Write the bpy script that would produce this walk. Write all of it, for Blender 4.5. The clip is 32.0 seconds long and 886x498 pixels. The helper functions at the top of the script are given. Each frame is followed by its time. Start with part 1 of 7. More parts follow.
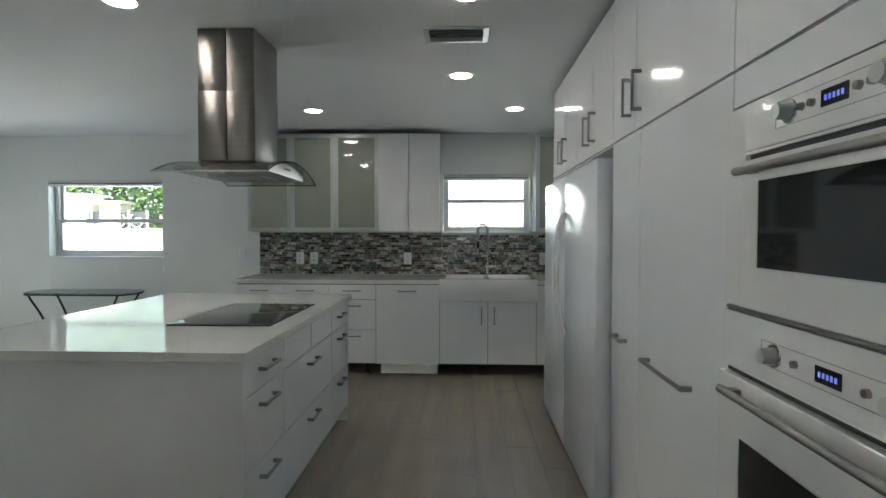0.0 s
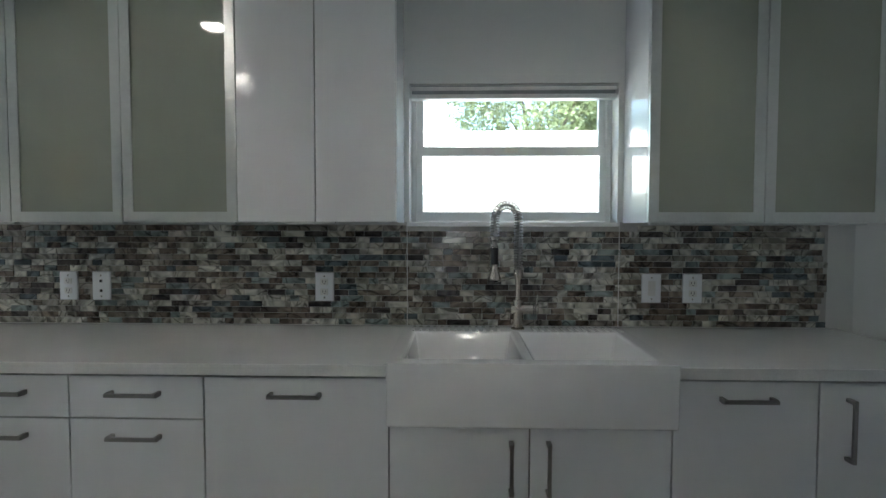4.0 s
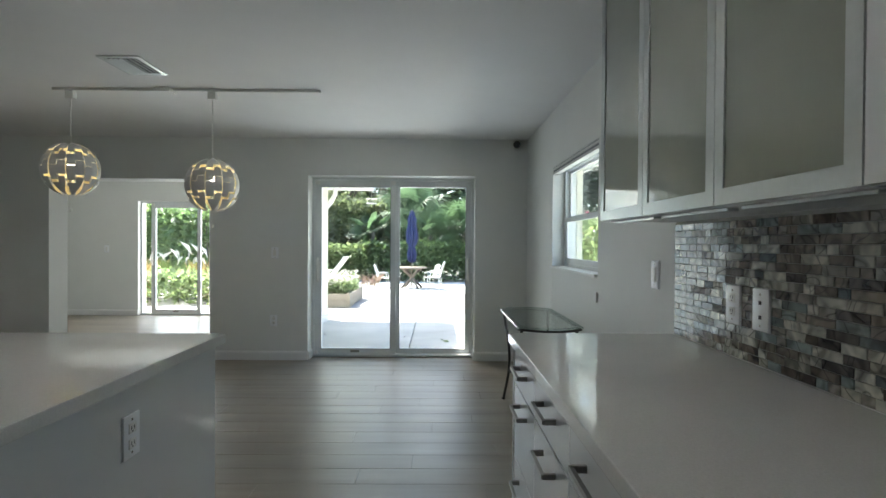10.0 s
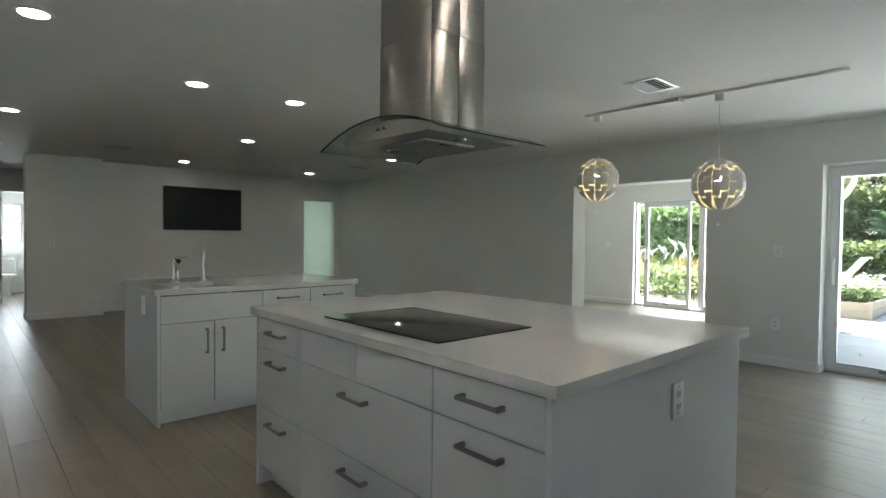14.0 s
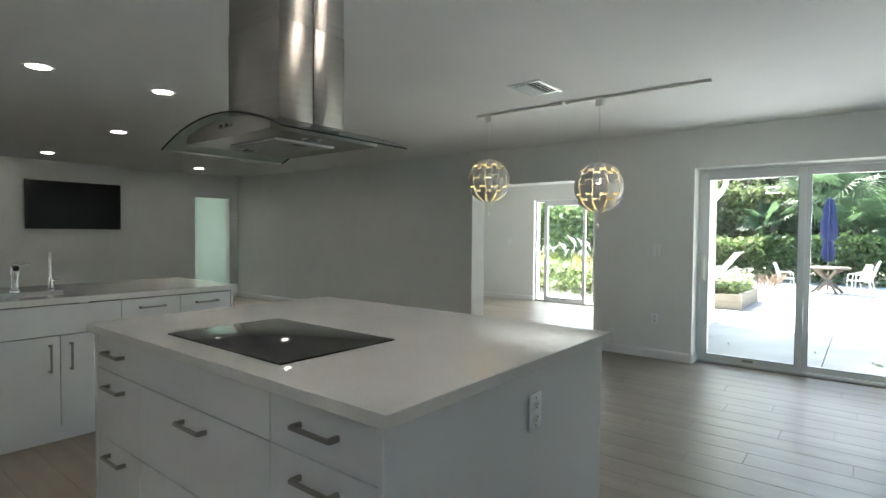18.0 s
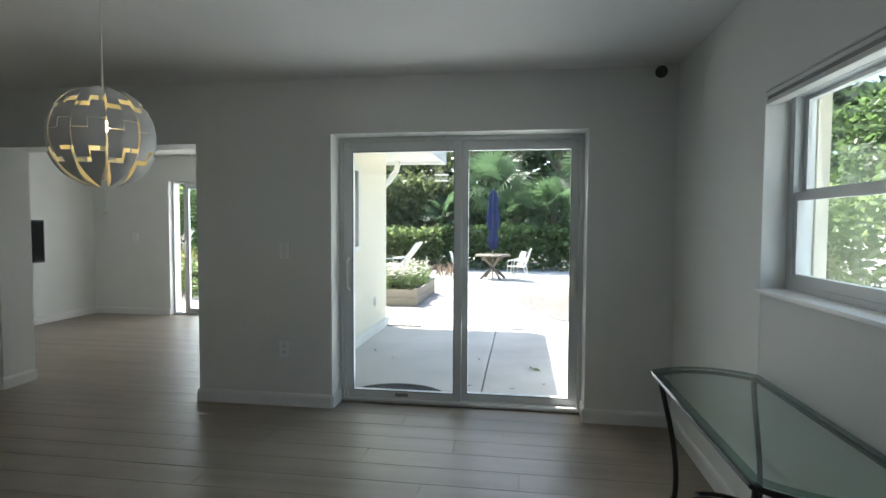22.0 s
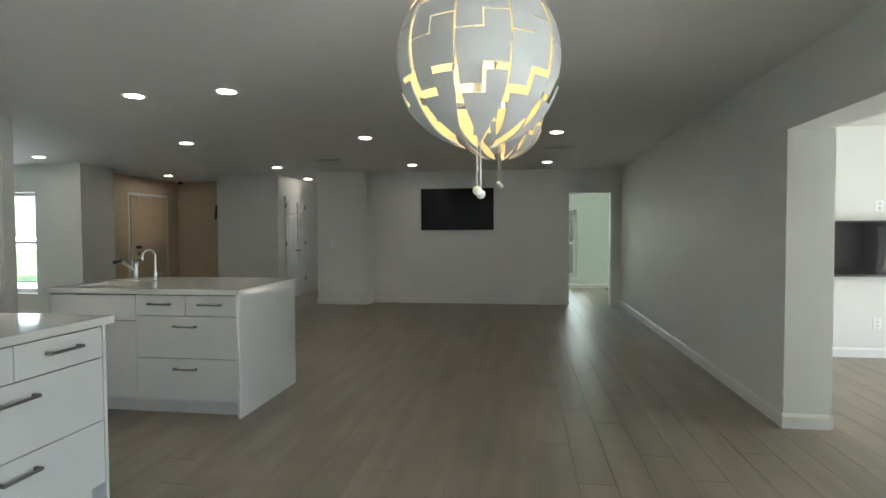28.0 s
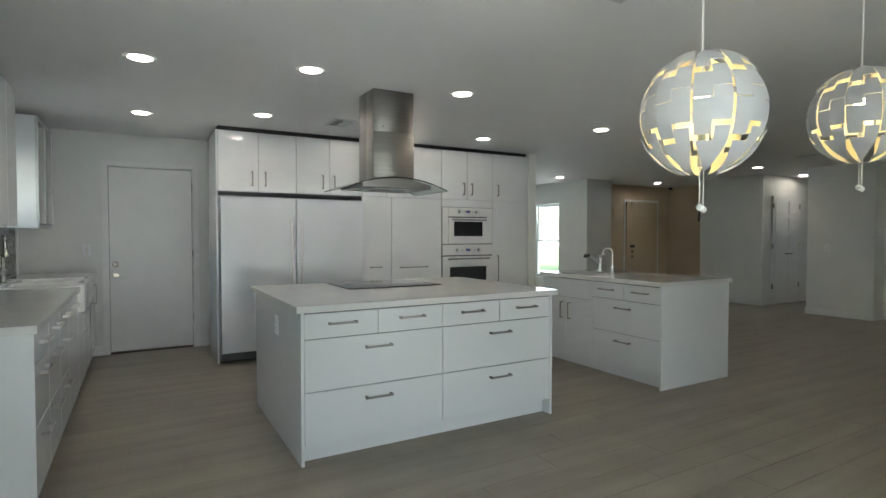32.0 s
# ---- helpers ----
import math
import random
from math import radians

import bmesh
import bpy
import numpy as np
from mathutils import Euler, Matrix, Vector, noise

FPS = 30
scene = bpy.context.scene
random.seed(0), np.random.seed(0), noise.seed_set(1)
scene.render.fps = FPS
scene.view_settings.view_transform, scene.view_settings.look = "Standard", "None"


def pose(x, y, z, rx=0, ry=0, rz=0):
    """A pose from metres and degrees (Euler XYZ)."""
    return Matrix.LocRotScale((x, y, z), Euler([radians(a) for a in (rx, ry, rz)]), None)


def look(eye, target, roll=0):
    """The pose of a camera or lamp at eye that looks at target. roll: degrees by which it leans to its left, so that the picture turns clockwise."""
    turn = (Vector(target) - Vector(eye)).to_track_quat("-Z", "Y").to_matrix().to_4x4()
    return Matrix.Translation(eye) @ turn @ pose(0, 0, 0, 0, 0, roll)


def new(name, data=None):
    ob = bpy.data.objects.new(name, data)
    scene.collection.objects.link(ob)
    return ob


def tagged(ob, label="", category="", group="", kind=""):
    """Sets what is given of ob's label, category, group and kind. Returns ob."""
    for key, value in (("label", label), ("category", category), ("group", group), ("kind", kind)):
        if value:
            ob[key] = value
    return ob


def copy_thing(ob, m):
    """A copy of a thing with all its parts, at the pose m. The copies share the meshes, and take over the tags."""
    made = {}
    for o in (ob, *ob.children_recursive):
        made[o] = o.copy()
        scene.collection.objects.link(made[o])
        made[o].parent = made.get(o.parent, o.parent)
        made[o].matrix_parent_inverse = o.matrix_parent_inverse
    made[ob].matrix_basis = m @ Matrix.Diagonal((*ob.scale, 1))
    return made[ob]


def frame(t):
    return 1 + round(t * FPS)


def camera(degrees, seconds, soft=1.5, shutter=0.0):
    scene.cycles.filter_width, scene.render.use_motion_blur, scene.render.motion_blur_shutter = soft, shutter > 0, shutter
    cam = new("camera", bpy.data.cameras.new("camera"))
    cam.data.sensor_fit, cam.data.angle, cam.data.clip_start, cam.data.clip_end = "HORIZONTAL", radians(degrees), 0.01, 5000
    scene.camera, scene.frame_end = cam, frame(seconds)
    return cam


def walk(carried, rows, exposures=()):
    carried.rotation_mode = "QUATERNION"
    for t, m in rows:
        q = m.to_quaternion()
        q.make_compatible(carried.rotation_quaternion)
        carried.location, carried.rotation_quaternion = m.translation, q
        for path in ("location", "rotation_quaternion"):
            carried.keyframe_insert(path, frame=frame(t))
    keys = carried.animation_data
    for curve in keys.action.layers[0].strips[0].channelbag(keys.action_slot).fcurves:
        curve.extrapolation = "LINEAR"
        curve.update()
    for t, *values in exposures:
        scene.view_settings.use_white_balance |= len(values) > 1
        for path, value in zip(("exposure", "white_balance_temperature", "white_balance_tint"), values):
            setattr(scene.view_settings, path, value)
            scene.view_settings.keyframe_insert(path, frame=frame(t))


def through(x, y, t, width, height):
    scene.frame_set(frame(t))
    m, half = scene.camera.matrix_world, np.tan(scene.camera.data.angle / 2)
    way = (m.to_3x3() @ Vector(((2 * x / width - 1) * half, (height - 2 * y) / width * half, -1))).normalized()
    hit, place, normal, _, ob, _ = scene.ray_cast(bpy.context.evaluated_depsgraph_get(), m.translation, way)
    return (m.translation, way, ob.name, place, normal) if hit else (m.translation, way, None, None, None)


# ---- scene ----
cam = camera(79.5, 32.0)
PATH = [
    (0, (1.336, 1.325, 1.37), (1.255, 3.322, 1.307), 0.05),
    (0.5, (1.291, 1.79, 1.33), (1.22, 3.788, 1.277), -0.08),
    (1, (1.267, 2.214, 1.291), (1.204, 4.213, 1.249), -0.17),
    (1.5, (1.269, 2.633, 1.307), (1.21, 4.632, 1.266), -0.11),
    (2, (1.256, 3.057, 1.317), (1.197, 5.055, 1.269), 0.05),
    (2.5, (1.28, 3.449, 1.299), (1.23, 5.447, 1.254), -0.04),
    (4.5, (1.324, 5.002, 1.375), (1.266, 6.999, 1.28), 0.13),
    (5, (1.323, 5.302, 1.368), (1.265, 7.299, 1.278), 0.16),
    (5.5, (1.336, 5.521, 1.353), (1.227, 7.517, 1.274), 0.11),
    (6, (1.348, 5.678, 1.337), (0.926, 7.632, 1.279), -0.14),
    (6.5, (1.297, 5.832, 1.334), (0.472, 7.653, 1.272), -0.26),
    (7, (1.227, 5.902, 1.328), (0.143, 7.582, 1.281), -0.36),
    (7.5, (1.208, 5.94, 1.293), (-0.121, 7.434, 1.286), 0.29),
    (8, (1.197, 6.024, 1.305), (-0.431, 7.187, 1.284), -0.07),
    (8.5, (1.211, 6.045, 1.3), (-0.613, 6.864, 1.277), 0.09),
    (9, (1.246, 6.024, 1.282), (-0.684, 6.547, 1.269), 0.51),
    (9.5, (1.256, 6.027, 1.28), (-0.726, 6.297, 1.262), 0.43),
    (10, (1.293, 6.03, 1.282), (-0.706, 6.051, 1.262), 0.41),
    (10.5, (1.401, 6.02, 1.29), (-0.586, 5.797, 1.267), 0.43),
    (11, (1.464, 6.023, 1.297), (-0.483, 5.568, 1.27), 0.45),
    (11.5, (1.494, 6.018, 1.298), (-0.393, 5.358, 1.269), 0.49),
    (12, (1.54, 6.037, 1.309), (-0.25, 5.147, 1.269), 0.66),
    (12.5, (1.566, 6.03, 1.312), (-0.11, 4.939, 1.265), 0.76),
    (13, (1.581, 6.001, 1.3), (0.02, 4.753, 1.253), 0.75),
    (13.5, (1.596, 5.976, 1.29), (0.145, 4.599, 1.243), 0.68),
    (14, (1.617, 5.966, 1.288), (0.272, 4.487, 1.239), 0.63),
    (14.5, (1.622, 5.96, 1.291), (0.402, 4.376, 1.237), 0.51),
    (16.5, (1.602, 5.943, 1.303), (0.672, 4.173, 1.246), 0.34),
    (17, (1.551, 5.957, 1.324), (0.471, 4.274, 1.264), 0.33),
    (17.5, (1.469, 5.988, 1.335), (0.112, 4.52, 1.274), 0.46),
    (18, (1.377, 6.035, 1.335), (-0.184, 4.787, 1.274), 0.49),
    (18.5, (1.343, 6.085, 1.365), (-0.384, 5.079, 1.288), 0.54),
    (19, (1.251, 6.017, 1.323), (-0.606, 5.277, 1.264), 0.45),
    (19.5, (1.111, 6.004, 1.299), (-0.815, 5.471, 1.241), 0.46),
    (20, (0.797, 6.006, 1.307), (-1.161, 5.604, 1.249), 0.39),
    (20.5, (0.485, 6.015, 1.282), (-1.483, 5.668, 1.231), 0.38),
    (21, (0.088, 5.972, 1.333), (-1.889, 5.68, 1.267), 0.38),
    (21.5, (-0.371, 6.037, 1.359), (-2.347, 5.742, 1.274), 0.27),
    (22, (-0.791, 5.998, 1.368), (-2.768, 5.707, 1.275), 0.25),
    (22.5, (-1.139, 5.879, 1.333), (-3.121, 5.623, 1.259), 0.26),
    (23, (-1.511, 5.875, 1.344), (-3.483, 5.55, 1.259), -0.02),
    (23.5, (-1.778, 5.798, 1.379), (-3.704, 5.268, 1.275), -0.4),
    (24, (-2.017, 5.73, 1.391), (-3.816, 4.863, 1.289), -0.17),
    (24.5, (-2.179, 5.658, 1.386), (-3.762, 4.44, 1.285), -0.46),
    (25, (-2.326, 5.681, 1.382), (-3.613, 4.154, 1.289), -0.53),
    (25.5, (-2.399, 5.667, 1.372), (-3.437, 3.959, 1.282), -0.66),
    (26, (-2.476, 5.609, 1.372), (-3.245, 3.764, 1.287), -0.62),
    (26.5, (-2.506, 5.59, 1.408), (-3.012, 3.657, 1.317), -0.87),
    (28.5, (-2.917, 5.618, 1.275), (-2.355, 3.699, 1.224), -0.21),
    (29, (-2.992, 5.662, 1.264), (-2.17, 3.839, 1.225), -0.36),
    (29.5, (-3.134, 5.682, 1.275), (-2.085, 3.979, 1.235), -0.27),
    (30, (-3.315, 5.731, 1.287), (-2.058, 4.175, 1.24), -0.08),
    (30.5, (-3.433, 5.789, 1.29), (-2.018, 4.376, 1.245), -0.07),
    (31, (-3.54, 5.874, 1.287), (-2.001, 4.598, 1.243), -0.08),
    (31.5, (-3.658, 5.909, 1.298), (-2.015, 4.768, 1.25), -0.03),
    (32, (-3.807, 5.929, 1.318), (-2.07, 4.939, 1.263), -0.01),
]
EXPOSURES = [(0, 2.93, 6320, 11), (1, 2.83, 6280, 11), (2, 2.87, 6230, 10.8), (4.5, 2.77, 6140, 12), (5, 2.6, 6080, 11.6), (6, 1.9, 6400, 13.5), (7, 1.67, 6420, 14), (8, 2.3, 6350, 12), (9, 2.5, 6380, 12), (11, 2.58, 6450, 11.5), (13, 2.76, 6520, 11.3), (17, 3.33, 6500, 11.2), (19, 2.6, 6470, 11.3), (20, 2.4, 6470, 11.5), (22, 2.0, 6440, 12.5), (23, 1.93, 6400, 12.5), (24, 1.65, 6420, 12.5), (25, 1.6, 6540, 14), (26, 1.98, 6720, 12.3), (28.5, 3.33, 6620, 11), (30, 3.16, 6590, 10.7), (32, 3.15, 6540, 10.3)]
walk(cam, [(t, look(eye, target, roll)) for t, eye, target, roll in PATH], exposures=EXPOSURES)

# ==== body ====
# ---- world and large lights ----
XW, YN, YS, CEIL = -4.53, 7.01, -4.08, 2.42
world = bpy.data.worlds.new("sky")
scene.world = world
world.use_nodes = True
wn = world.node_tree.nodes
sky = wn.new("ShaderNodeTexSky")
sky.sky_type = "NISHITA"
sky.sun_disc = False
sky.dust_density, sky.ozone_density = 2.0, 1.5
sky.sun_elevation = radians(53.5)
sky.sun_rotation = radians(221)
world.node_tree.links.new(sky.outputs[0], wn["Background"].inputs[0])
wn["Background"].inputs[1].default_value = 0.15
sun = new("sun", bpy.data.lights.new("sun", "SUN"))
sun.data.energy, sun.data.angle, sun.data.color = 5.0, radians(0.5), (1, 0.95, 0.87)
sun.matrix_world = look((-12, -14, 22), (-12 + 1.31, -14 + 1.52, 22 - 2.71))


def sky_lamp(name, place, target, w, h, watts, tint=(0.86, 0.95, 1.0)):
    lamp = bpy.data.lights.new(name, "AREA")
    lamp.shape, lamp.size, lamp.size_y, lamp.energy, lamp.color = "RECTANGLE", w, h, watts, tint
    ob = new(name, lamp)
    ob.matrix_world = look(place, target)
    return ob


sky_lamp("slider_daylight", (-4.86, 5.51, 1.05), (0, 4.7, 2.0), 1.6, 1.8, 2.2, (0.86, 0.93, 1.0)).data.spread = radians(130)
sky_lamp("kitchen_window_daylight", (-2.59, 7.24, 1.5), (-2.59, 0, 1.0), 1.3, 0.8, 0.5)
sky_lamp("side_room_daylight", (-8.24, 1.87, 1.0), (0, 1.87, 0.7), 1.9, 1.8, 9.5, (0.92, 0.97, 1.0))
sky_lamp("dining_window_daylight", (5.3, -2.02, 1.2), (4.6, 3, 1.0), 0.9, 1.6, 2.8)
sky_lamp("back_room_daylight", (-3.9, -6.95, 1.2), (-3.9, 0, 1.0), 0.8, 1.5, 1.5, (0.85, 1.0, 0.93))
sky_lamp("hall_window_daylight", (0.79, -8.2, 1.45), (0.79, 0, 1.0), 0.5, 0.8, 3.4)

# ---- materials ----
MATS = {}


def mat(name, color, rough=0.5, metal=0.0, spec=0.5, noise_scale=0.0, amount=0.0, bump=0.0, bump_scale=60.0, coat=0.0, rand=0.0, stretch=None, stain=0.0, stain_scale=1.5, rvar=0.0):
    """Principled material with colour variation at two scales, roughness variation and fine bump, in metres."""
    m = bpy.data.materials.new(name)
    m.use_nodes = True
    nt = m.node_tree
    n, l = nt.nodes, nt.links
    b = n["Principled BSDF"]
    b.inputs["Base Color"].default_value = (*color, 1)
    b.inputs["Roughness"].default_value = rough
    b.inputs["Metallic"].default_value = metal
    b.inputs["Specular IOR Level"].default_value = spec
    b.inputs["Coat Weight"].default_value = coat
    b.inputs["Coat Roughness"].default_value = 0.04
    coord = n.new("ShaderNodeTexCoord")
    geo = n.new("ShaderNodeNewGeometry")
    source = geo.outputs["Position"]
    if stretch:
        mp = n.new("ShaderNodeMapping")
        mp.inputs["Scale"].default_value = stretch
        l.new(source, mp.inputs["Vector"])
        source = mp.outputs["Vector"]
    current = None

    def shade(factor_socket, strength, low=0.0):
        nonlocal current
        mr = n.new("ShaderNodeMapRange")
        mr.inputs["From Min"].default_value, mr.inputs["From Max"].default_value = 0.3, 0.7
        mr.inputs["To Min"].default_value, mr.inputs["To Max"].default_value = 1 - strength, 1 + strength * 0.6 + low
        l.new(factor_socket, mr.inputs["Value"])
        mix = n.new("ShaderNodeMix")
        mix.data_type, mix.blend_type = "RGBA", "MULTIPLY"
        mix.inputs[0].default_value = 1
        if current:
            l.new(current, mix.inputs[6])
        else:
            mix.inputs[6].default_value = (*color, 1)
        l.new(mr.outputs[0], mix.inputs[7])
        current = mix.outputs[2]

    if noise_scale:
        t = n.new("ShaderNodeTexNoise")
        t.inputs["Scale"].default_value, t.inputs["Detail"].default_value = noise_scale, 5
        l.new(source, t.inputs["Vector"])
        shade(t.outputs["Fac"], amount)
    if stain:
        t = n.new("ShaderNodeTexNoise")
        t.inputs["Scale"].default_value, t.inputs["Detail"].default_value = stain_scale, 3
        l.new(geo.outputs["Position"], t.inputs["Vector"])
        shade(t.outputs["Fac"], stain)
        if rvar:
            mr = n.new("ShaderNodeMapRange")
            mr.inputs["To Min"].default_value, mr.inputs["To Max"].default_value = max(0, rough - rvar), rough + rvar
            l.new(t.outputs["Fac"], mr.inputs["Value"])
            l.new(mr.outputs[0], b.inputs["Roughness"])
    if rand:
        oi = n.new("ShaderNodeObjectInfo")
        shade(oi.outputs["Random"], rand)
        isl = n.new("ShaderNodeNewGeometry")
        shade(isl.outputs["Random Per Island"], rand)
    if current:
        l.new(current, b.inputs["Base Color"])
    if bump:
        t = n.new("ShaderNodeTexNoise")
        t.inputs["Scale"].default_value, t.inputs["Detail"].default_value = bump_scale, 4
        l.new(source, t.inputs["Vector"])
        bp = n.new("ShaderNodeBump")
        bp.inputs["Strength"].default_value, bp.inputs["Distance"].default_value = bump, 0.004
        l.new(t.outputs["Fac"], bp.inputs["Height"])
        l.new(bp.outputs[0], b.inputs["Normal"])
    MATS[name] = m
    return m


def glass(name, tint=(0.93, 0.97, 0.95), rough=0.0):
    """Thin pane: mostly clear, with a mirror gloss that grows at a slant."""
    m = bpy.data.materials.new(name)
    m.use_nodes = True
    n, l = m.node_tree.nodes, m.node_tree.links
    n.remove(n["Principled BSDF"])
    tr, gl, mx, fr = n.new("ShaderNodeBsdfTransparent"), n.new("ShaderNodeBsdfGlossy"), n.new("ShaderNodeMixShader"), n.new("ShaderNodeLayerWeight")
    tr.inputs[0].default_value = (*tint, 1)
    gl.inputs["Roughness"].default_value = rough
    fr.inputs["Blend"].default_value = 0.5
    pw = n.new("ShaderNodeMath")
    pw.operation = "POWER"
    pw.inputs[1].default_value = 5.0
    ma = n.new("ShaderNodeMath")
    ma.operation = "MULTIPLY_ADD"
    ma.inputs[1].default_value, ma.inputs[2].default_value = 0.9, 0.045
    l.new(fr.outputs["Facing"], pw.inputs[0])
    l.new(pw.outputs[0], ma.inputs[0])
    l.new(ma.outputs[0], mx.inputs[0])
    l.new(tr.outputs[0], mx.inputs[1])
    l.new(gl.outputs[0], mx.inputs[2])
    l.new(mx.outputs[0], n["Material Output"].inputs[0])
    return m


def glow(name, color, strength):
    m = bpy.data.materials.new(name)
    m.use_nodes = True
    b = m.node_tree.nodes["Principled BSDF"]
    b.inputs["Base Color"].default_value = (*color, 1)
    b.inputs["Emission Color"].default_value = (*color, 1)
    b.inputs["Emission Strength"].default_value = strength
    return m


wall_paint = mat("wall_paint", (0.77, 0.78, 0.755), 0.55, noise_scale=3, amount=0.02, bump=0.12, bump_scale=180, stain=0.015, stain_scale=0.8)
beige_paint = mat("beige_paint", (0.62, 0.5, 0.36), 0.6, noise_scale=3, amount=0.02, bump=0.1, bump_scale=180)
ceiling_paint = mat("ceiling_paint", (0.82, 0.82, 0.81), 0.75, noise_scale=4, amount=0.015, bump=0.15, bump_scale=140)
trim_paint = mat("trim_paint", (0.8, 0.8, 0.79), 0.35, noise_scale=6, amount=0.02, bump=0.05, bump_scale=120)
gloss_white = mat("gloss_white_lacquer", (0.77, 0.785, 0.79), 0.1, coat=0.2, noise_scale=2, amount=0.01, bump=0.02, bump_scale=25)
carcass_edge = mat("carcass_edge", (0.2, 0.2, 0.195), 0.6, noise_scale=3, amount=0.05)
carcass_white = mat("carcass_white", (0.72, 0.73, 0.73), 0.4, noise_scale=3, amount=0.015)
quartz = mat("white_quartz", (0.74, 0.74, 0.72), 0.07, spec=0.5, noise_scale=220, amount=0.06, stain=0.03, stain_scale=4, coat=0.08)
steel = mat("brushed_steel", (0.26, 0.248, 0.235), 0.33, metal=1.0, noise_scale=60, amount=0.06, stretch=(0.02, 0.02, 1), bump=0.03, bump_scale=300)
tangent = steel.node_tree.nodes.new("ShaderNodeTangent")
tangent.direction_type, tangent.axis = "RADIAL", "Z"
steel.node_tree.links.new(tangent.outputs[0], steel.node_tree.nodes["Principled BSDF"].inputs["Tangent"])
steel.node_tree.nodes["Principled BSDF"].inputs["Anisotropic"].default_value = 0.8
steel.node_tree.nodes["Principled BSDF"].inputs["Anisotropic Rotation"].default_value = 0.25
handle_steel = mat("handle_nickel", (0.3, 0.29, 0.275), 0.34, metal=1.0, noise_scale=90, amount=0.05)
chrome = mat("chrome", (0.75, 0.75, 0.75), 0.08, metal=1.0, noise_scale=20, amount=0.02)
nickel = mat("brushed_nickel", (0.44, 0.41, 0.365), 0.27, metal=1.0, noise_scale=120, amount=0.06)
aluminium = mat("satin_aluminium", (0.58, 0.61, 0.6), 0.32, metal=0.6, noise_scale=60, amount=0.03)
frosted = mat("frosted_glass", (0.34, 0.365, 0.305), 0.06, noise_scale=2.5, amount=0.05, coat=0.5, stain=0.06, stain_scale=2)
black_glass = mat("black_glass", (0.012, 0.012, 0.014), 0.06, noise_scale=4, amount=0.05, coat=0.3)
screen_matte = mat("screen_matte", (0.008, 0.008, 0.01), 0.32, spec=0.35, noise_scale=3, amount=0.05)
screen_black = mat("screen_black", (0.008, 0.008, 0.01), 0.07, noise_scale=3, amount=0.05)
black_plastic = mat("black_plastic", (0.02, 0.02, 0.022), 0.4, noise_scale=40, amount=0.08)
white_plastic = mat("white_plastic", (0.78, 0.78, 0.75), 0.35, noise_scale=30, amount=0.02)
white_enamel = mat("white_enamel", (0.8, 0.8, 0.79), 0.1, coat=0.5, noise_scale=6, amount=0.01)
fridge_white = mat("fridge_white", (0.72, 0.75, 0.78), 0.2, spec=0.4, coat=0.05, noise_scale=160, amount=0.015, bump=0.04, bump_scale=220)
wrought_iron = mat("wrought_iron", (0.035, 0.032, 0.03), 0.45, metal=0.4, noise_scale=60, amount=0.2, bump=0.2, bump_scale=120)
# near-black that paints the shade in gaps; the dark gate panel shares it
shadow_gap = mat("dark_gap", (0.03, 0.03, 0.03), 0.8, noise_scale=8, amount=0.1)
grout = mat("floor_grout", (0.2, 0.172, 0.13), 0.8, noise_scale=80, amount=0.1)
plank_tile = mat("wood_look_tile", (0.31, 0.263, 0.205), 0.38, spec=0.4, noise_scale=9, amount=0.16, stretch=(1, 0.08, 1), stain=0.12, stain_scale=2.2, rvar=0.08, rand=0.035, bump=0.06, bump_scale=60)
window_frame_mat = mat("window_frame", (0.72, 0.75, 0.75), 0.35, noise_scale=20, amount=0.02)
seal_grey = mat("glazing_seal", (0.3, 0.32, 0.32), 0.6, noise_scale=30, amount=0.05)
clear_glass = glass("clear_glass")
table_glass = glass("table_glass", (0.84, 0.91, 0.88))
hood_glass = glass("hood_glass", (0.82, 0.88, 0.86))
concrete = mat("patio_concrete", (0.52, 0.505, 0.48), 0.85, noise_scale=30, amount=0.1, stain=0.24, stain_scale=0.9, bump=0.2, bump_scale=90)
stucco = mat("yellow_stucco", (0.83, 0.79, 0.66), 0.9, noise_scale=60, amount=0.04, bump=0.18, bump_scale=160)
white_stucco = mat("white_eave_paint", (0.78, 0.78, 0.75), 0.7, noise_scale=20, amount=0.03)
plate_white = mat("plate_white", (0.86, 0.88, 0.9), 0.3, noise_scale=20, amount=0.01)
lamp_white = mat("lamp_white_plastic", (0.6, 0.61, 0.62), 0.35, noise_scale=20, amount=0.015)
lamp_gold = mat("lamp_gold_foil", (0.84, 0.76, 0.5), 0.35, metal=0.25, noise_scale=20, amount=0.05)
downlight_glow = glow("downlight_glow", (1, 0.97, 0.93), 1.6)
bulb_glow = glow("bulb_glow", (1, 0.87, 0.62), 6.0)
display_glow = glow("display_blue", (0.2, 0.27, 1.0), 0.05)

# ---- helpers of the build ----


def box(bm, x0, x1, y0, y1, z0, z1, bevel=0.0):
    r = bmesh.ops.create_cube(bm, size=1.0)
    vs = r["verts"]
    for v in vs:
        v.co = Vector((x0 + (v.co.x + 0.5) * (x1 - x0), y0 + (v.co.y + 0.5) * (y1 - y0), z0 + (v.co.z + 0.5) * (z1 - z0)))
    if bevel:
        edges = list({e for v in vs for e in v.link_edges})
        bmesh.ops.bevel(bm, geom=edges, offset=bevel, segments=2, affect="EDGES", profile=0.6)
    return bm


def bm_box(x0, x1, y0, y1, z0, z1, bevel=0.0):
    return box(bmesh.new(), x0, x1, y0, y1, z0, z1, bevel)


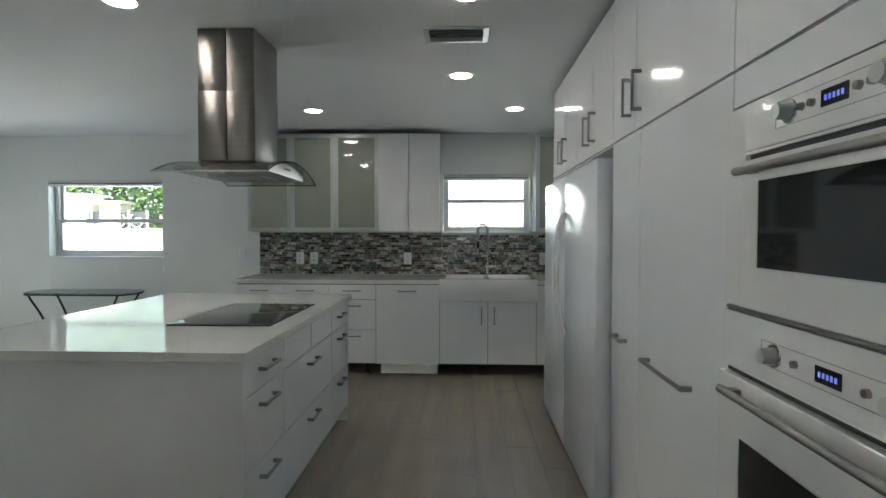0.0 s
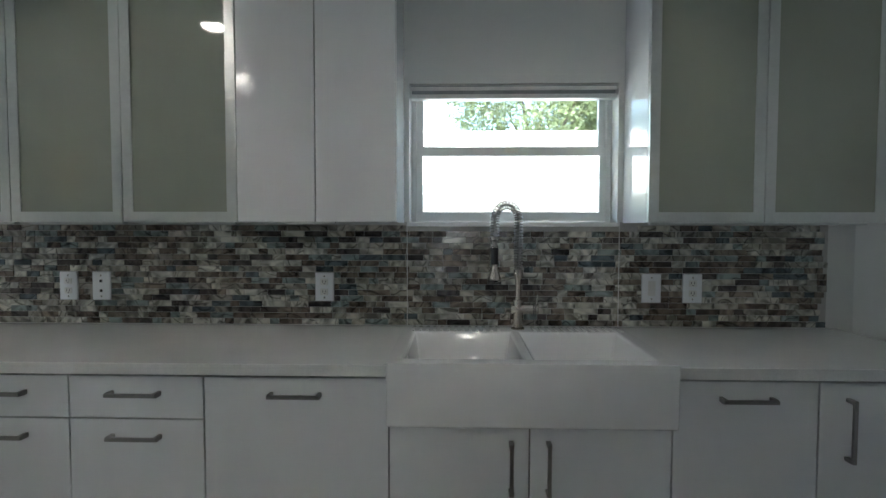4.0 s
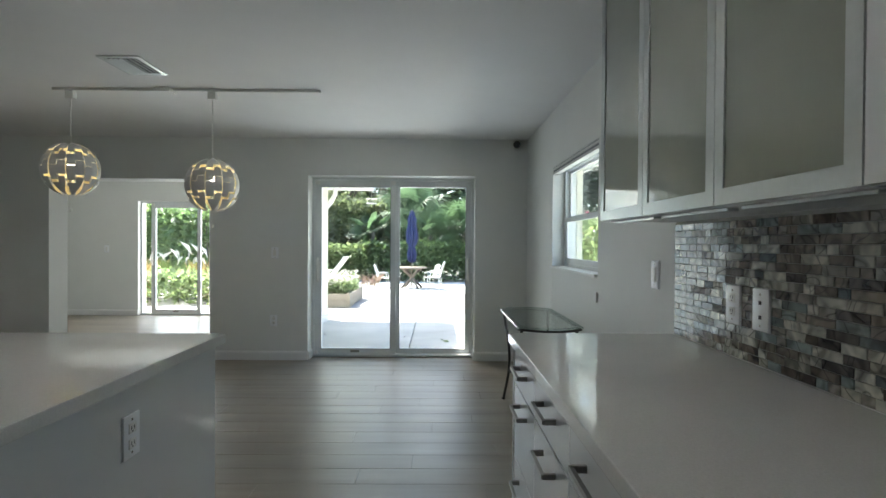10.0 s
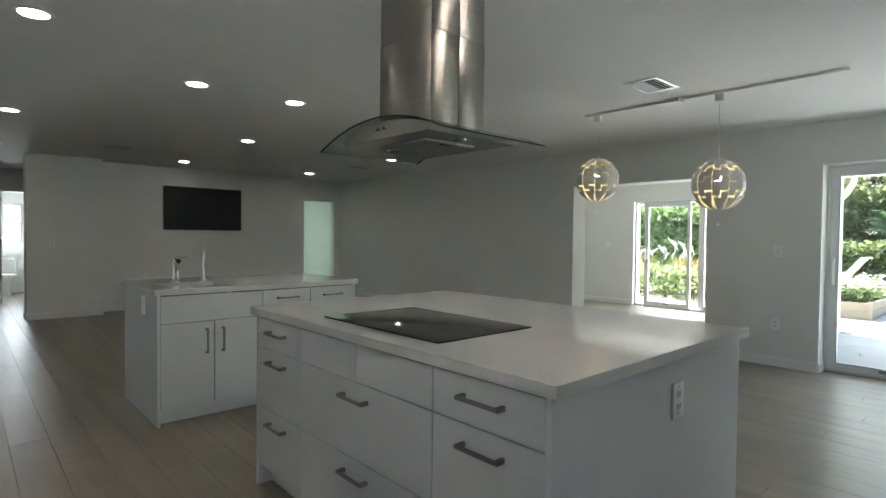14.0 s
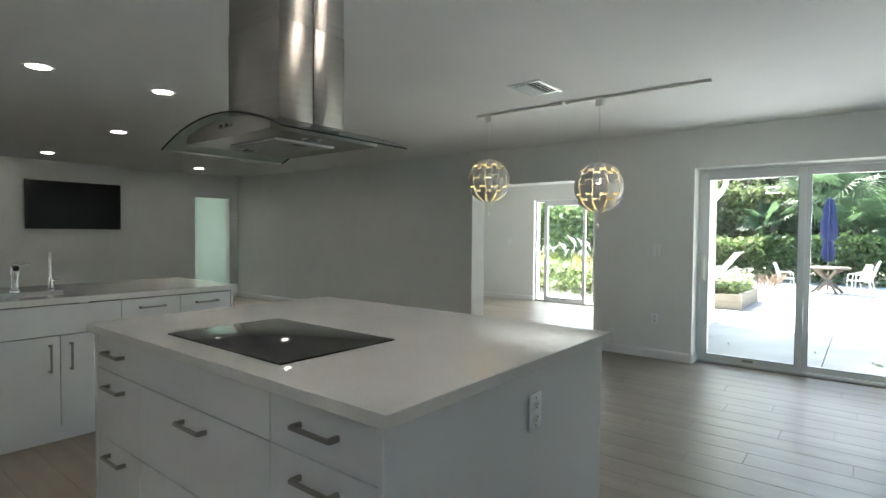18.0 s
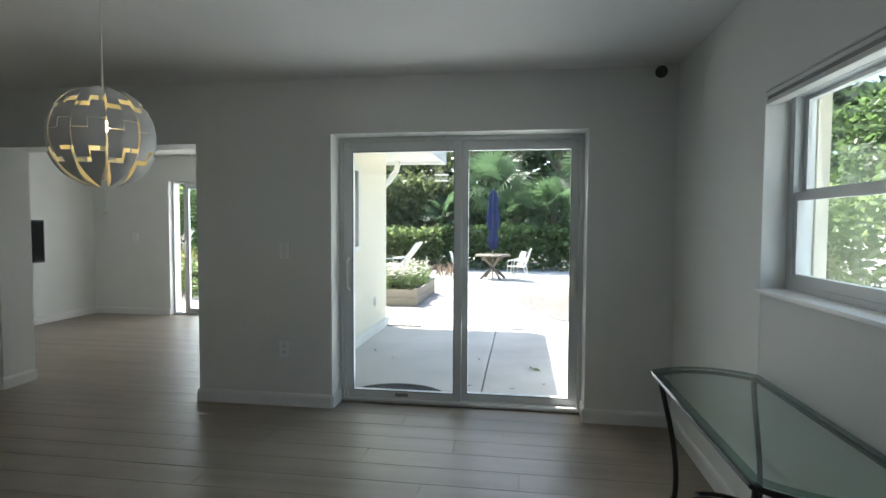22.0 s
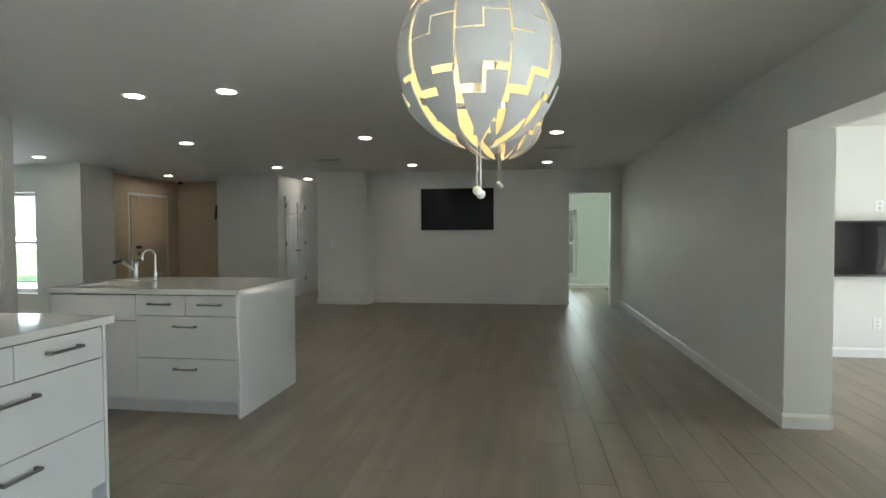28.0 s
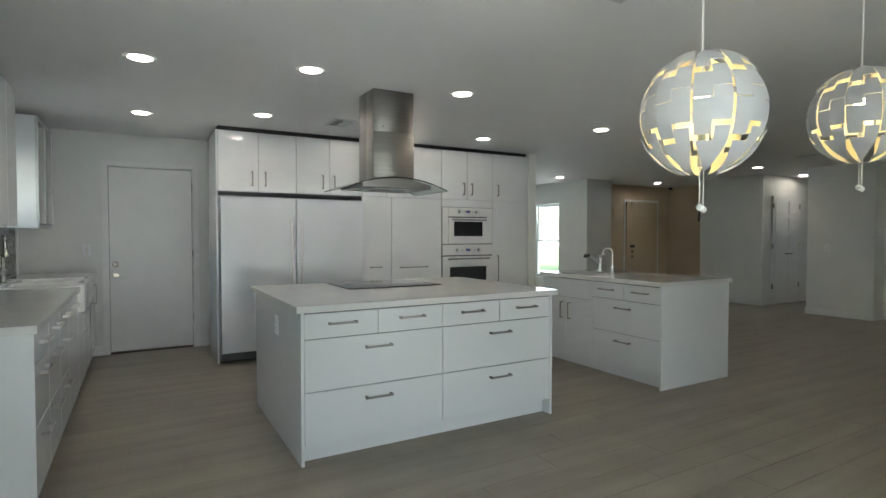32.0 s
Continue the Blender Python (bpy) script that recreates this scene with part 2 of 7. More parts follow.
def cyl(bm, p0, p1, r0, r1=None, seg=16, caps=True):
    """A cylinder or cone from p0 to p1."""
    p0, p1 = Vector(p0), Vector(p1)
    r1 = r0 if r1 is None else r1
    m = Matrix.Translation((p0 + p1) / 2) @ (p1 - p0).to_track_quat("Z", "Y").to_matrix().to_4x4()
    bmesh.ops.create_cone(bm, cap_ends=caps, segments=seg, radius1=r0, radius2=r1, depth=(p1 - p0).length, matrix=m)
    return bm


def tube(bm, pts, r, seg=8, r_end=None):
    """A round bar along a line of points."""
    pts = [Vector(p) for p in pts]
    rings, side = [], None
    for i, p in enumerate(pts):
        d = (pts[min(i + 1, len(pts) - 1)] - pts[max(i - 1, 0)]).normalized()
        if side is None:
            side = d.orthogonal().normalized()
        side = (side - d * side.dot(d)).normalized()
        up = d.cross(side)
        rr = r if r_end is None else r + (r_end - r) * i / (len(pts) - 1)
        rings.append([bm.verts.new(p + rr * (math.cos(2 * math.pi * k / seg) * side + math.sin(2 * math.pi * k / seg) * up)) for k in range(seg)])
    for a, b in zip(rings, rings[1:]):
        for k in range(seg):
            bm.faces.new((a[k], a[(k + 1) % seg], b[(k + 1) % seg], b[k]))
    bm.faces.new(rings[0][::-1])
    bm.faces.new(rings[-1])
    return bm


def lathe(bm, centre, profile, seg=24):
    """A turned body: profile is (radius, height) from bottom to top."""
    c = Vector(centre)
    rings = []
    for r, z in profile:
        rings.append([bm.verts.new(c + Vector((max(r, 1e-4) * math.cos(2 * math.pi * k / seg), max(r, 1e-4) * math.sin(2 * math.pi * k / seg), z))) for k in range(seg)])
    for a, b in zip(rings, rings[1:]):
        for k in range(seg):
            bm.faces.new((a[k], a[(k + 1) % seg], b[(k + 1) % seg], b[k]))
    bm.faces.new(rings[0][::-1])
    bm.faces.new(rings[-1])
    return bm


ORIGIN = {}


def mesh_of(name, bm, material, origin=(0, 0, 0), smooth=False):
    bmesh.ops.recalc_face_normals(bm, faces=bm.faces)
    bmesh.ops.translate(bm, verts=bm.verts, vec=-Vector(origin))
    me = bpy.data.meshes.new(name)
    bm.to_mesh(me)
    bm.free()
    me.materials.append(material)
    if smooth:
        me.shade_smooth()
        me.set_sharp_from_angle(angle=radians(35))
    return me


def thing(name, base, label, category, group=""):
    """An Empty at the base of a thing; its parts are given in world metres."""
    ob = new(name)
    ob.empty_display_size = 0.1
    ob.location = base
    ORIGIN[ob] = Vector(base)
    return tagged(ob, label, category, group)


def part(name, bm, material, parent, label="", smooth=True):
    base = ORIGIN[parent]
    ob = new(name, mesh_of(name, bm, material, base, smooth))
    ob.parent = parent
    ORIGIN[ob] = base
    return tagged(ob, label)


def single(name, bm, material, label, category, base=None, group="", smooth=True):
    """A thing that is one mesh."""
    base = Vector(base) if base is not None else Vector((0, 0, 0))
    ob = new(name, mesh_of(name, bm, material, base, smooth))
    ob.location = base
    ORIGIN[ob] = base
    return tagged(ob, label, category, group)


def setting(name, bm, material, label, category, smooth=False):
    ob = new(name, mesh_of(name, bm, material, (0, 0, 0), smooth))
    ORIGIN[ob] = Vector((0, 0, 0))
    return tagged(ob, label, category, kind="structure")


def wall(bm, axis, a0, a1, u0, u1, z0, z1, holes=()):
    """A wall slab from a0 to a1 across axis, along u, with openings (ua, ub, za, zb) cut through it."""
    us = sorted({u0, u1, *[h[0] for h in holes], *[h[1] for h in holes]})
    zs = sorted({z0, z1, *[h[2] for h in holes], *[h[3] for h in holes]})
    us, zs = [u for u in us if u0 <= u <= u1], [z for z in zs if z0 <= z <= z1]

    def solid(i, j):
        if not (0 <= i < len(us) - 1 and 0 <= j < len(zs) - 1):
            return False
        u, z = (us[i] + us[i + 1]) / 2, (zs[j] + zs[j + 1]) / 2
        return not any(h[0] < u < h[1] and h[2] < z < h[3] for h in holes)

    def at(a, u, z):
        return bm.verts.new((a, u, z) if axis == "x" else (u, a, z))

    def quad(*p):
        bm.faces.new([at(*q) for q in p])

    for i in range(len(us) - 1):
        for j in range(len(zs) - 1):
            if not solid(i, j):
                continue
            ua, ub, za, zb = us[i], us[i + 1], zs[j], zs[j + 1]
            for a in (a0, a1):
                quad((a, ua, za), (a, ub, za), (a, ub, zb), (a, ua, zb))
            if not solid(i - 1, j):
                quad((a0, ua, za), (a1, ua, za), (a1, ua, zb), (a0, ua, zb))
            if not solid(i + 1, j):
                quad((a0, ub, za), (a1, ub, za), (a1, ub, zb), (a0, ub, zb))
            if not solid(i, j - 1):
                quad((a0, ua, za), (a1, ua, za), (a1, ub, za), (a0, ub, za))
            if not solid(i, j + 1):
                quad((a0, ua, zb), (a1, ua, zb), (a1, ub, zb), (a0, ub, zb))
    bmesh.ops.remove_doubles(bm, verts=bm.verts, dist=1e-4)
    return bm


# ---- the shell ----
SL = (4.62, 6.44, 0.0, 2.018)
OP = (1.815, 3.558, 0.0, 1.965)
KW = (-3.235, -1.95, 1.085, 1.935)
SW = (1.108, 2.022, 1.362, 1.985)
LD = (5.385, 6.225, 0.0, 2.065)
HO = (-4.35, -3.64, 0.0, 1.985)
setting("wall_west", wall(bmesh.new(), "x", XW - 0.29, XW, YS - 0.2, YN + 0.2, 0, CEIL, [SL, OP]), wall_paint, "pale grey-white painted wall with a patio door and a wide opening", "wall")
setting("wall_north", wall(bmesh.new(), "y", YN, YN + 0.2, XW, 3.25, 0, CEIL, [KW, SW]), wall_paint, "pale grey-white painted wall with two windows", "wall")
setting("wall_laundry", wall(bmesh.new(), "x", 3.05, 3.25, 1.29, YN, 0, CEIL, [LD]), wall_paint, "pale grey-white painted wall with a plain white door", "wall")
setting("wall_laundry_back", wall(bmesh.new(), "x", 4.2, 4.3, 4.6, YN + 0.2, 0, CEIL), wall_paint, "white wall of the closed laundry room", "wall")
setting("wall_laundry_side", wall(bmesh.new(), "y", 4.5, 4.6, 3.25, 4.3, 0, CEIL), wall_paint, "white wall of the closed laundry room", "wall")
setting("wall_laundry_north", wall(bmesh.new(), "y", YN + 0.2, YN + 0.3, 3.25, 4.3, 0, CEIL), wall_paint, "white wall of the closed laundry room", "wall")
setting("wall_cabinet_end", wall(bmesh.new(), "y", 1.17, 1.29, 1.96, 6.2, 0, CEIL), wall_paint, "white painted wall end beside the tall cabinets", "wall")
setting("wall_east", wall(bmesh.new(), "x", 6.0, 6.2, -1.97, 1.17, 0, CEIL), wall_paint, "white painted wall", "wall")
setting("wall_dining", wall(bmesh.new(), "y", -1.97, -1.82, 4.15, 6.0, 0, CEIL, [(4.82, 5.7, 0.35, 1.98)]), wall_paint, "white painted wall with a tall window", "wall")
setting("wall_foyer_corner", wall(bmesh.new(), "x", 4.0, 4.15, -2.5, -1.82, 0, CEIL), wall_paint, "white painted wall end at the entry", "wall")
setting("wall_foyer_back", wall(bmesh.new(), "y", -5.1, -4.98, 2.75, 4.7, 0, CEIL), beige_paint, "beige wall of the entry, lit by a warm lamp", "wall")
setting("wall_foyer_east", wall(bmesh.new(), "x", 4.55, 4.7, -4.98, -1.97, 0, CEIL), beige_paint, "beige wall of the entry with the entry door", "wall")
setting("wall_foyer_west", wall(bmesh.new(), "x", 2.9, 3.05, -4.98, -4.2, 0, CEIL), beige_paint, "beige wall of the entry", "wall")
setting("wall_closet", wall(bmesh.new(), "y", -4.2, -4.03, 1.80, 3.05, 0, CEIL), wall_paint, "white painted wall beside the hall", "wall")
setting("wall_hall_east", wall(bmesh.new(), "x", 1.80, 1.95, -6.4, -4.2, 0, CEIL), wall_paint, "white painted hall wall", "wall")
setting("wall_hall_west", wall(bmesh.new(), "x", -0.04, 0.9, -4.08, -3.74, 0, CEIL), wall_paint, "white painted wall pier", "wall")
setting("wall_hall_side", wall(bmesh.new(), "x", 0.35, 0.5, -8.4, -4.08, 0, CEIL), wall_paint, "white painted hall wall", "wall")
setting("wall_hall_end", wall(bmesh.new(), "y", -6.55, -6.4, 0.5, 1.95, 0, CEIL, [(0.73, 1.05, 0, 2.0)]), wall_paint, "white painted hall end with a doorway", "wall")
setting("wall_bath", wall(bmesh.new(), "y", -8.4, -8.25, 0.5, 2.4, 0, CEIL, [(0.6, 0.98, 1.03, 1.87)]), wall_paint, "white bathroom wall with a window", "wall")
setting("wall_bath_east", wall(bmesh.new(), "x", 2.25, 2.4, -8.25, -6.4, 0, CEIL), wall_paint, "white bathroom wall", "wall")
setting("wall_south", wall(bmesh.new(), "y", YS - 0.15, YS, XW, -0.04, 0, CEIL, [HO]), wall_paint, "grey-white painted wall with a screen and a doorway", "wall")
green_white = mat("pale_green_paint", (0.66, 0.76, 0.7), 0.6, noise_scale=3, amount=0.02, bump=0.1, bump_scale=180)
setting("wall_back_room", wall(bmesh.new(), "y", -7.2, -7.0, -5.2, -2.0, 0, CEIL, [(-4.07, -3.25, 0.26, 1.8)]), green_white, "pale green painted wall with a tall window", "wall")
setting("wall_back_room_west", wall(bmesh.new(), "x", -5.2, -5.0, -7.0, YS - 0.15, 0, CEIL), green_white, "pale green painted wall", "wall")
setting("wall_back_room_east", wall(bmesh.new(), "x", -2.2, -2.0, -7.0, YS - 0.15, 0, CEIL), green_white, "pale green painted wall", "wall")
SS = (0.84, 2.9, 0.0, 1.985)
HW = (-6.92, -6.3, 1.09, 2.0)
setting("wall_side_west", wall(bmesh.new(), "x", -8.2, -8.0, -0.6, 4.03, 0, 2.45, [SS]), wall_paint, "white painted wall of the side room with a patio door", "wall")
setting("wall_side_south", wall(bmesh.new(), "y", -0.6, -0.4, -8.0, XW - 0.29, 0, 2.45), wall_paint, "white painted wall of the side room", "wall")
setting("wall_side_north", wall(bmesh.new(), "y", 3.84, 4.03, -8.0, XW - 0.29, 0, 2.45, [HW]), wall_paint, "white painted wall of the side room with a window", "wall")
setting("ceiling", bm_box(XW - 0.29, 6.4, -8.4, YN + 0.2, CEIL, CEIL + 0.1), ceiling_paint, "smooth white painted ceiling", "ceiling")
setting("ceiling_side_room", bm_box(-8.2, XW - 0.29, -0.6, 4.03, 2.37, 2.45), ceiling_paint, "smooth white painted ceiling of the side room", "ceiling")
setting("ground", bm_box(-400, 400, -400, 400, -0.5, -0.13), concrete, "bare ground", "ground")
floor = setting("floor", box(bm_box(-4.82, 6.4, -8.4, YN + 0.2, -0.12, -0.004), -8.2, -4.82, -0.6, 4.03, -0.12, -0.004), grout, "floor of wood-look porcelain planks, greyed beige", "floor")

# ---- cabinets ----


def bar_handle(parent, a, b, out, r=0.006):
    """A square-ended bar handle between a and b, standing off by out."""
    a, b, out = Vector(a), Vector(b), Vector(out)
    d = (b - a).normalized()
    bm = bmesh.new()
    s = abs(out.x) + abs(out.y) + abs(out.z)
    n = out / s

    def bar(p, q, half):
        lo = Vector([min(p[i], q[i]) - half[i] for i in range(3)])
        hi = Vector([max(p[i], q[i]) + half[i] for i in range(3)])
        box(bm, lo.x, hi.x, lo.y, hi.y, lo.z, hi.z, 0.0012)

    t = Vector([r if abs(n[i]) < 0.5 else 0.004 for i in range(3)])
    bar(a + out, b + out, Vector([0 if abs(d[i]) > 0.5 else (0.005 if abs(n[i]) > 0.5 else r) for i in range(3)]))
    for p in (a, b - d * 0.012):
        q = p + d * 0.012
        lo = Vector([min(p[i], q[i], p[i] + out[i]) - (0 if abs(d[i]) > 0.5 or abs(n[i]) > 0.5 else r * 1.3) for i in range(3)])
        hi = Vector([max(p[i], q[i], p[i] + out[i]) + (0 if abs(d[i]) > 0.5 or abs(n[i]) > 0.5 else r * 1.3) for i in range(3)])
        box(bm, lo.x, hi.x, lo.y, hi.y, lo.z, hi.z, 0.0012)
    return part("handle", bm, handle_steel, parent, "brushed nickel bar handle", smooth=False)


def front(name, parent, axis, face, sign, u0, u1, z0, z1, handle=None, gap=0.0026, thick=0.019, length=0.17, material=None):
    """A drawer or door front on the plane axis = face, facing sign; handle: 'top', 'mid', 'left', 'right' or None."""
    f0, f1 = sorted((face, face - sign * thick))
    u0, u1, z0, z1 = u0 + gap, u1 - gap, z0 + gap, z1 - gap
    bm = bm_box(f0, f1, u0, u1, z0, z1, 0.0012) if axis == "x" else bm_box(u0, u1, f0, f1, z0, z1, 0.0012)
    ob = part(name, bm, material or gloss_white, parent, smooth=False)
    if handle:
        um, zm = (u0 + u1) / 2, (z0 + z1) / 2

        def at(u, z):
            return (face, u, z) if axis == "x" else (u, face, z)

        out = (sign * 0.033, 0, 0) if axis == "x" else (0, sign * 0.033, 0)
        kind, *rest = handle if isinstance(handle, tuple) else (handle,)
        if kind == "top":
            z = z1 - (rest[0] if rest else 0.05)
            bar_handle(ob, at(um - length / 2, z), at(um + length / 2, z), out)
        elif kind == "mid":
            bar_handle(ob, at(um - length / 2, zm), at(um + length / 2, zm), out)
        elif kind == "upright":
            u, z = rest
            bar_handle(ob, at(u, z), at(u, z + length), out)
    return ob


def base_unit(label, axis, face, sign, u0, u1, depth, rows, handles=True, group="", toe=True, name="base_cabinet", toe_mat=None, top=0.875):
    """A base cabinet: carcass, drawer fronts by rows of (z0, z1, how many across), toe kick."""
    back = face - sign * depth
    b0, b1 = sorted((face - sign * 0.0195, back))
    mid = ((face + back) / 2, (u0 + u1) / 2, 0) if axis == "x" else ((u0 + u1) / 2, (face + back) / 2, 0)
    t = thing(name, mid, label, "cabinet", group)
    part("body", bm_box(b0, b1, u0 + 0.0005, u1 - 0.0005, 0.112, top) if axis == "x" else bm_box(u0 + 0.0005, u1 - 0.0005, b0, b1, 0.112, top), carcass_edge, t, smooth=False)
    if toe:
        k0, k1 = sorted((face - sign * 0.075, face - sign * 0.09))
        part("toe_kick", bm_box(k0, k1, u0, u1, 0.0, 0.112) if axis == "x" else bm_box(u0, u1, k0, k1, 0.0, 0.112), toe_mat or gloss_white, t, smooth=False)
    return t


# north run under the window
FN = 6.345
northx = [-0.852, -0.407, 0.04, 0.492, 1.1, 2.012, 2.47, 2.95]
for i in range(3):
    t = base_unit("glossy white three-drawer base cabinet under the worktop", "y", FN, -1, northx[i], northx[i + 1], 0.65, (), group="base cabinets along the north wall", toe=False, top=0.877)
    for z0, z1 in ((0.727, 0.871), (0.438, 0.727), (0.118, 0.438)):
        front("drawer", t, "y", FN, -1, northx[i], northx[i + 1], z0, z1, ("top", 0.055))
    if i == 0:
        part("end_panel", bm_box(northx[0] - 0.018, northx[0], FN - 0.004, YN - 0.005, 0.0, 0.877, 0.001), gloss_white, t, smooth=False)
    for k in (0.1, 0.35):
        part("leg", cyl(bmesh.new(), (northx[i] + k, FN + 0.12, 0), (northx[i] + k, FN + 0.12, 0.112), 0.018), black_plastic, t)
t = base_unit("white dishwasher behind a glossy white front panel", "y", FN, -1, northx[3], northx[4], 0.65, (), toe=False, name="dishwasher", top=0.877)
t["category"] = "dishwasher"
front("door", t, "y", FN, -1, northx[3], northx[4], 0.112, 0.871, ("top", 0.055))
part("kick_plate", bm_box(northx[3] + 0.04, northx[4] - 0.02, FN + 0.05, FN + 0.075, 0.012, 0.1, 0.002), white_plastic, t, "white plastic kick plate", smooth=False)
t = base_unit("glossy white two-door cabinet under the sink", "y", FN, -1, northx[4], northx[5], 0.65, (), toe=False, top=0.72)
xm = (northx[4] + northx[5]) / 2
front("door", t, "y", FN, -1, northx[4], xm, 0.118, 0.718, ("upright", xm - 0.06, 0.5))
front("door", t, "y", FN, -1, xm, northx[5], 0.118, 0.718, ("upright", xm + 0.06, 0.5))
t = base_unit("glossy white base cabinet beside the sink", "y", FN, -1, northx[5], northx[6], 0.65, (), toe=False, top=0.877)
front("door", t, "y", FN, -1, northx[5], northx[6], 0.118, 0.871, ("top", 0.055))
t = base_unit("glossy white base cabinet at the end of the worktop", "y", FN, -1, northx[6], northx[7], 0.65, (), toe=False, top=0.877)
front("door", t, "y", FN, -1, northx[6], northx[7], 0.118, 0.871, ("upright", 2.56, 0.62), length=0.2)
wt = thing("worktop", (0.8, 6.6, 0.879), "white quartz worktop on the north base cabinets", "worktop")
part("slab", bm_box(-0.895, 1.0945, 6.325, YN - 0.004, 0.879, 0.917, 0.003), quartz, wt, smooth=False)
part("slab", bm_box(2.0185, 2.98, 6.325, YN - 0.004, 0.879, 0.917, 0.003), quartz, wt, smooth=False)
part("back_strip", bm_box(1.0948, 2.0182, 6.925, YN - 0.004, 0.879, 0.9165), quartz, wt, smooth=False)

# sink
sink = thing("farmhouse_sink", (1.556, 6.55, 0.722), "white ceramic double-bowl apron sink set into the worktop", "sink")


def sink_body():
    """Rim and apron with two sunk bowls."""
    bm = bmesh.new()
    x0, x1, y0, y1, top, low = 1.095, 2.018, 6.3, 6.923, 0.931, 0.722
    bowls = [(x0 + 0.055, xm - 0.02), (xm + 0.02, x1 - 0.055)]
    yb0, yb1 = y0 + 0.07, y1 - 0.115
    xs = [x0, bowls[0][0], bowls[0][1], bowls[1][0], bowls[1][1], x1]
    ys = [y0, yb0, yb1, y1]
    for i in range(5):
        for j in range(3):
            if j == 1 and i in (1, 3):
                continue
            bm.faces.new([bm.verts.new((x, y, top)) for x, y in ((xs[i], ys[j]), (xs[i + 1], ys[j]), (xs[i + 1], ys[j + 1]), (xs[i], ys[j + 1]))])
    for a, b in bowls:
        inset, zb = 0.025, 0.748
        upper = [bm.verts.new(p) for p in ((a, yb0, top), (b, yb0, top), (b, yb1, top), (a, yb1, top))]
        lower = [bm.verts.new(p) for p in ((a + inset, yb0 + inset, zb), (b - inset, yb0 + inset, zb), (b - inset, yb1 - inset, zb), (a + inset, yb1 - inset, zb))]
        for k in range(4):
            bm.faces.new((upper[k], upper[(k + 1) % 4], lower[(k + 1) % 4], lower[k]))
        bm.faces.new(lower)
    outer = [(x0, y0), (x1, y0), (x1, y1), (x0, y1)]
    for k in range(4):
        p, q = outer[k], outer[(k + 1) % 4]
        bm.faces.new([bm.verts.new(v) for v in ((*p, top), (*q, top), (*q, low), (*p, low))])
    bm.faces.new([bm.verts.new((*p, low)) for p in outer])
    bmesh.ops.remove_doubles(bm, verts=bm.verts, dist=1e-4)
    bmesh.ops.recalc_face_normals(bm, faces=bm.faces)
    sharp = [e for e in bm.edges if len(e.link_faces) == 2 and e.calc_face_angle(0) > 0.5]
    bmesh.ops.bevel(bm, geom=sharp, offset=0.011, segments=3, affect="EDGES", profile=0.5)
    return bm


part("basin", sink_body(), white_enamel, sink)
for k in range(30):
    x = 1.132 + k * 0.0294
    if abs(x - xm) > 0.05:
        part("drain_ridge", bm_box(x, x + 0.014, 6.815, 6.912, 0.9295, 0.9356, 0.0025), white_enamel, sink)
for a in (1.335, 1.785):
    part("drain", lathe(bmesh.new(), (a, 6.56, 0.7495), [(0.045, 0), (0.045, 0.003), (0.03, 0.004), (0.028, 0.001), (0.0, 0.001)]), chrome, sink)

# upper cabinets on the north wall
FU = 6.695
UZ = (1.376, 2.363)


def glass_door(t, x0, x1, z0, z1, face=FU):
    """An aluminium-framed door with a frosted pane."""
    w, g = 0.04, 0.0016
    d = part("door", wall(bmesh.new(), "y", face - 0.0, face + 0.019, x0 + g, x1 - g, z0 + g, z1 - g, [(x0 + w, x1 - w, z0 + w, z1 - w)]), aluminium, t, "satin aluminium frame door", smooth=False)
    part("pane", bm_box(x0 + w - 0.004, x1 - w + 0.004, face + 0.004, face + 0.014, z0 + w - 0.004, z1 - w + 0.004), frosted, d, "frosted greenish glass pane", smooth=False)


def upper_unit(x0, x1, doors, glazed, label, side=None, pulls=()):
    t = thing("wall_cabinet", ((x0 + x1) / 2, YN - 0.16, UZ[0]), label, "cabinet", "wall cabinets on the north wall")
    part("body", bm_box(x0, x1, FU + 0.0195, YN - 0.002, UZ[0], UZ[1]), carcass_white if not side else gloss_white, t, smooth=False)
    part("light_strip", bm_box(x0 + 0.03, x1 - 0.03, FU + 0.05, FU + 0.08, UZ[0] - 0.008, UZ[0], 0.002), aluminium, t, smooth=False)
    for a, b in zip(doors, doors[1:]):
        if glazed:
            glass_door(t, a, b, *UZ)
        else:
            front("door", t, "y", FU, -1, a, b, *UZ)
    for p in pulls:
        part("finger_pull", bm_box(p - 0.035, p + 0.035, FU - 0.006, FU + 0.012, UZ[0] - 0.006, UZ[0] + 0.002, 0.001), aluminium, t, smooth=False)
    return t


upper_unit(-0.88, -0.434, [-0.88, -0.434], True, "wall cabinet with an aluminium-framed frosted glass door")
upper_unit(-0.434, 0.014, [-0.434, 0.014], True, "wall cabinet with an aluminium-framed frosted glass door")
upper_unit(0.014, 0.465, [0.014, 0.465], True, "wall cabinet with an aluminium-framed frosted glass door")
upper_unit(0.465, 1.085, [0.465, 0.772, 1.085], False, "glossy white two-door wall cabinet beside the sink window", "gloss", (0.73, 0.815))
upper_unit(2.045, 2.93, [2.045, 2.48, 2.93], True, "wall cabinet with aluminium-framed frosted glass doors beside the sink window", "gloss")

# tall run on the east side
FT = 1.985
ty = [5.235, 3.70, 3.33, 2.65, 1.88, 1.29]


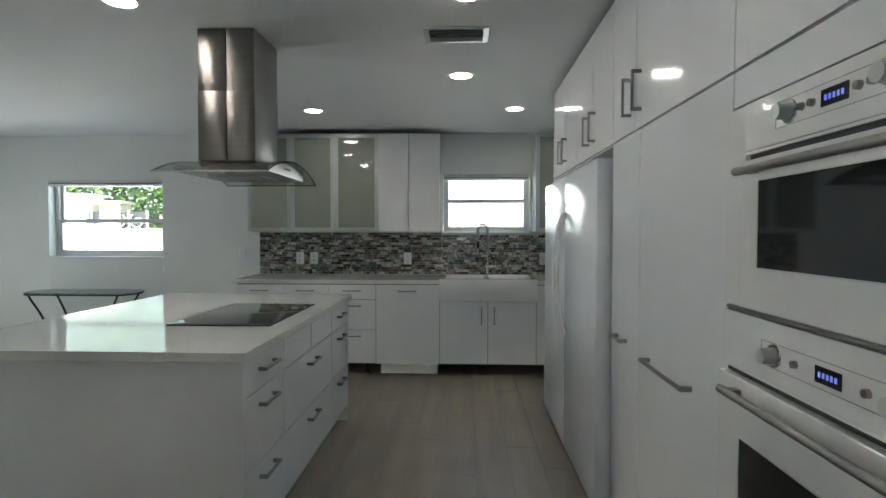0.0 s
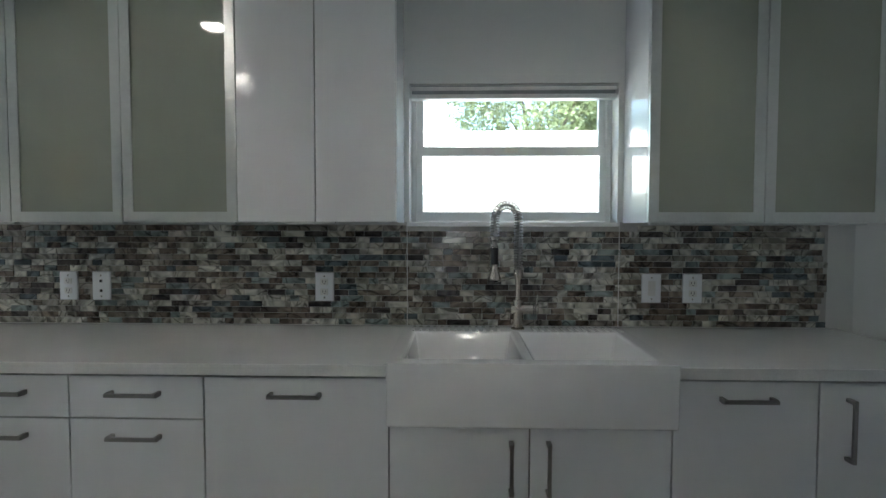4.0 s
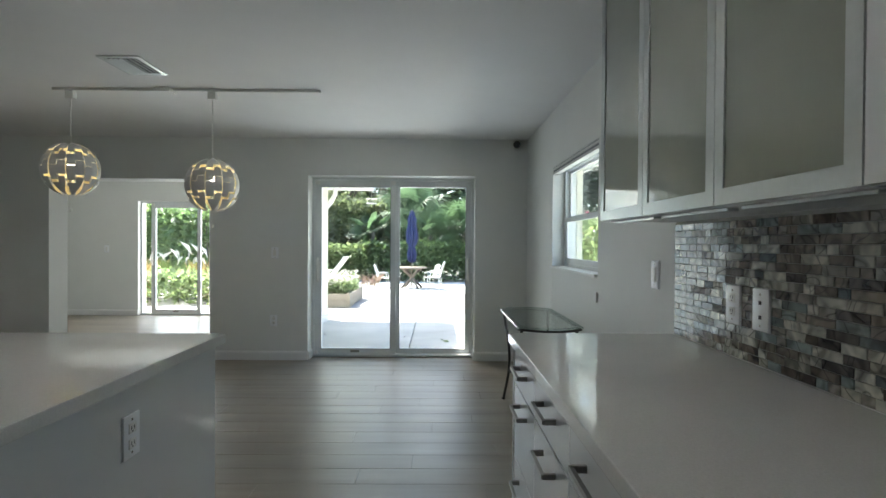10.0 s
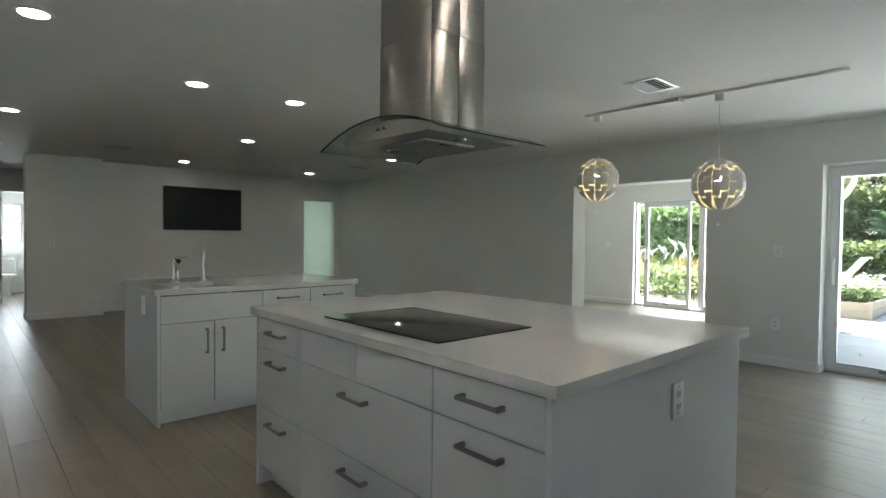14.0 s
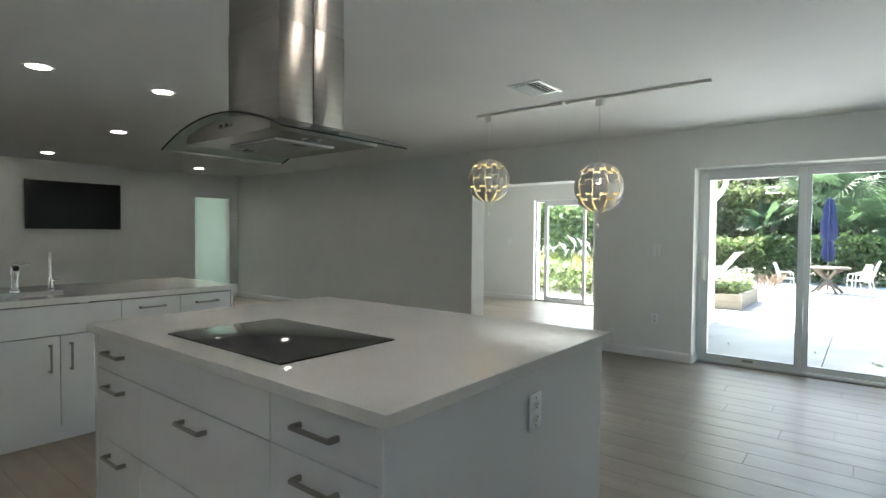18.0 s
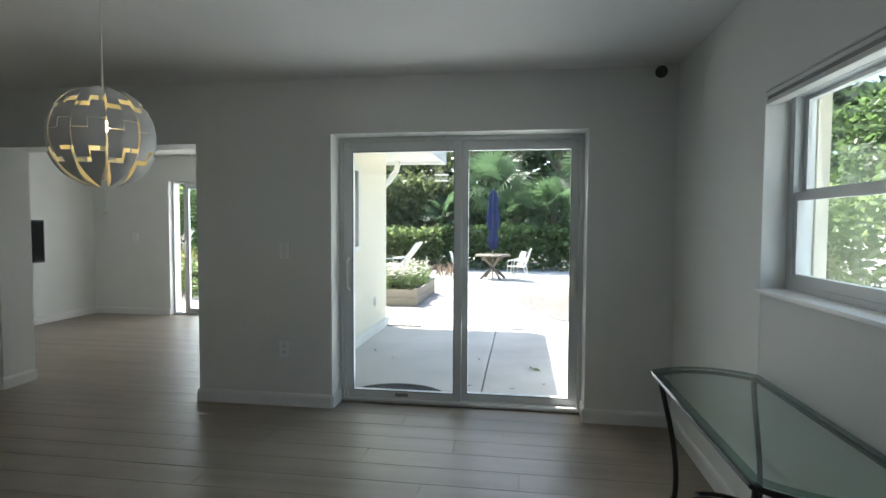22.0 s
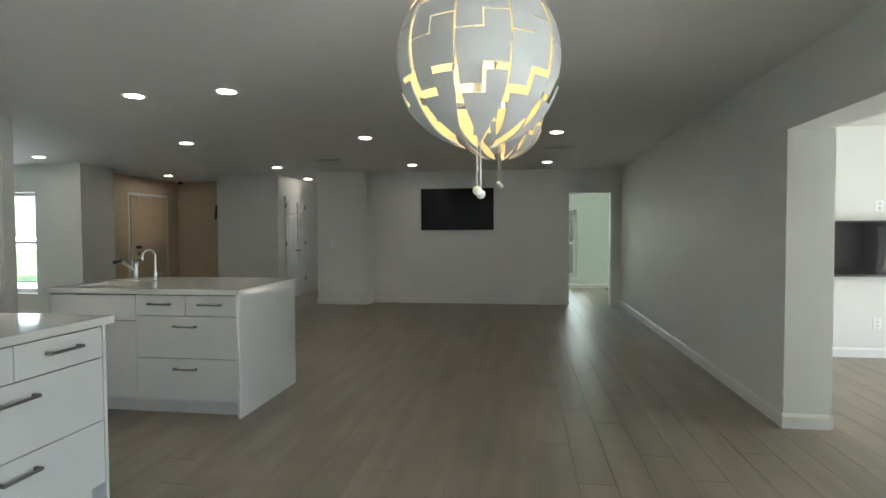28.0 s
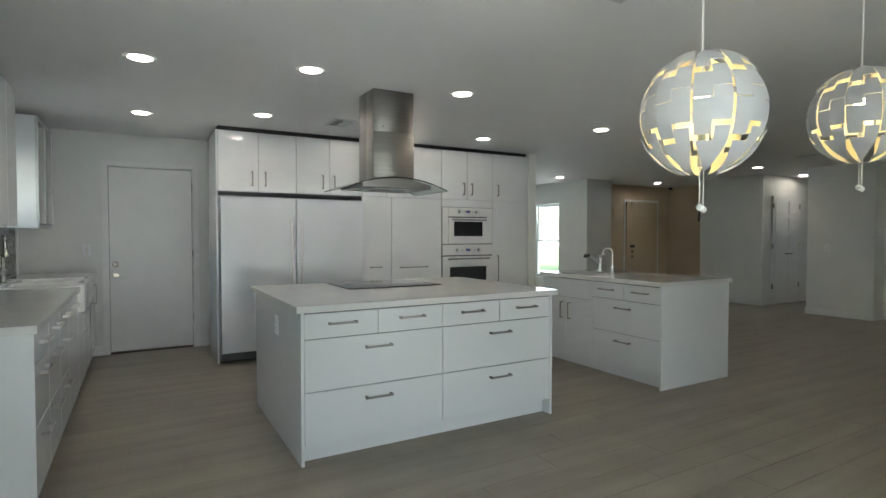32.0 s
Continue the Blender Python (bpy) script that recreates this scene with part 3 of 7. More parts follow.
def tall_unit(y0, y1, label, name="tall_cabinet", z0=0.0, z1=1.755, category="cabinet"):
    t = thing(name, (FT + 0.33, (y0 + y1) / 2, z0), label, category)
    part("body", bm_box(FT + 0.0195, 2.62, y1, y0, z0 + (0.1 if z0 == 0 else 0), z1), carcass_white, t, smooth=False)
    if z0 == 0:
        part("toe_kick", bm_box(FT + 0.06, FT + 0.075, y1, y0, 0.0, 0.1), gloss_white, t, smooth=False)
    return t


t = tall_unit(ty[1], ty[2], "glossy white narrow pull-out pantry cabinet")
front("door", t, "x", FT, -1, ty[2], ty[1], 0.06, 1.755)
o = next(c for c in t.children if c.name.startswith("door"))
bar_handle(o, (FT, 3.467, 0.935), (FT, 3.6, 0.935), (-0.033, 0, 0))
t = tall_unit(ty[2], ty[3], "glossy white pull-out pantry cabinet with a long handle")
front("door", t, "x", FT, -1, ty[3], ty[2], 0.06, 1.755)
bar_handle(next(c for c in t.children if c.name.startswith("door")), (FT, 2.857, 0.922), (FT, 3.215, 0.922), (-0.033, 0, 0))
t = tall_unit(ty[3], ty[4], "glossy white tall cabinet that houses two built-in ovens")
front("filler", t, "x", FT, -1, ty[4], ty[3], 1.665, 1.755)
front("drawer", t, "x", FT, -1, ty[4], ty[3], 0.30, 0.49, ("top", 0.05))
front("drawer", t, "x", FT, -1, ty[4], ty[3], 0.06, 0.30, ("top", 0.05))
t = tall_unit(ty[4], ty[5], "glossy white tall pantry cabinet at the end of the run")
front("door", t, "x", FT, -1, ty[5], ty[4], 0.06, 1.755, ("upright", 1.80, 0.7), length=0.34)
ups = [(5.235, 4.45, [5.235, 4.843, 4.45], [4.905, 4.774]), (4.45, 3.70, [4.45, 4.077, 3.70], [4.16, 4.03]), (3.70, 2.65, [3.70, 3.395, 2.65], [3.455, 3.335]), (2.65, 1.88, [2.65, 2.265, 1.88], [2.328, 2.208]), (1.88, 1.29, [1.88, 1.29], [1.80])]
for y0, y1, doors, hs in ups:
    t = thing("wall_cabinet", (FT + 0.33, (y0 + y1) / 2, 1.755), "glossy white cabinet over the tall run, close under the ceiling", "cabinet", "cabinets over the tall run")
    part("body", bm_box(FT + 0.0195, 2.62, y1, y0, 1.757, 2.372), carcass_white, t, smooth=False)
    for a, b in zip(doors, doors[1:]):
        h = [k for k in hs if b < k < a]
        front("door", t, "x", FT, -1, b, a, 1.758, 2.375, ("upright", h[0], 1.82) if h else None, length=0.15)
# solid near-black block stands in for the shade above the tall cabinets
single("cornice", bm_box(FT + 0.03, 2.62, 1.30, 5.23, 2.373, CEIL), shadow_gap, "dark block painting the shade of the gap between the cabinets and ceiling", "filler panel", (2.3, 3, 2.352), smooth=False)
single("end_panel", bm_box(FT - 0.002, 2.62, 5.2365, 5.255, 0, 2.375, 0.001), gloss_white, "glossy white end panel beside the refrigerator", "panel", (2.3, 5.24, 0), smooth=False)
fridge = thing("refrigerator", (2.25, 4.47, 0), "white twin refrigerator and freezer with curved handles", "refrigerator")
part("body", bm_box(2.0, 2.6, 3.722, 5.222, 0.03, 1.695, 0.004), fridge_white, fridge)
for a, b in ((3.718, 4.464), (4.47, 5.222)):
    d = part("door", bm_box(1.92, 1.996, a, b, 0.11, 1.70, 0.012), fridge_white, fridge)
    y = 4.464 - 0.05 if a < 4 else 4.47 + 0.05
    pts = [(1.92 - 0.052 * math.sin(math.pi * k / 20) ** 0.6, y, 0.78 + k * 0.70 / 20) for k in range(21)]
    part("handle", tube(bmesh.new(), pts, 0.0105, 10), white_enamel, d, "curved white handle")
part("grille", bm_box(1.96, 1.99, 3.72, 5.22, 0.02, 0.1, 0.003), black_plastic, fridge, "dark slotted kick grille")

# kitchen island
ISL = (-0.856, 0.512, 3.283, 5.18)
IX0, IX1, IY0, IY1 = ISL[0] + 0.03, ISL[1] - 0.025, ISL[2] + 0.03, ISL[3] - 0.03
mid_x = (IX0 + IX1) / 2
yp0, yp1 = IY0 + 0.019, IY1 - 0.019
ROWS3 = ((0.72, 0.868), (0.416, 0.72), (0.112, 0.416))
ye = [yp0, yp0 + 0.45, yp1 - 0.45, yp1]
for i in range(3):
    t = base_unit("glossy white drawer unit of the kitchen island", "x", IX1, 1, ye[i], ye[i + 1], IX1 - mid_x - 0.001, (), group="island drawer units")
    for k, (z0, z1) in enumerate(ROWS3):
        if i == 1 and k == 0:
            h = (ye[1] + ye[2]) / 2
            front("panel", t, "x", IX1, 1, ye[1], h, z0, z1)
            front("panel", t, "x", IX1, 1, h, ye[2], z0, z1)
        else:
            front("drawer", t, "x", IX1, 1, ye[i], ye[i + 1], z0, z1, ("top", 0.06))
yw = [yp0, (yp0 + yp1) / 2, yp1]
for i in range(2):
    t = base_unit("glossy white island unit with two small top drawers", "x", IX0, -1, yw[i], yw[i + 1], mid_x - IX0 - 0.001, (), group="island drawer units")
    for k, (z0, z1) in enumerate(ROWS3):
        if k == 0:
            h = (yw[i] + yw[i + 1]) / 2
            front("drawer", t, "x", IX0, -1, yw[i], h, z0, z1, ("top", 0.06))
            front("drawer", t, "x", IX0, -1, h, yw[i + 1], z0, z1, ("top", 0.06))
        else:
            front("drawer", t, "x", IX0, -1, yw[i], yw[i + 1], z0, z1, ("top", 0.07))
for a in (IY0, IY1 - 0.0185):
    single("island_end_panel", bm_box(IX0 - 0.003, IX1 + 0.003, a, a + 0.0185, 0, 0.876, 0.001), gloss_white, "glossy white end panel of the kitchen island", "panel", (mid_x, a, 0), smooth=False)
single("island_worktop", bm_box(*ISL, 0.877, 0.915, 0.003), quartz, "white quartz worktop of the kitchen island", "worktop", (mid_x, 4.27, 0.877), smooth=False)
single("cooktop", bm_box(-0.112, 0.402, 3.838, 4.609, 0.9152, 0.922, 0.0025), black_glass, "black glass cooktop set on the island worktop", "cooktop", (0.117, 4.24, 0.9152))

# bar island
BAR = (-0.876, 0.68, 1.195, 2.163)
BX0, BX1, BY0, BY1 = BAR[0] + 0.02, BAR[1] - 0.02, BAR[2] + 0.02, BAR[3] - 0.025
bxs = [BX0 + 0.019, BX0 + 0.80, BX1 - 0.019]
t = base_unit("glossy white bar unit with two small top drawers", "y", BY1, 1, bxs[0], bxs[1], 0.6, ())
for z0, z1 in ROWS3:
    if z0 > 0.7:
        h = (bxs[0] + bxs[1]) / 2
        front("drawer", t, "y", BY1, 1, bxs[0], h, z0, z1, ("top", 0.06))
        front("drawer", t, "y", BY1, 1, h, bxs[1], z0, z1, ("top", 0.06))
    else:
        front("drawer", t, "y", BY1, 1, bxs[0], bxs[1], z0, z1, ("top", 0.07))
t = base_unit("glossy white two-door cabinet under the bar sink", "y", BY1, 1, bxs[1], bxs[2], 0.6, (), top=0.7)
front("panel", t, "y", BY1, 1, bxs[1], bxs[2], 0.68, 0.868)
h = (bxs[1] + bxs[2]) / 2
front("door", t, "y", BY1, 1, bxs[1], h, 0.112, 0.68, ("upright", h - 0.055, 0.46))
front("door", t, "y", BY1, 1, h, bxs[2], 0.112, 0.68, ("upright", h + 0.055, 0.46))
single("bar_back_panel", bm_box(bxs[0], bxs[2], BY0, BY1 - 0.602, 0, 0.876), gloss_white, "glossy white back of the bar island", "panel", (0, BY0, 0), smooth=False)
for a in (BX0, BX1 - 0.0185):
    single("bar_end_panel", bm_box(a, a + 0.0185, BY0 - 0.003, BY1 + 0.003, 0, 0.876, 0.001), gloss_white, "glossy white end panel of the bar island", "panel", (a, 1.7, 0), smooth=False)
bs = (0.14, 0.56, 1.67, 1.99)
bw = thing("bar_worktop", (0, 1.7, 0.877), "white quartz worktop of the bar island", "worktop")
for q in ((BAR[0], BAR[1], bs[3], BAR[3]), (BAR[0], BAR[1], BAR[2], bs[2]), (BAR[0], bs[0], bs[2], bs[3]), (bs[1], BAR[1], bs[2], bs[3])):
    part("slab", bm_box(*q, 0.877, 0.915), quartz, bw, smooth=False)

# range hood over the cooktop
HX, HY, CX = 0.125, 4.218, 0.105
hood = thing("range_hood", (HX, HY, 1.69), "stainless island range hood with a curved glass canopy", "range hood")
for a, b in ((CX - 0.15, CX - 0.0015), (CX + 0.0015, CX + 0.15)):
    part("chimney", bm_box(a, b, HY - 0.17, HY + 0.17, 1.74, CEIL - 0.32, 0.003), steel, hood)
    part("chimney_top", bm_box(a + (0.002 if a < CX - 0.1 else 0), b - (0.002 if b > CX + 0.1 else 0), HY - 0.168, HY + 0.168, CEIL - 0.3198, CEIL - 0.001, 0.003), steel, hood)
part("vent_screw", cyl(bmesh.new(), (CX - 0.152, HY + 0.09, CEIL - 0.28), (CX - 0.149, HY + 0.09, CEIL - 0.28), 0.006, seg=10), black_plastic, hood)


def arch_z(s):
    return 1.656 + 0.088 * (1 - s * s)


def arch(bm, half_y, half_x, low, thick, n=28):
    """A sheet arched along y; with low given, a solid flat underneath."""
    rows = []
    for i in range(n + 1):
        y = -half_y + 2 * half_y * i / n
        z = arch_z(y / 0.41)
        if low:
            prof = ((-1, low), (1, low), (1, z - 0.004), (-1, z - 0.004))
        else:
            prof = ((-1, z), (1, z), (1, z + thick), (-1, z + thick))
        rows.append([bm.verts.new((HX + sx * half_x, HY + y, h)) for sx, h in prof])
    for a, b in zip(rows, rows[1:]):
        for k in range(4):
            bm.faces.new((a[k], a[(k + 1) % 4], b[(k + 1) % 4], b[k]))
    bm.faces.new(rows[0])
    bm.faces.new(rows[-1][::-1])
    return bm


canopy = part("canopy", arch(bmesh.new(), 0.41, 0.28, 0, 0.006), hood_glass, hood, "curved clear glass canopy")
edge_glass = mat("dark_glass_edge", (0.03, 0.045, 0.04), 0.15, noise_scale=30, amount=0.1)
for sx in (-1, 1):
    part("edge", tube(bmesh.new(), [(HX + sx * 0.2805, HY + y, arch_z(y / 0.41) + 0.003) for y in [-0.41 + 0.82 * k / 30 for k in range(31)]], 0.0032, 6), edge_glass, canopy, "dark polished glass edge")
for sy in (-1, 1):
    part("edge", tube(bmesh.new(), [(HX - 0.28, HY + sy * 0.4105, 1.659), (HX + 0.28, HY + sy * 0.4105, 1.659)], 0.0032, 6), edge_glass if sy > 0 else aluminium, canopy)
hood_body = part("body", arch(bmesh.new(), 0.285, 0.24, 1.672, 0), steel, hood, "stainless motor body")
part("filter_frame", bm_box(HX - 0.135, HX + 0.135, HY - 0.15, HY + 0.15, 1.666, 1.6718, 0.002), aluminium, hood_body)
mesh_grey = mat("filter_mesh", (0.3, 0.3, 0.29), 0.4, metal=0.8, noise_scale=400, amount=0.3, bump=0.4, bump_scale=500)
part("filter", bm_box(HX - 0.125, HX + 0.125, HY - 0.14, HY + 0.14, 1.6635, 1.6658, 0.001), mesh_grey, hood_body, "grease filter mesh")
part("filter_latch", bm_box(HX - 0.03, HX + 0.03, HY + 0.105, HY + 0.125, 1.661, 1.6636, 0.001), black_plastic, hood_body)
for sy in (-1, 1):
    part("lamp_ring", lathe(bmesh.new(), (HX + 0.02, HY + sy * 0.21, 1.672), [(0.0, -0.005), (0.028, -0.005), (0.034, -0.004), (0.036, 0.0)]), chrome, hood_body)
    part("lamp_lens", lathe(bmesh.new(), (HX + 0.02, HY + sy * 0.21, 1.672), [(0.0, -0.0065), (0.024, -0.0065), (0.025, -0.005)]), black_glass, hood_body)
part("button_plate", bm_box(HX + 0.2402, HX + 0.2418, HY - 0.055, HY + 0.055, 1.702, 1.722, 0.0005), steel, hood_body)
for k in range(5):
    part("button", cyl(bmesh.new(), (HX + 0.2418, HY - 0.04 + 0.02 * k, 1.712), (HX + 0.247, HY - 0.04 + 0.02 * k, 1.712), 0.006, seg=12), black_plastic if k % 2 else handle_steel, hood_body)

# downlights
for x, y in ((-0.23, 3.715), (1.345, 3.70), (1.31, 4.925), (0.03, 5.91), (1.757, 5.9), (-0.245, 4.917), (1.32, 2.47), (0.27, 1.69), (-0.53, 1.69), (1.26, -0.45), (-1.0, -0.47), (-3.2, -0.51), (1.28, -2.93), (-1.03, -3.05), (-3.22, -3.08), (4.03, -1.14), (3.88, -3.75), (1.53, -4.85)):
    d = thing("downlight", (x, y, CEIL), "round recessed ceiling downlight, lit", "ceiling light", "recessed ceiling lights")
    part("trim", lathe(bmesh.new(), (x, y, CEIL), [(0.092, -0.001), (0.088, -0.006), (0.07, -0.007), (0.068, -0.003)]), white_plastic, d)
    part("lens", lathe(bmesh.new(), (x, y, CEIL), [(0.067, -0.0045), (0.0, -0.0045)]), downlight_glow, d)

# television on the far wall
tv = thing("television", (-1.65, YS, 1.34), "black flat television mounted on the wall", "television")
part("screen", bm_box(-2.314, -0.989, YS + 0.03, YS + 0.075, 1.342, 2.098, 0.004), screen_matte, tv)

# ---- windows and doors ----


def window(name, axis, wall_in, out, u0, u1, z0, z1, sill=True, meet=0.5, label="white single-hung window", slim=0.04, pane_mat=None):
    """A single-hung window in an opening: jamb frame, upper and lower sash with panes, sill. out: +1 or -1, the way to the outdoors."""
    w = setting(name, (wall(bmesh.new(), axis, *sorted((wall_in + out * 0.10, wall_in + out * 0.17)), u0 + 0.002, u1 - 0.002, z0 + 0.002, z1 - 0.002, [(u0 + slim, u1 - slim, z0 + slim, z1 - slim)])), window_frame_mat, label, "window")
    zm = z0 + (z1 - z0) * meet
    for k, (a, b, d) in enumerate(((z0 + slim + 0.001, zm + 0.02, 0.105), (zm - 0.01, z1 - slim - 0.001, 0.135))):
        p, q = sorted((wall_in + out * d, wall_in + out * (d + 0.028)))
        s = part("sash", wall(bmesh.new(), axis, p, q, u0 + slim + 0.001, u1 - slim - 0.001, a, b, [(u0 + slim + 0.03, u1 - slim - 0.03, a + 0.042, b - (0.034 if k == 0 else 0.016))]), window_frame_mat, w, smooth=False)
        m = (p + q) / 2
        g = (m - 0.003, m + 0.003, u0 + slim + 0.025, u1 - slim - 0.025, a + 0.038, b - (0.03 if k == 0 else 0.012))
        pane = part("pane", bm_box(*g) if axis == "x" else bm_box(g[2], g[3], g[0], g[1], g[4], g[5]), pane_mat or clear_glass, s, smooth=False)
        pane.visible_shadow = False
    p, q = sorted((wall_in + out * 0.092, wall_in + out * 0.104))
    um = (u0 + u1) / 2
    part("sash_lock", bm_box(um - 0.03, um + 0.03, p, q, zm + 0.0, zm + 0.02, 0.002) if axis == "y" else bm_box(p, q, um - 0.03, um + 0.03, zm, zm + 0.02, 0.002), white_plastic, w, smooth=False)
    if sill:
        p, q = sorted((wall_in - out * 0.022, wall_in + out * 0.0995))
        part("sill", bm_box(u0 + 0.002, u1 - 0.002, p, q, z0 - 0.002, z0 + 0.016, 0.004) if axis == "y" else bm_box(p, q, u0, u1, z0 - 0.002, z0 + 0.016, 0.004), trim_paint, w, smooth=False)
    return w


window("window_1", "y", YN, 1, *KW, meet=0.47)
window("window_2", "y", YN, 1, *SW, meet=0.54, slim=0.022)
window("window_3", "y", -1.82, -1, 4.82, 5.7, 0.35, 1.98)
window("window_4", "y", -7.0, -1, -4.07, -3.25, 0.26, 1.8, sill=False)
window("window_5", "y", -8.25, -1, 0.6, 0.98, 1.03, 1.87, sill=False, slim=0.025)
# green-grey tint paints in the pane's tree reflections and the dim room
w = window("window_6", "y", 3.84, 1, *HW, sill=False, meet=0.5, label="white single-hung window in the yellow outside wall", pane_mat=glass("dimmed_glass", (0.36, 0.44, 0.4)))
part("outside_trim", wall(bmesh.new(), "y", 4.066, 4.085, HW[0] - 0.05, HW[1] + 0.05, HW[2] - 0.05, HW[3] + 0.05, [(HW[0] + 0.01, HW[1] - 0.01, HW[2] + 0.01, HW[3] - 0.01)]), trim_paint, w, smooth=False)


def blind(x0, x1, z, y):
    b = thing("roller_blind", ((x0 + x1) / 2, y, z), "white cellular blind drawn up at the top of the window", "window blind", "drawn-up blinds")
    part("head_rail", bm_box(x0, x1, y, y + 0.05, z, z + 0.022, 0.003), white_plastic, b, smooth=False)
    # pleats are coloured grey to paint the shadow between the two rails
    for k in range(3):
        part("pleat", bm_box(x0 + 0.006, x1 - 0.006, y + 0.004, y + 0.046, z - 0.005 * (k + 1), z - 0.005 * k - 0.0008, 0.001), seal_grey, b, "folded shade fabric, greyed for the shadow it lies in", smooth=False)
    part("track", bm_box(x0 + 0.002, x1 - 0.002, y - 0.0015, y, z + 0.0155, z + 0.0185), seal_grey, b, "dark groove of the head rail", smooth=False)
    part("bottom_rail", bm_box(x0, x1, y + 0.001, y + 0.049, z - 0.036, z - 0.0165, 0.003), white_plastic, b, smooth=False)
    return b


blind(SW[0] + 0.004, SW[1] - 0.004, SW[3] - 0.025, YN + 0.012)
b = blind(KW[0] + 0.004, KW[1] - 0.004, KW[3] - 0.025, YN + 0.0)
part("cord", cyl(bmesh.new(), (KW[0] + 0.02, YN - 0.006, 0.42), (KW[0] + 0.02, YN - 0.006, KW[3] - 0.03), 0.0012, seg=6), white_plastic, b)
single("cord_cleat", bm_box(-1.96, -1.94, YN - 0.014, YN, 0.93, 0.99, 0.003), white_plastic, "small white cord cleat on the wall", "cleat", (-1.95, YN, 0.96))


def patio_door(name, axis, wall_in, out, u0, u1, z1, moving, label, deep=0.07, leaves_at=None):
    """A two-leaf sliding glass door set back by deep; moving: index of the leaf nearest the room."""
    p, q = sorted((wall_in + out * deep, wall_in + out * (deep + 0.107)))
    d = setting(name, wall(bmesh.new(), axis, p, q, u0 + 0.003, u1 - 0.003, 0.0, z1 - 0.003, [(u0 + 0.03, u1 - 0.03, 0.028, z1 - 0.03)]), window_frame_mat, label, "patio door")
    um = (u0 + u1) / 2
    spans = leaves_at or (u0 + 0.031, um + 0.028, um - 0.028, u1 - 0.031)
    for k, (a, b) in enumerate((spans[:2], spans[2:])):
        off = deep + (0.012 if k == moving else 0.06)
        p, q = sorted((wall_in + out * off, wall_in + out * (off + 0.042)))
        g = (a + 0.075, b - 0.06, 0.092, z1 - 0.11) if k == 0 else (a + 0.1, b - 0.06, 0.085, z1 - 0.1)
        leaf = part("leaf", wall(bmesh.new(), axis, p, q, a, b, 0.03, z1 - 0.032, [g]), window_frame_mat, d, smooth=False)
        m = (p + q) / 2
        pane = part("pane", bm_box(m - 0.004, m + 0.004, g[0] - 0.005, g[1] + 0.005, g[2] - 0.005, g[3] + 0.005), clear_glass, leaf, smooth=False)
        pane.visible_shadow = False
        gasket = wall(bmesh.new(), axis, *sorted((wall_in + out * (off - 0.0015), wall_in + out * off)), g[0] - 0.006, g[1] + 0.006, g[2] - 0.006, g[3] + 0.006, [g])
        part("gasket", gasket, seal_grey, leaf, "thin grey glazing seal", smooth=False)
        e = wall_in + out * off
        u = a + 0.036 if k == 0 else b - 0.03
        bm = tube(bmesh.new(), [(e, u, 0.86), (e - out * 0.04, u, 0.885), (e - out * 0.045, u, 0.98), (e - out * 0.04, u, 1.075), (e, u, 1.10)], 0.011 if k == moving else 0.008, 8)
        part("handle", bm, white_plastic, leaf, "white pull handle")
        part("handle_plate", bm_box(*sorted((e - out * 0.004, e)), u - 0.018, u + 0.018, 0.84, 1.12, 0.002), white_plastic, leaf)
        if k == moving:
            part("latch_plate", bm_box(*sorted((e - out * 0.004, e)), (a + b) / 2 - 0.05, (a + b) / 2 + 0.05, 0.048, 0.075, 0.002), handle_steel, leaf, "small worn metal plate")
            part("bottom_guide", bm_box(*sorted((e - out * 0.01, e)), a + 0.005, a + 0.035, 0.03, 0.07, 0.003), white_plastic, leaf)
        for u in (a + 0.003, b - 0.06):
            if k == moving:
                part("corner_clip", bm_box(*sorted((e - out * 0.012, e)), u, u + 0.055, z1 - 0.08, z1 - 0.034, 0.003), white_plastic, leaf)
    s0, s1 = sorted((wall_in + out * (deep - 0.012), wall_in + out * (deep + 0.108)))
    part("track", bm_box(s0, s1, u0 + 0.003, u1 - 0.003, 0.001, 0.02, 0.002), aluminium, d, "metal floor track", smooth=False)
    return d


patio_door("door_1", "x", XW, -1, SL[0], SL[1], SL[3], 0, "white framed sliding glass patio door, closed", 0.18)
patio_door("door_2", "x", -8.0, -1, SS[0], SS[1], SS[3], 0, "white framed sliding glass door of the side room, pushed a little open", 0.08, (1.02, 1.88, 2.01, SS[1] - 0.031))


def casing(d, axis, face, out, u0, u1, z1, w=0.06):
    p, q = sorted((face, face + out * 0.016))
    for a, b, c, e in ((u0 - w, u0 - 0.0025, 0, z1 + w), (u1 + 0.0025, u1 + w, 0, z1 + w), (u0 - 0.0025, u1 + 0.0025, z1 + 0.0025, z1 + w)):
        part("casing", bm_box(p, q, a, b, c, e, 0.003) if axis == "x" else bm_box(a, b, p, q, c, e, 0.003), trim_paint, d, smooth=False)


door = setting("door_3", bm_box(3.065, 3.10, LD[0] + 0.011, LD[1] - 0.011, 0.022, LD[3] - 0.011, 0.003), trim_paint, "plain white flush door, closed", "door")
casing(door, "x", 3.05, -1, LD[0], LD[1], LD[3])
part("jamb", wall(bmesh.new(), "x", 3.052, 3.2, LD[0], LD[1], 0, LD[3], [(LD[0] + 0.004, LD[1] - 0.004, -1, LD[3] - 0.004)]), trim_paint, door, smooth=False)
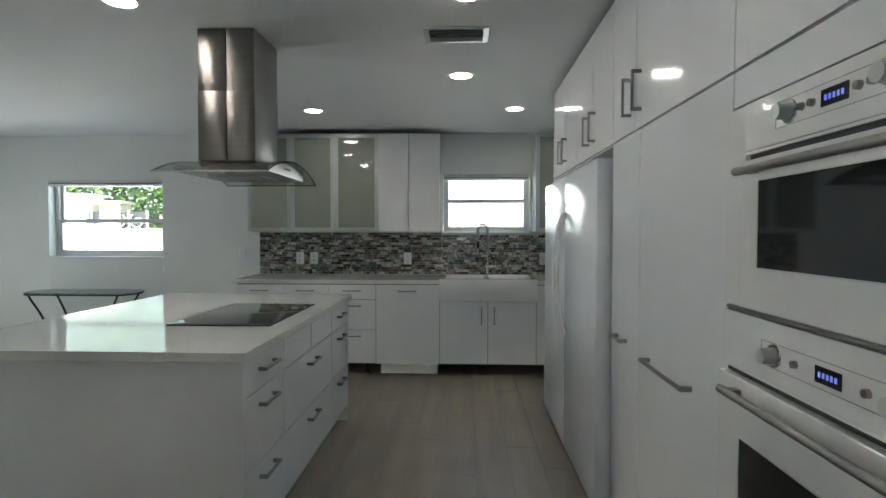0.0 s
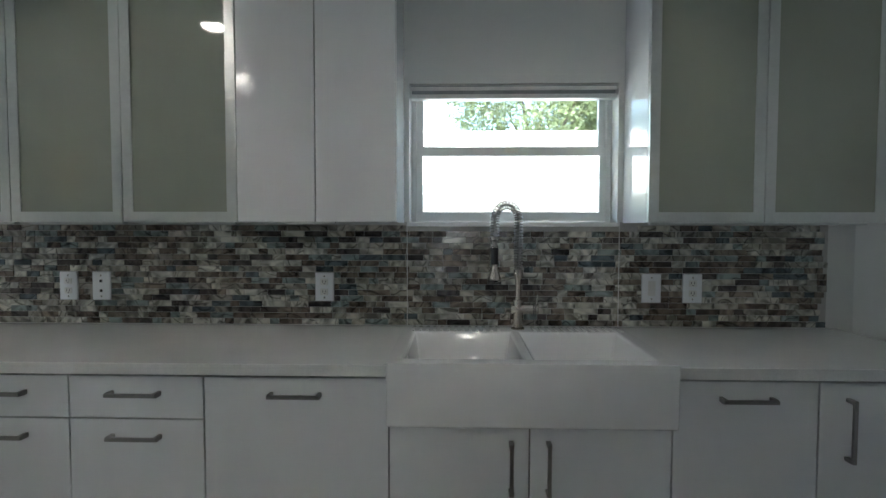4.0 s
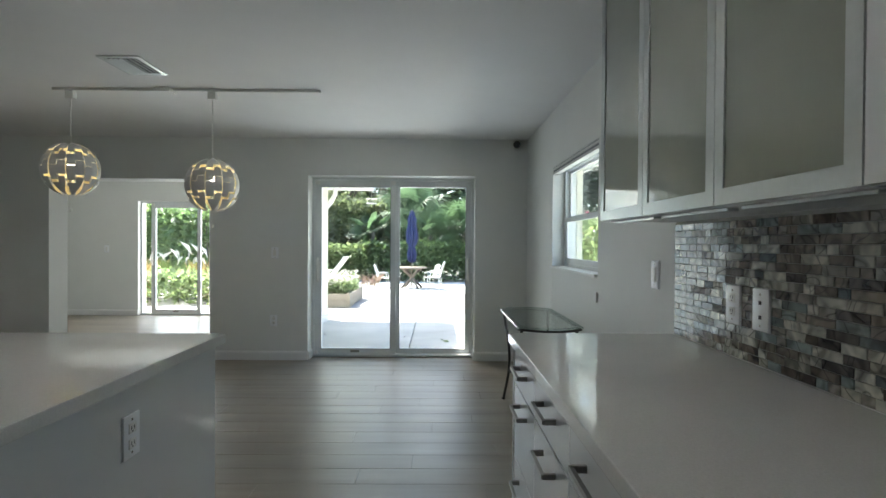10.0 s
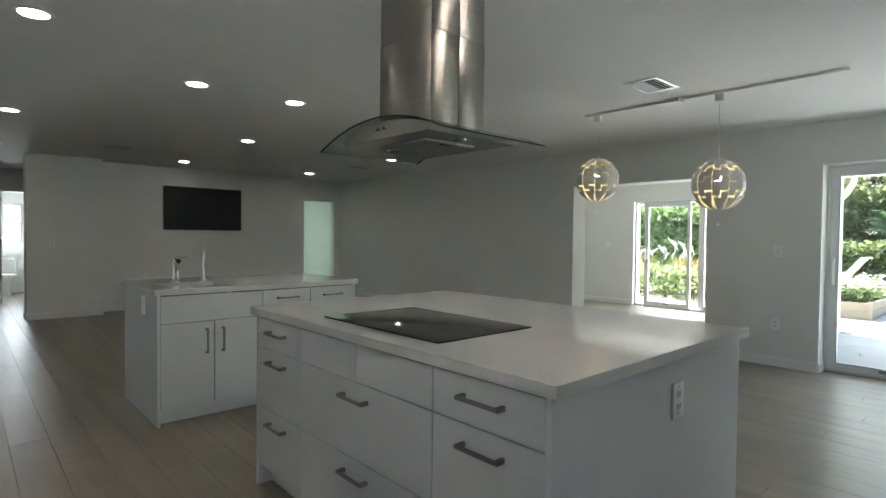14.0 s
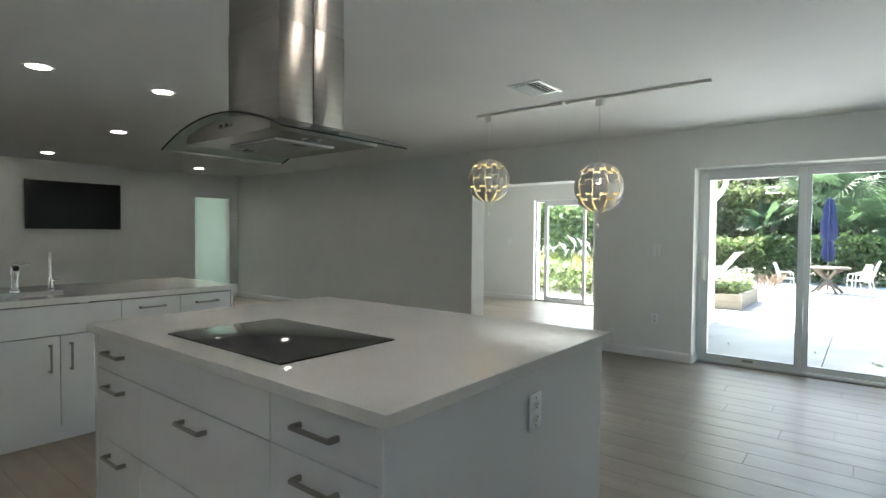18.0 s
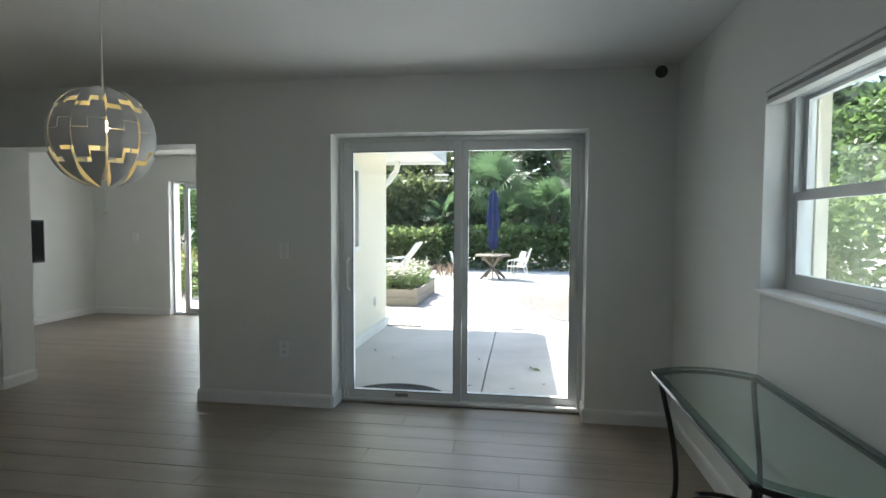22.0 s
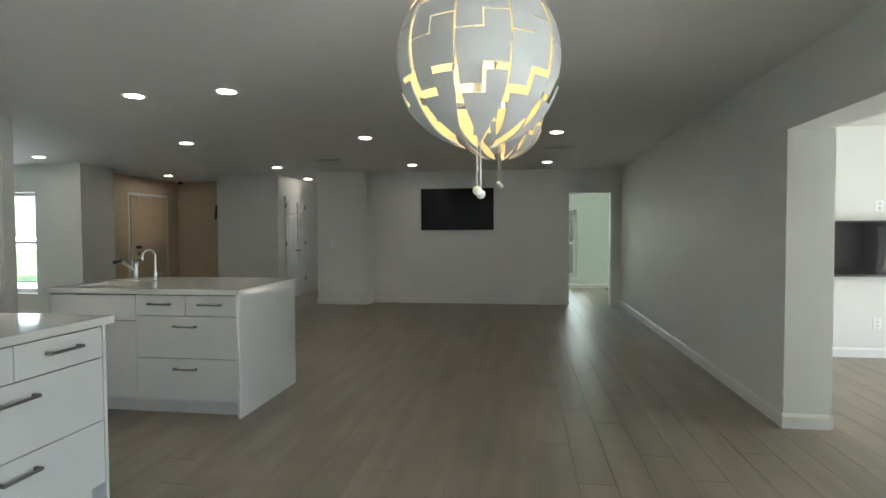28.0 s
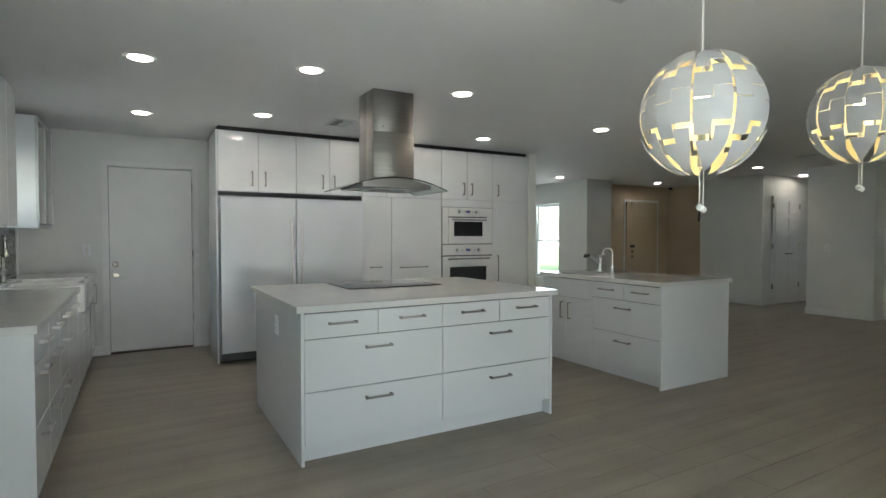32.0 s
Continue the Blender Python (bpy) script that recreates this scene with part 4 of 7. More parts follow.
part("door_seal", wall(bmesh.new(), "x", 3.085, 3.11, LD[0] + 0.0045, LD[1] - 0.0045, 0.02, LD[3] - 0.0045, [(LD[0] + 0.0105, LD[1] - 0.0105, -1, LD[3] - 0.0105)]), seal_grey, door, "grey weather seal round the door", smooth=False)
part("threshold", bm_box(3.04, 3.12, LD[0] + 0.008, LD[1] - 0.008, 0.0, 0.016, 0.003), mat("dark_threshold", (0.09, 0.06, 0.045), 0.5, noise_scale=40, amount=0.2), door, "dark brown threshold")
for z in (0.99, 0.87):
    o = part("knob", lathe(bmesh.new(), (0, 0, 0), [(0.032, 0), (0.032, 0.006), (0.012, 0.01), (0.012, 0.03), (0.026, 0.036), (0.028, 0.05), (0.018, 0.06), (0, 0.061)]) if z > 0.9 else lathe(bmesh.new(), (0, 0, 0), [(0.03, 0), (0.03, 0.012), (0.024, 0.018), (0, 0.019)]), nickel, door, "brushed nickel knob")
    o.data.transform(Matrix.Translation((3.065, LD[1] - 0.065, z)) @ Matrix.Rotation(radians(-90), 4, "Y"))
for z in (0.3, 1.05, 1.82):
    part("hinge", cyl(bmesh.new(), (3.058, LD[0] + 0.004, z), (3.058, LD[0] + 0.004, z + 0.09), 0.007), nickel, door)
part("alarm_sensor", bm_box(3.052, 3.065, LD[1] - 0.05, LD[1] - 0.02, 1.96, 2.02, 0.003), white_plastic, door)

# closet double door in the hall, entry door
cl = setting("door_4", bm_box(1.762, 1.798, -5.2, -4.3, 0.01, 2.03, 0.002), trim_paint, "white panelled double closet door", "door")
for a in (-5.195, -4.748):
    for z0, z1 in ((0.1, 0.36), (0.42, 0.68), (0.74, 1.0), (1.06, 1.32), (1.38, 1.64), (1.70, 1.94)):
        part("raised_panel", bm_box(1.752, 1.7618, a + 0.07, a + 0.375, z0, z1, 0.005), trim_paint, cl, smooth=False)
for y in (-4.72, -4.78):
    part("lever", tube(bmesh.new(), [(1.76, y, 0.95), (1.71, y, 0.95), (1.705, y + (0.09 if y > -4.75 else -0.09), 0.95)], 0.008), black_plastic, cl, "dark lever handle")
for y in (-4.295, -5.205):
    for z in (0.3, 1.05, 1.8):
        part("hinge", bm_box(1.752, 1.766, y - 0.02, y + 0.02, z, z + 0.09, 0.002), nickel, cl)
bath = setting("door_6", bm_box(0.692, 0.727, -6.39, -5.66, 0.012, 1.99, 0.002), trim_paint, "white hall door standing open", "door")
for z in (0.25, 1.0, 1.75):
    part("hinge", cyl(bmesh.new(), (0.731, -6.385, z), (0.731, -6.385, z + 0.09), 0.008), nickel, bath)
part("knob", cyl(bmesh.new(), (0.727, -5.73, 0.95), (0.78, -5.73, 0.95), 0.022, 0.028), nickel, bath, "brushed nickel knob")
en = setting("door_5", bm_box(4.515, 4.548, -4.56, -3.54, 0.01, 2.04, 0.003), beige_paint, "beige painted entry door, closed", "door")
casing(en, "x", 4.55, -1, -4.565, -3.535, 2.045, 0.055)
for z in (0.82, 0.93):
    part("deadbolt", lathe(bmesh.new(), (0, 0, 0), [(0.035, 0), (0.035, 0.012), (0.02, 0.03), (0.0, 0.031)]), nickel, en, "round metal lock")
    en.children[-1].data.transform(Matrix.Translation((4.515, -3.72, z)) @ Matrix.Rotation(radians(-90), 4, "Y"))
part("keypad", bm_box(4.488, 4.515, -3.78, -3.66, 1.02, 1.08, 0.004), black_plastic, en, "dark keypad lock")
part("door_stop", bm_box(4.5, 4.515, -3.72, -3.69, 1.93, 2.02, 0.003), white_plastic, en)
sconce = thing("wall_lamp", (3.09, -4.1, 1.58), "narrow dark wall lamp tilted on the entry wall", "wall lamp")
part("back_plate", bm_box(3.05, 3.066, -4.135, -4.075, 1.64, 1.78, 0.003), black_plastic, sconce)
part("shade", cyl(bmesh.new(), (3.095, -4.1, 1.86), (3.135, -4.1, 1.58), 0.028, 0.022, 16), black_plastic, sconce, "slim dark tube shade")
eye_cam = thing("ceiling_sensor", (4.35, -4.8, CEIL), "small black dome sensor under the entry ceiling", "sensor")
part("base", lathe(bmesh.new(), (4.35, -4.8, CEIL), [(0.05, -0.02), (0.055, 0.0)]), white_plastic, eye_cam)
part("dome", lathe(bmesh.new(), (4.35, -4.8, CEIL), [(0.0, -0.075), (0.03, -0.065), (0.045, -0.04), (0.045, -0.0205)]), black_plastic, eye_cam)


def baseboard(name, axis, face, out, u0, u1, z0=0.0):
    """A moulded skirting board along a wall."""
    prof = [(0.0, 0.0), (0.014, 0.0), (0.014, 0.075), (0.010, 0.088), (0.005, 0.096), (0.0, 0.098)]
    bm = bmesh.new()
    ends = []
    for u in (u0, u1):
        ends.append([bm.verts.new((face + out * d, u, z0 + z) if axis == "x" else (u, face + out * d, z0 + z)) for d, z in prof])
    for k in range(len(prof)):
        bm.faces.new((ends[0][k], ends[0][(k + 1) % len(prof)], ends[1][(k + 1) % len(prof)], ends[1][k]))
    bm.faces.new(ends[0])
    bm.faces.new(ends[1][::-1])
    ob = setting(name, bm, trim_paint, "white moulded baseboard", "baseboard")
    return ob


for axis, face, out, u0, u1 in (
    ("x", XW, 1, YS, OP[0]), ("x", XW, 1, OP[1], SL[0]), ("x", XW, 1, SL[1], YN), ("y", YN, -1, XW + 0.014, -0.853), ("y", YN, -1, 2.985, 3.05), ("x", 3.05, -1, LD[1] + 0.06, YN - 0.014), ("x", 3.05, -1, 4.2, LD[0] - 0.06),
    ("y", YS, 1, HO[1], -0.04), ("y", YS, 1, XW + 0.014, HO[0]), ("x", -0.04, -1, YS + 0.014, -3.74), ("y", -3.74, 1, -0.054, 0.914), ("x", 0.9, 1, -4.08, -3.74), ("x", 0.5, 1, -6.4, -4.08), ("y", -4.03, 1, 1.786, 3.064), ("x", 1.80, -1, -4.29, -4.03), ("x", 1.80, -1, -6.4, -5.21),
    ("x", 4.0, -1, -2.5, -1.82), ("y", -1.82, 1, 3.986, 6.0), ("x", 1.96, -1, 1.156, 1.29), ("y", 1.17, -1, 1.946, 6.0), ("y", -4.98, 1, 3.05, 4.536), ("x", 4.55, -1, -4.98, -4.63), ("x", 4.55, -1, -3.47, -1.97),
    ("y", OP[0], 1, XW - 0.276, XW + 0.014), ("y", OP[1], -1, XW - 0.276, XW + 0.014), ("x", XW - 0.29, -1, -0.4, OP[0]), ("x", XW - 0.29, -1, OP[1], 3.84), ("y", -0.4, 1, -8.0, XW - 0.304), ("x", -8.0, 1, -0.386, SS[0]), ("x", -8.0, 1, SS[1], 3.84), ("y", 3.84, -1, -7.986, XW - 0.304),
    ("y", SL[0], 1, XW - 0.178, XW + 0.0), ("y", SL[1], -1, XW - 0.178, XW + 0.0), ("y", -7.0, 1, -5.0, -2.2), ("x", -5.0, 1, -6.98, YS - 0.15)):
    baseboard("baseboard", axis, face, out, u0, u1)

# ---- small wall fittings ----


def wall_plate(name, kind, axis, face, out, u, z, label, category, group=""):
    """A wall plate with sockets, switches or a blank, 80 by 124 mm."""
    def bx(d0, d1, a0, a1, z0, z1, bev=0.001):
        p, q = sorted((face + out * d0, face + out * d1))
        return bm_box(p, q, u + a0, u + a1, z + z0, z + z1, bev) if axis == "x" else bm_box(u + a0, u + a1, p, q, z + z0, z + z1, bev)
    t = thing(name, (face, u, z) if axis == "x" else (u, face, z), label, category, group)
    # greyer border paints the plate's shadow edge on the wall
    part("backing", bx(0.0, 0.0015, -0.0425, 0.0425, -0.0645, 0.0645, 0.0), lamp_white, t, "greyer rim painting a shadow edge round the plate", smooth=False)
    part("plate", bx(0.0, 0.0075, -0.04, 0.04, -0.062, 0.062, 0.003), plate_white, t)
    if kind == "outlet":
        for s in (-0.022, 0.022):
            o = part("socket", bx(0.0074, 0.0095, -0.017, 0.017, s - 0.014, s + 0.014, 0.002), white_plastic, t)
            for a in (-0.007, 0.006):
                part("slot", bx(0.0095, 0.0102, a - 0.001, a + 0.001, s - 0.003, s + 0.007, 0), black_plastic, o, smooth=False)
            part("slot", bx(0.0095, 0.0102, -0.002, 0.002, s - 0.010, s - 0.006, 0), black_plastic, o, smooth=False)
    elif kind == "switch":
        part("rocker", bx(0.0074, 0.0115, -0.016, 0.016, -0.033, 0.033, 0.002), white_plastic, t)
    else:
        for s in (-0.022, 0.022):
            part("jack", bx(0.0074, 0.0095, -0.006, 0.006, s - 0.006, s + 0.006, 0.001), black_plastic, t)
    for s in (-0.047, 0.047):
        part("screw", bx(0.0074, 0.0083, -0.003, 0.003, s - 0.003, s + 0.003, 0.0005), nickel, t)
    return t


SPL = YN - 0.0075
for x, k in ((-0.437, "outlet"), (-0.286, "jack"), (0.728, "outlet"), (2.172, "blank0"), (2.35, "outlet")):
    wall_plate("wall_outlet" if k == "outlet" else "wall_plate", "switch" if k == "blank0" else k, "y", SPL, -1, x, 1.09, "white wall outlet plate on the mosaic backsplash" if k == "outlet" else "white wall plate on the mosaic backsplash", "outlet", "plates on the backsplash")
wall_plate("light_switch", "switch", "y", YN, -1, -1.08, 1.15, "white rocker light switch on the wall", "switch")
wall_plate("light_switch", "switch", "x", XW, 1, 4.26, 1.17, "white rocker light switch beside the patio door", "switch")
wall_plate("wall_outlet", "outlet", "x", XW, 1, 4.25, 0.43, "white wall outlet low on the wall", "outlet")
wall_plate("wall_outlet", "outlet", "y", IY1, 1, -0.24, 0.725, "white outlet on the island end panel", "outlet")
wall_plate("wall_outlet", "outlet", "x", BX1, 1, 1.8, 0.78, "white outlet on the bar end panel", "outlet")
wall_plate("light_switch", "switch", "x", 3.05, -1, 6.42, 1.15, "white light switch beside the laundry door", "switch")
wall_plate("wall_outlet", "outlet", "y", -0.4, 1, -6.4, 0.35, "white wall outlet low on the side room wall", "outlet")
wall_plate("light_switch", "switch", "x", -8.0, 1, 0.3, 1.15, "white light switch beside the sliding door", "switch")
wall_plate("light_switch", "switch", "y", -3.74, 1, 0.6, 1.1, "white light switch on the wall pier", "switch")
wall_plate("thermostat", "switch", "x", -0.04, -1, -3.88, 1.35, "small white thermostat on the wall pier", "thermostat")

camera_dome = thing("security_camera", (XW + 0.09, YN - 0.12, CEIL - 0.09), "small black dome security camera under the ceiling corner", "security camera")
part("mount", bm_box(XW, XW + 0.05, YN - 0.15, YN - 0.09, CEIL - 0.075, CEIL - 0.01, 0.004), white_plastic, camera_dome)
part("head", cyl(bmesh.new(), (XW + 0.04, YN - 0.12, CEIL - 0.05), (XW + 0.13, YN - 0.14, CEIL - 0.075), 0.033, 0.038, 20), black_plastic, camera_dome)


def ceiling_vent(x0, x1, y0, y1, label, n=7):
    v = thing("ceiling_vent", ((x0 + x1) / 2, (y0 + y1) / 2, CEIL), label, "air vent", "ceiling vents")
    bm = bmesh.new()
    for q in ((x0, x1, y0, y0 + 0.028), (x0, x1, y1 - 0.028, y1), (x0, x0 + 0.028, y0 + 0.028, y1 - 0.028), (x1 - 0.028, x1, y0 + 0.028, y1 - 0.028)):
        box(bm, *q, CEIL - 0.008, CEIL - 0.0005)
    part("frame", bm, aluminium, v, smooth=False)
    # flat dark sheet paints the shade seen between the slats
    part("backing", bm_box(x0 + 0.028, x1 - 0.028, y0 + 0.028, y1 - 0.028, CEIL - 0.003, CEIL - 0.001), shadow_gap, v, smooth=False)
    for k in range(n):
        y = y0 + 0.04 + (y1 - y0 - 0.08) * k / (n - 1)
        w = 0.008 if k < n / 2 else 0.005
        bm = bm_box(x0 + 0.03, x1 - 0.03, y - w, y + w, CEIL - 0.0125, CEIL - 0.0105)
        bmesh.ops.rotate(bm, verts=bm.verts, cent=(x0, y, CEIL - 0.0115), matrix=Matrix.Rotation(radians(35 if k < n / 2 else -22), 3, "X"))
        part("slat", bm, aluminium, v, smooth=False)


ceiling_vent(1.12, 1.46, 4.08, 4.295, "metal ceiling air vent with angled slats")
ceiling_vent(-2.36, -2.0, 3.93, 4.19, "white ceiling air vent with angled slats beside the lamp track")
for x, y in ((0.1, -2.2), (-3.3, -1.6)):
    ceiling_vent(x - 0.2, x + 0.2, y - 0.05, y + 0.05, "narrow white ceiling air vent", 3)
single("smoke_detector", lathe(bmesh.new(), (-4.3, -3.7, CEIL - 0.035), [(0.05, 0), (0.06, 0.01), (0.06, 0.034)]), white_plastic, "small white detector on the ceiling", "smoke detector", (-4.3, -3.7, CEIL - 0.035))

# ---- ovens ----
OC, OA, OB = 2.268, 1.892, 2.644


def oven(name, z0, z1, side, win, zs, zh, half_handle, zk, knob_at, button_at, label):
    """A built-in oven: trim frame, control panel with knobs and display, dark slot, door with window and bar handle."""
    o = thing(name, (FT - 0.01, OC, z0), label, "oven")
    part("body", bm_box(FT + 0.001, FT + 0.018, OA, OB, z0, z1), carcass_white, o, smooth=False)
    # black outline paints the shadow of the gap round the oven
    part("shadow_seam", wall(bmesh.new(), "x", FT - 0.003, FT + 0.0008, OA - 0.004, OB + 0.004, z0 - 0.004, z1 + 0.004, [(OA, OB, z0, z1)]), black_plastic, o, "black strip painting the shadow gap round the oven", smooth=False)
    if side:
        for y0, y1 in ((OA, OA + side - 0.001), (OB - side + 0.001, OB)):
            part("side_trim", bm_box(FT - 0.015, FT, y0, y1, z0 + 0.002, z1 - 0.002, 0.002), white_enamel, o, smooth=False)
    ya, yb = OA + side, OB - side
    p = part("control_panel", bm_box(FT - 0.018, FT, ya, yb, zs + 0.02, z1 - 0.002, 0.002), white_enamel, o, smooth=False)
    part("vent_slot", bm_box(FT - 0.006, FT, ya + 0.002, yb - 0.002, zs, zs + 0.0125), black_plastic, o, "black vent slot", smooth=False)
    part("slot_lip", bm_box(FT - 0.016, FT, ya, yb, zs + 0.013, zs + 0.0195, 0.001), white_enamel, o, smooth=False)
    d = part("door", bm_box(FT - 0.026, FT, ya, yb, z0 + 0.004, zs - 0.001, 0.003), white_enamel, o, smooth=False)
    part("window", bm_box(FT - 0.0275, FT - 0.025, OC - win[0], OC + win[0], win[1], win[2], 0.001), black_glass, d, "dark glass oven window", smooth=False)
    part("inner_frame", wall(bmesh.new(), "x", FT - 0.0282, FT - 0.0262, OC - win[0] - 0.003, OC + win[0] + 0.003, win[1] - 0.003, win[2] + 0.003, [(OC - win[0], OC + win[0], win[1], win[2])]), aluminium, d, smooth=False)
    part("handle", tube(bmesh.new(), [(FT - 0.056, OC - half_handle, zh), (FT - 0.056, OC + half_handle, zh)], 0.0095, 14), handle_steel, d, "round steel handle bar")
    for y in (OC - half_handle + 0.025, OC + half_handle - 0.025):
        part("bracket", bm_box(FT - 0.054, FT - 0.026, y - 0.014, y + 0.014, zh - 0.007, zh + 0.007, 0.003), handle_steel, d)
    hw = knob_at + 0.045
    part("trim_line", wall(bmesh.new(), "x", FT - 0.0188, FT - 0.0178, OC - hw, OC + hw, zk - 0.026, zk + 0.026, [(OC - hw + 0.0012, OC + hw - 0.0012, zk - 0.0248, zk + 0.0248)]), handle_steel, p, smooth=False)
    for s in (-1, 1):
        k = part("knob", cyl(bmesh.new(), (FT - 0.018, OC + s * knob_at, zk), (FT - 0.046, OC + s * knob_at, zk), 0.0175, 0.0158, 24), aluminium, p, "pale steel turning knob")
        part("collar", cyl(bmesh.new(), (FT - 0.018, OC + s * knob_at, zk), (FT - 0.021, OC + s * knob_at, zk), 0.024, 0.023, 24), chrome, p)
        for j in (0, 0.03) if side else (0,):
            part("button", cyl(bmesh.new(), (FT - 0.018, OC + s * (button_at + j), zk), (FT - 0.026, OC + s * (button_at + j), zk), 0.008, 0.007, 16), nickel, p)
    part("display", bm_box(FT - 0.0195, FT - 0.0175, OC - 0.034, OC + 0.034, zk - 0.015, zk + 0.015), black_glass, p, "small dark display with blue digits", smooth=False)
    for k in range(5):
        part("digit", bm_box(FT - 0.0202, FT - 0.0194, OC - 0.024 + k * 0.0105, OC - 0.018 + k * 0.0105, zk - 0.005, zk + 0.005), display_glow, p, smooth=False)


oven("microwave_oven", 1.198, 1.658, 0.085, (0.215, 1.295, 1.48), 1.53, 1.503, 0.255, 1.606, 0.128, 0.058, "white built-in microwave oven with a dark glass window")
oven("wall_oven", 0.50, 1.188, 0.0, (0.275, 0.60, 0.905), 1.04, 1.008, 0.31, 1.118, 0.163, 0.092, "white built-in wall oven with a dark glass window")
single("oven_divider", bm_box(FT - 0.012, FT + 0.016, OA, OB, 1.189, 1.197, 0.001), nickel, "thin steel strip between the two ovens", "trim strip", (FT, OC, 1.189), smooth=False)

# ---- taps ----
FX, FY, FZ = 1.575, 6.872, 0.93
fa = thing("kitchen_faucet", (FX, FY, FZ), "brushed nickel spring-neck kitchen faucet behind the sink", "faucet")
part("base", lathe(bmesh.new(), (FX, FY, FZ), [(0.028, 0), (0.028, 0.006), (0.021, 0.01), (0.021, 0.05)]), nickel, fa)
part("body", cyl(bmesh.new(), (FX, FY, FZ + 0.05), (FX, FY, FZ + 0.125), 0.02, seg=20), nickel, fa)
part("mixer_barrel", cyl(bmesh.new(), (FX - 0.03, FY, FZ + 0.085), (FX + 0.085, FY, FZ + 0.085), 0.021, seg=20), nickel, fa)
part("lever", cyl(bmesh.new(), (FX + 0.075, FY, FZ + 0.09), (FX + 0.08, FY - 0.005, FZ + 0.145), 0.005, 0.004), nickel, fa)
part("riser", cyl(bmesh.new(), (FX, FY, FZ + 0.125), (FX, FY, FZ + 0.235), 0.011, seg=16), nickel, fa)
neck = [(FX, FY, FZ + 0.235 + 0.02 * k) for k in range(12)]
R = 0.052
for k in range(1, 25):
    a = math.pi * k / 24
    neck.append((FX - R * (1 - math.cos(a)) * 0.97, FY - R * 0.35 * (1 - math.cos(a)), neck[11][2] + 1.25 * R * math.sin(a)))
for k in range(1, 5):
    neck.append((neck[35][0], neck[35][1], neck[35][2] - 0.02 * k))
part("hose", tube(bmesh.new(), neck, 0.0045, 10), handle_steel, fa, "flexible inner hose")


def spring(line, r, wire, turns):
    """A coil wound round a line."""
    line = [Vector(p) for p in line]
    lengths = [0.0]
    for a, b in zip(line, line[1:]):
        lengths.append(lengths[-1] + (b - a).length)
    pts, n = [], turns * 10
    side = Vector((0, 1, 0))
    for i in range(n + 1):
        s = lengths[-1] * i / n
        j = max(k for k in range(len(line) - 1) if lengths[k] <= s + 1e-9)
        f = (s - lengths[j]) / (lengths[j + 1] - lengths[j])
        c, d = line[j].lerp(line[j + 1], f), (line[j + 1] - line[j]).normalized()
        side = (side - d * side.dot(d)).normalized()
        up = d.cross(side)
        a = 2 * math.pi * i / 10
        pts.append(c + r * (math.cos(a) * side + math.sin(a) * up))
    return tube(bmesh.new(), pts, wire, 5)


part("spring", spring(neck, 0.0175, 0.0027, 42), handle_steel, fa, "coiled spring round the hose")
hx, hy, hz = neck[-1]
part("spray_head", lathe(bmesh.new(), (hx, hy, hz - 0.165), [(0.024, 0), (0.026, 0.006), (0.022, 0.02), (0.012, 0.055), (0.013, 0.06), (0.0145, 0.14), (0.011, 0.145), (0.011, 0.17)]), nickel, fa, "pull-down spray head")
part("grip", lathe(bmesh.new(), (hx, hy, hz - 0.10), [(0.0152, 0), (0.0152, 0.068)]), black_plastic, fa, "black rubber grip")
part("docking_arm", tube(bmesh.new(), [(FX, FY, FZ + 0.225), (FX - 0.05, FY - 0.02, FZ + 0.215), (hx, hy, FZ + 0.2)], 0.006), nickel, fa)
part("trigger", bm_box(hx - 0.024, hx - 0.017, hy - 0.006, hy + 0.006, hz - 0.12, hz - 0.03, 0.002), nickel, fa)
part("spring_collar", lathe(bmesh.new(), (FX, FY, FZ + 0.215), [(0.019, 0), (0.019, 0.035), (0.012, 0.04)]), nickel, fa)
part("head_collar", lathe(bmesh.new(), (hx, hy, hz - 0.005), [(0.013, 0), (0.019, 0.004), (0.019, 0.016), (0.012, 0.02)]), nickel, fa)
part("spray_face", lathe(bmesh.new(), (hx, hy, hz - 0.168), [(0.0, 0), (0.022, 0), (0.0245, 0.0028)]), black_plastic, fa, "black rubber spray face")
for k in (0.062, 0.068):
    part("barrel_ring", cyl(bmesh.new(), (FX + k, FY, FZ + 0.085), (FX + k + 0.0025, FY, FZ + 0.085), 0.0216, seg=20), black_plastic, fa)

BFX, BFY = 0.386, 1.568
bk = thing("bar_faucet", (BFX, BFY, 0.915), "small chrome single-lever bar faucet", "faucet")
part("base", lathe(bmesh.new(), (BFX, BFY, 0.915), [(0.028, 0), (0.028, 0.006), (0.021, 0.012), (0.021, 0.12), (0.025, 0.125), (0.025, 0.165), (0.018, 0.175), (0.0, 0.176)]), chrome, bk)
part("spout", tube(bmesh.new(), [(BFX, BFY, 1.0), (BFX + 0.015, BFY + 0.07, 1.05), (BFX + 0.03, BFY + 0.16, 1.105), (BFX + 0.033, BFY + 0.185, 1.10)], 0.015, 12), chrome, bk)
part("spout_tip", cyl(bmesh.new(), (BFX + 0.026, BFY + 0.14, 1.095), (BFX + 0.036, BFY + 0.195, 1.08), 0.019, 0.017), black_plastic, bk, "dark spray tip")
part("lever", tube(bmesh.new(), [(BFX, BFY, 1.09), (BFX - 0.03, BFY + 0.01, 1.10), (BFX - 0.085, BFY + 0.02, 1.105)], 0.006), chrome, bk)
TPX, TPY = 0.192, 1.587
bk = thing("filter_tap", (TPX, TPY, 0.915), "tall slender chrome gooseneck tap", "faucet")
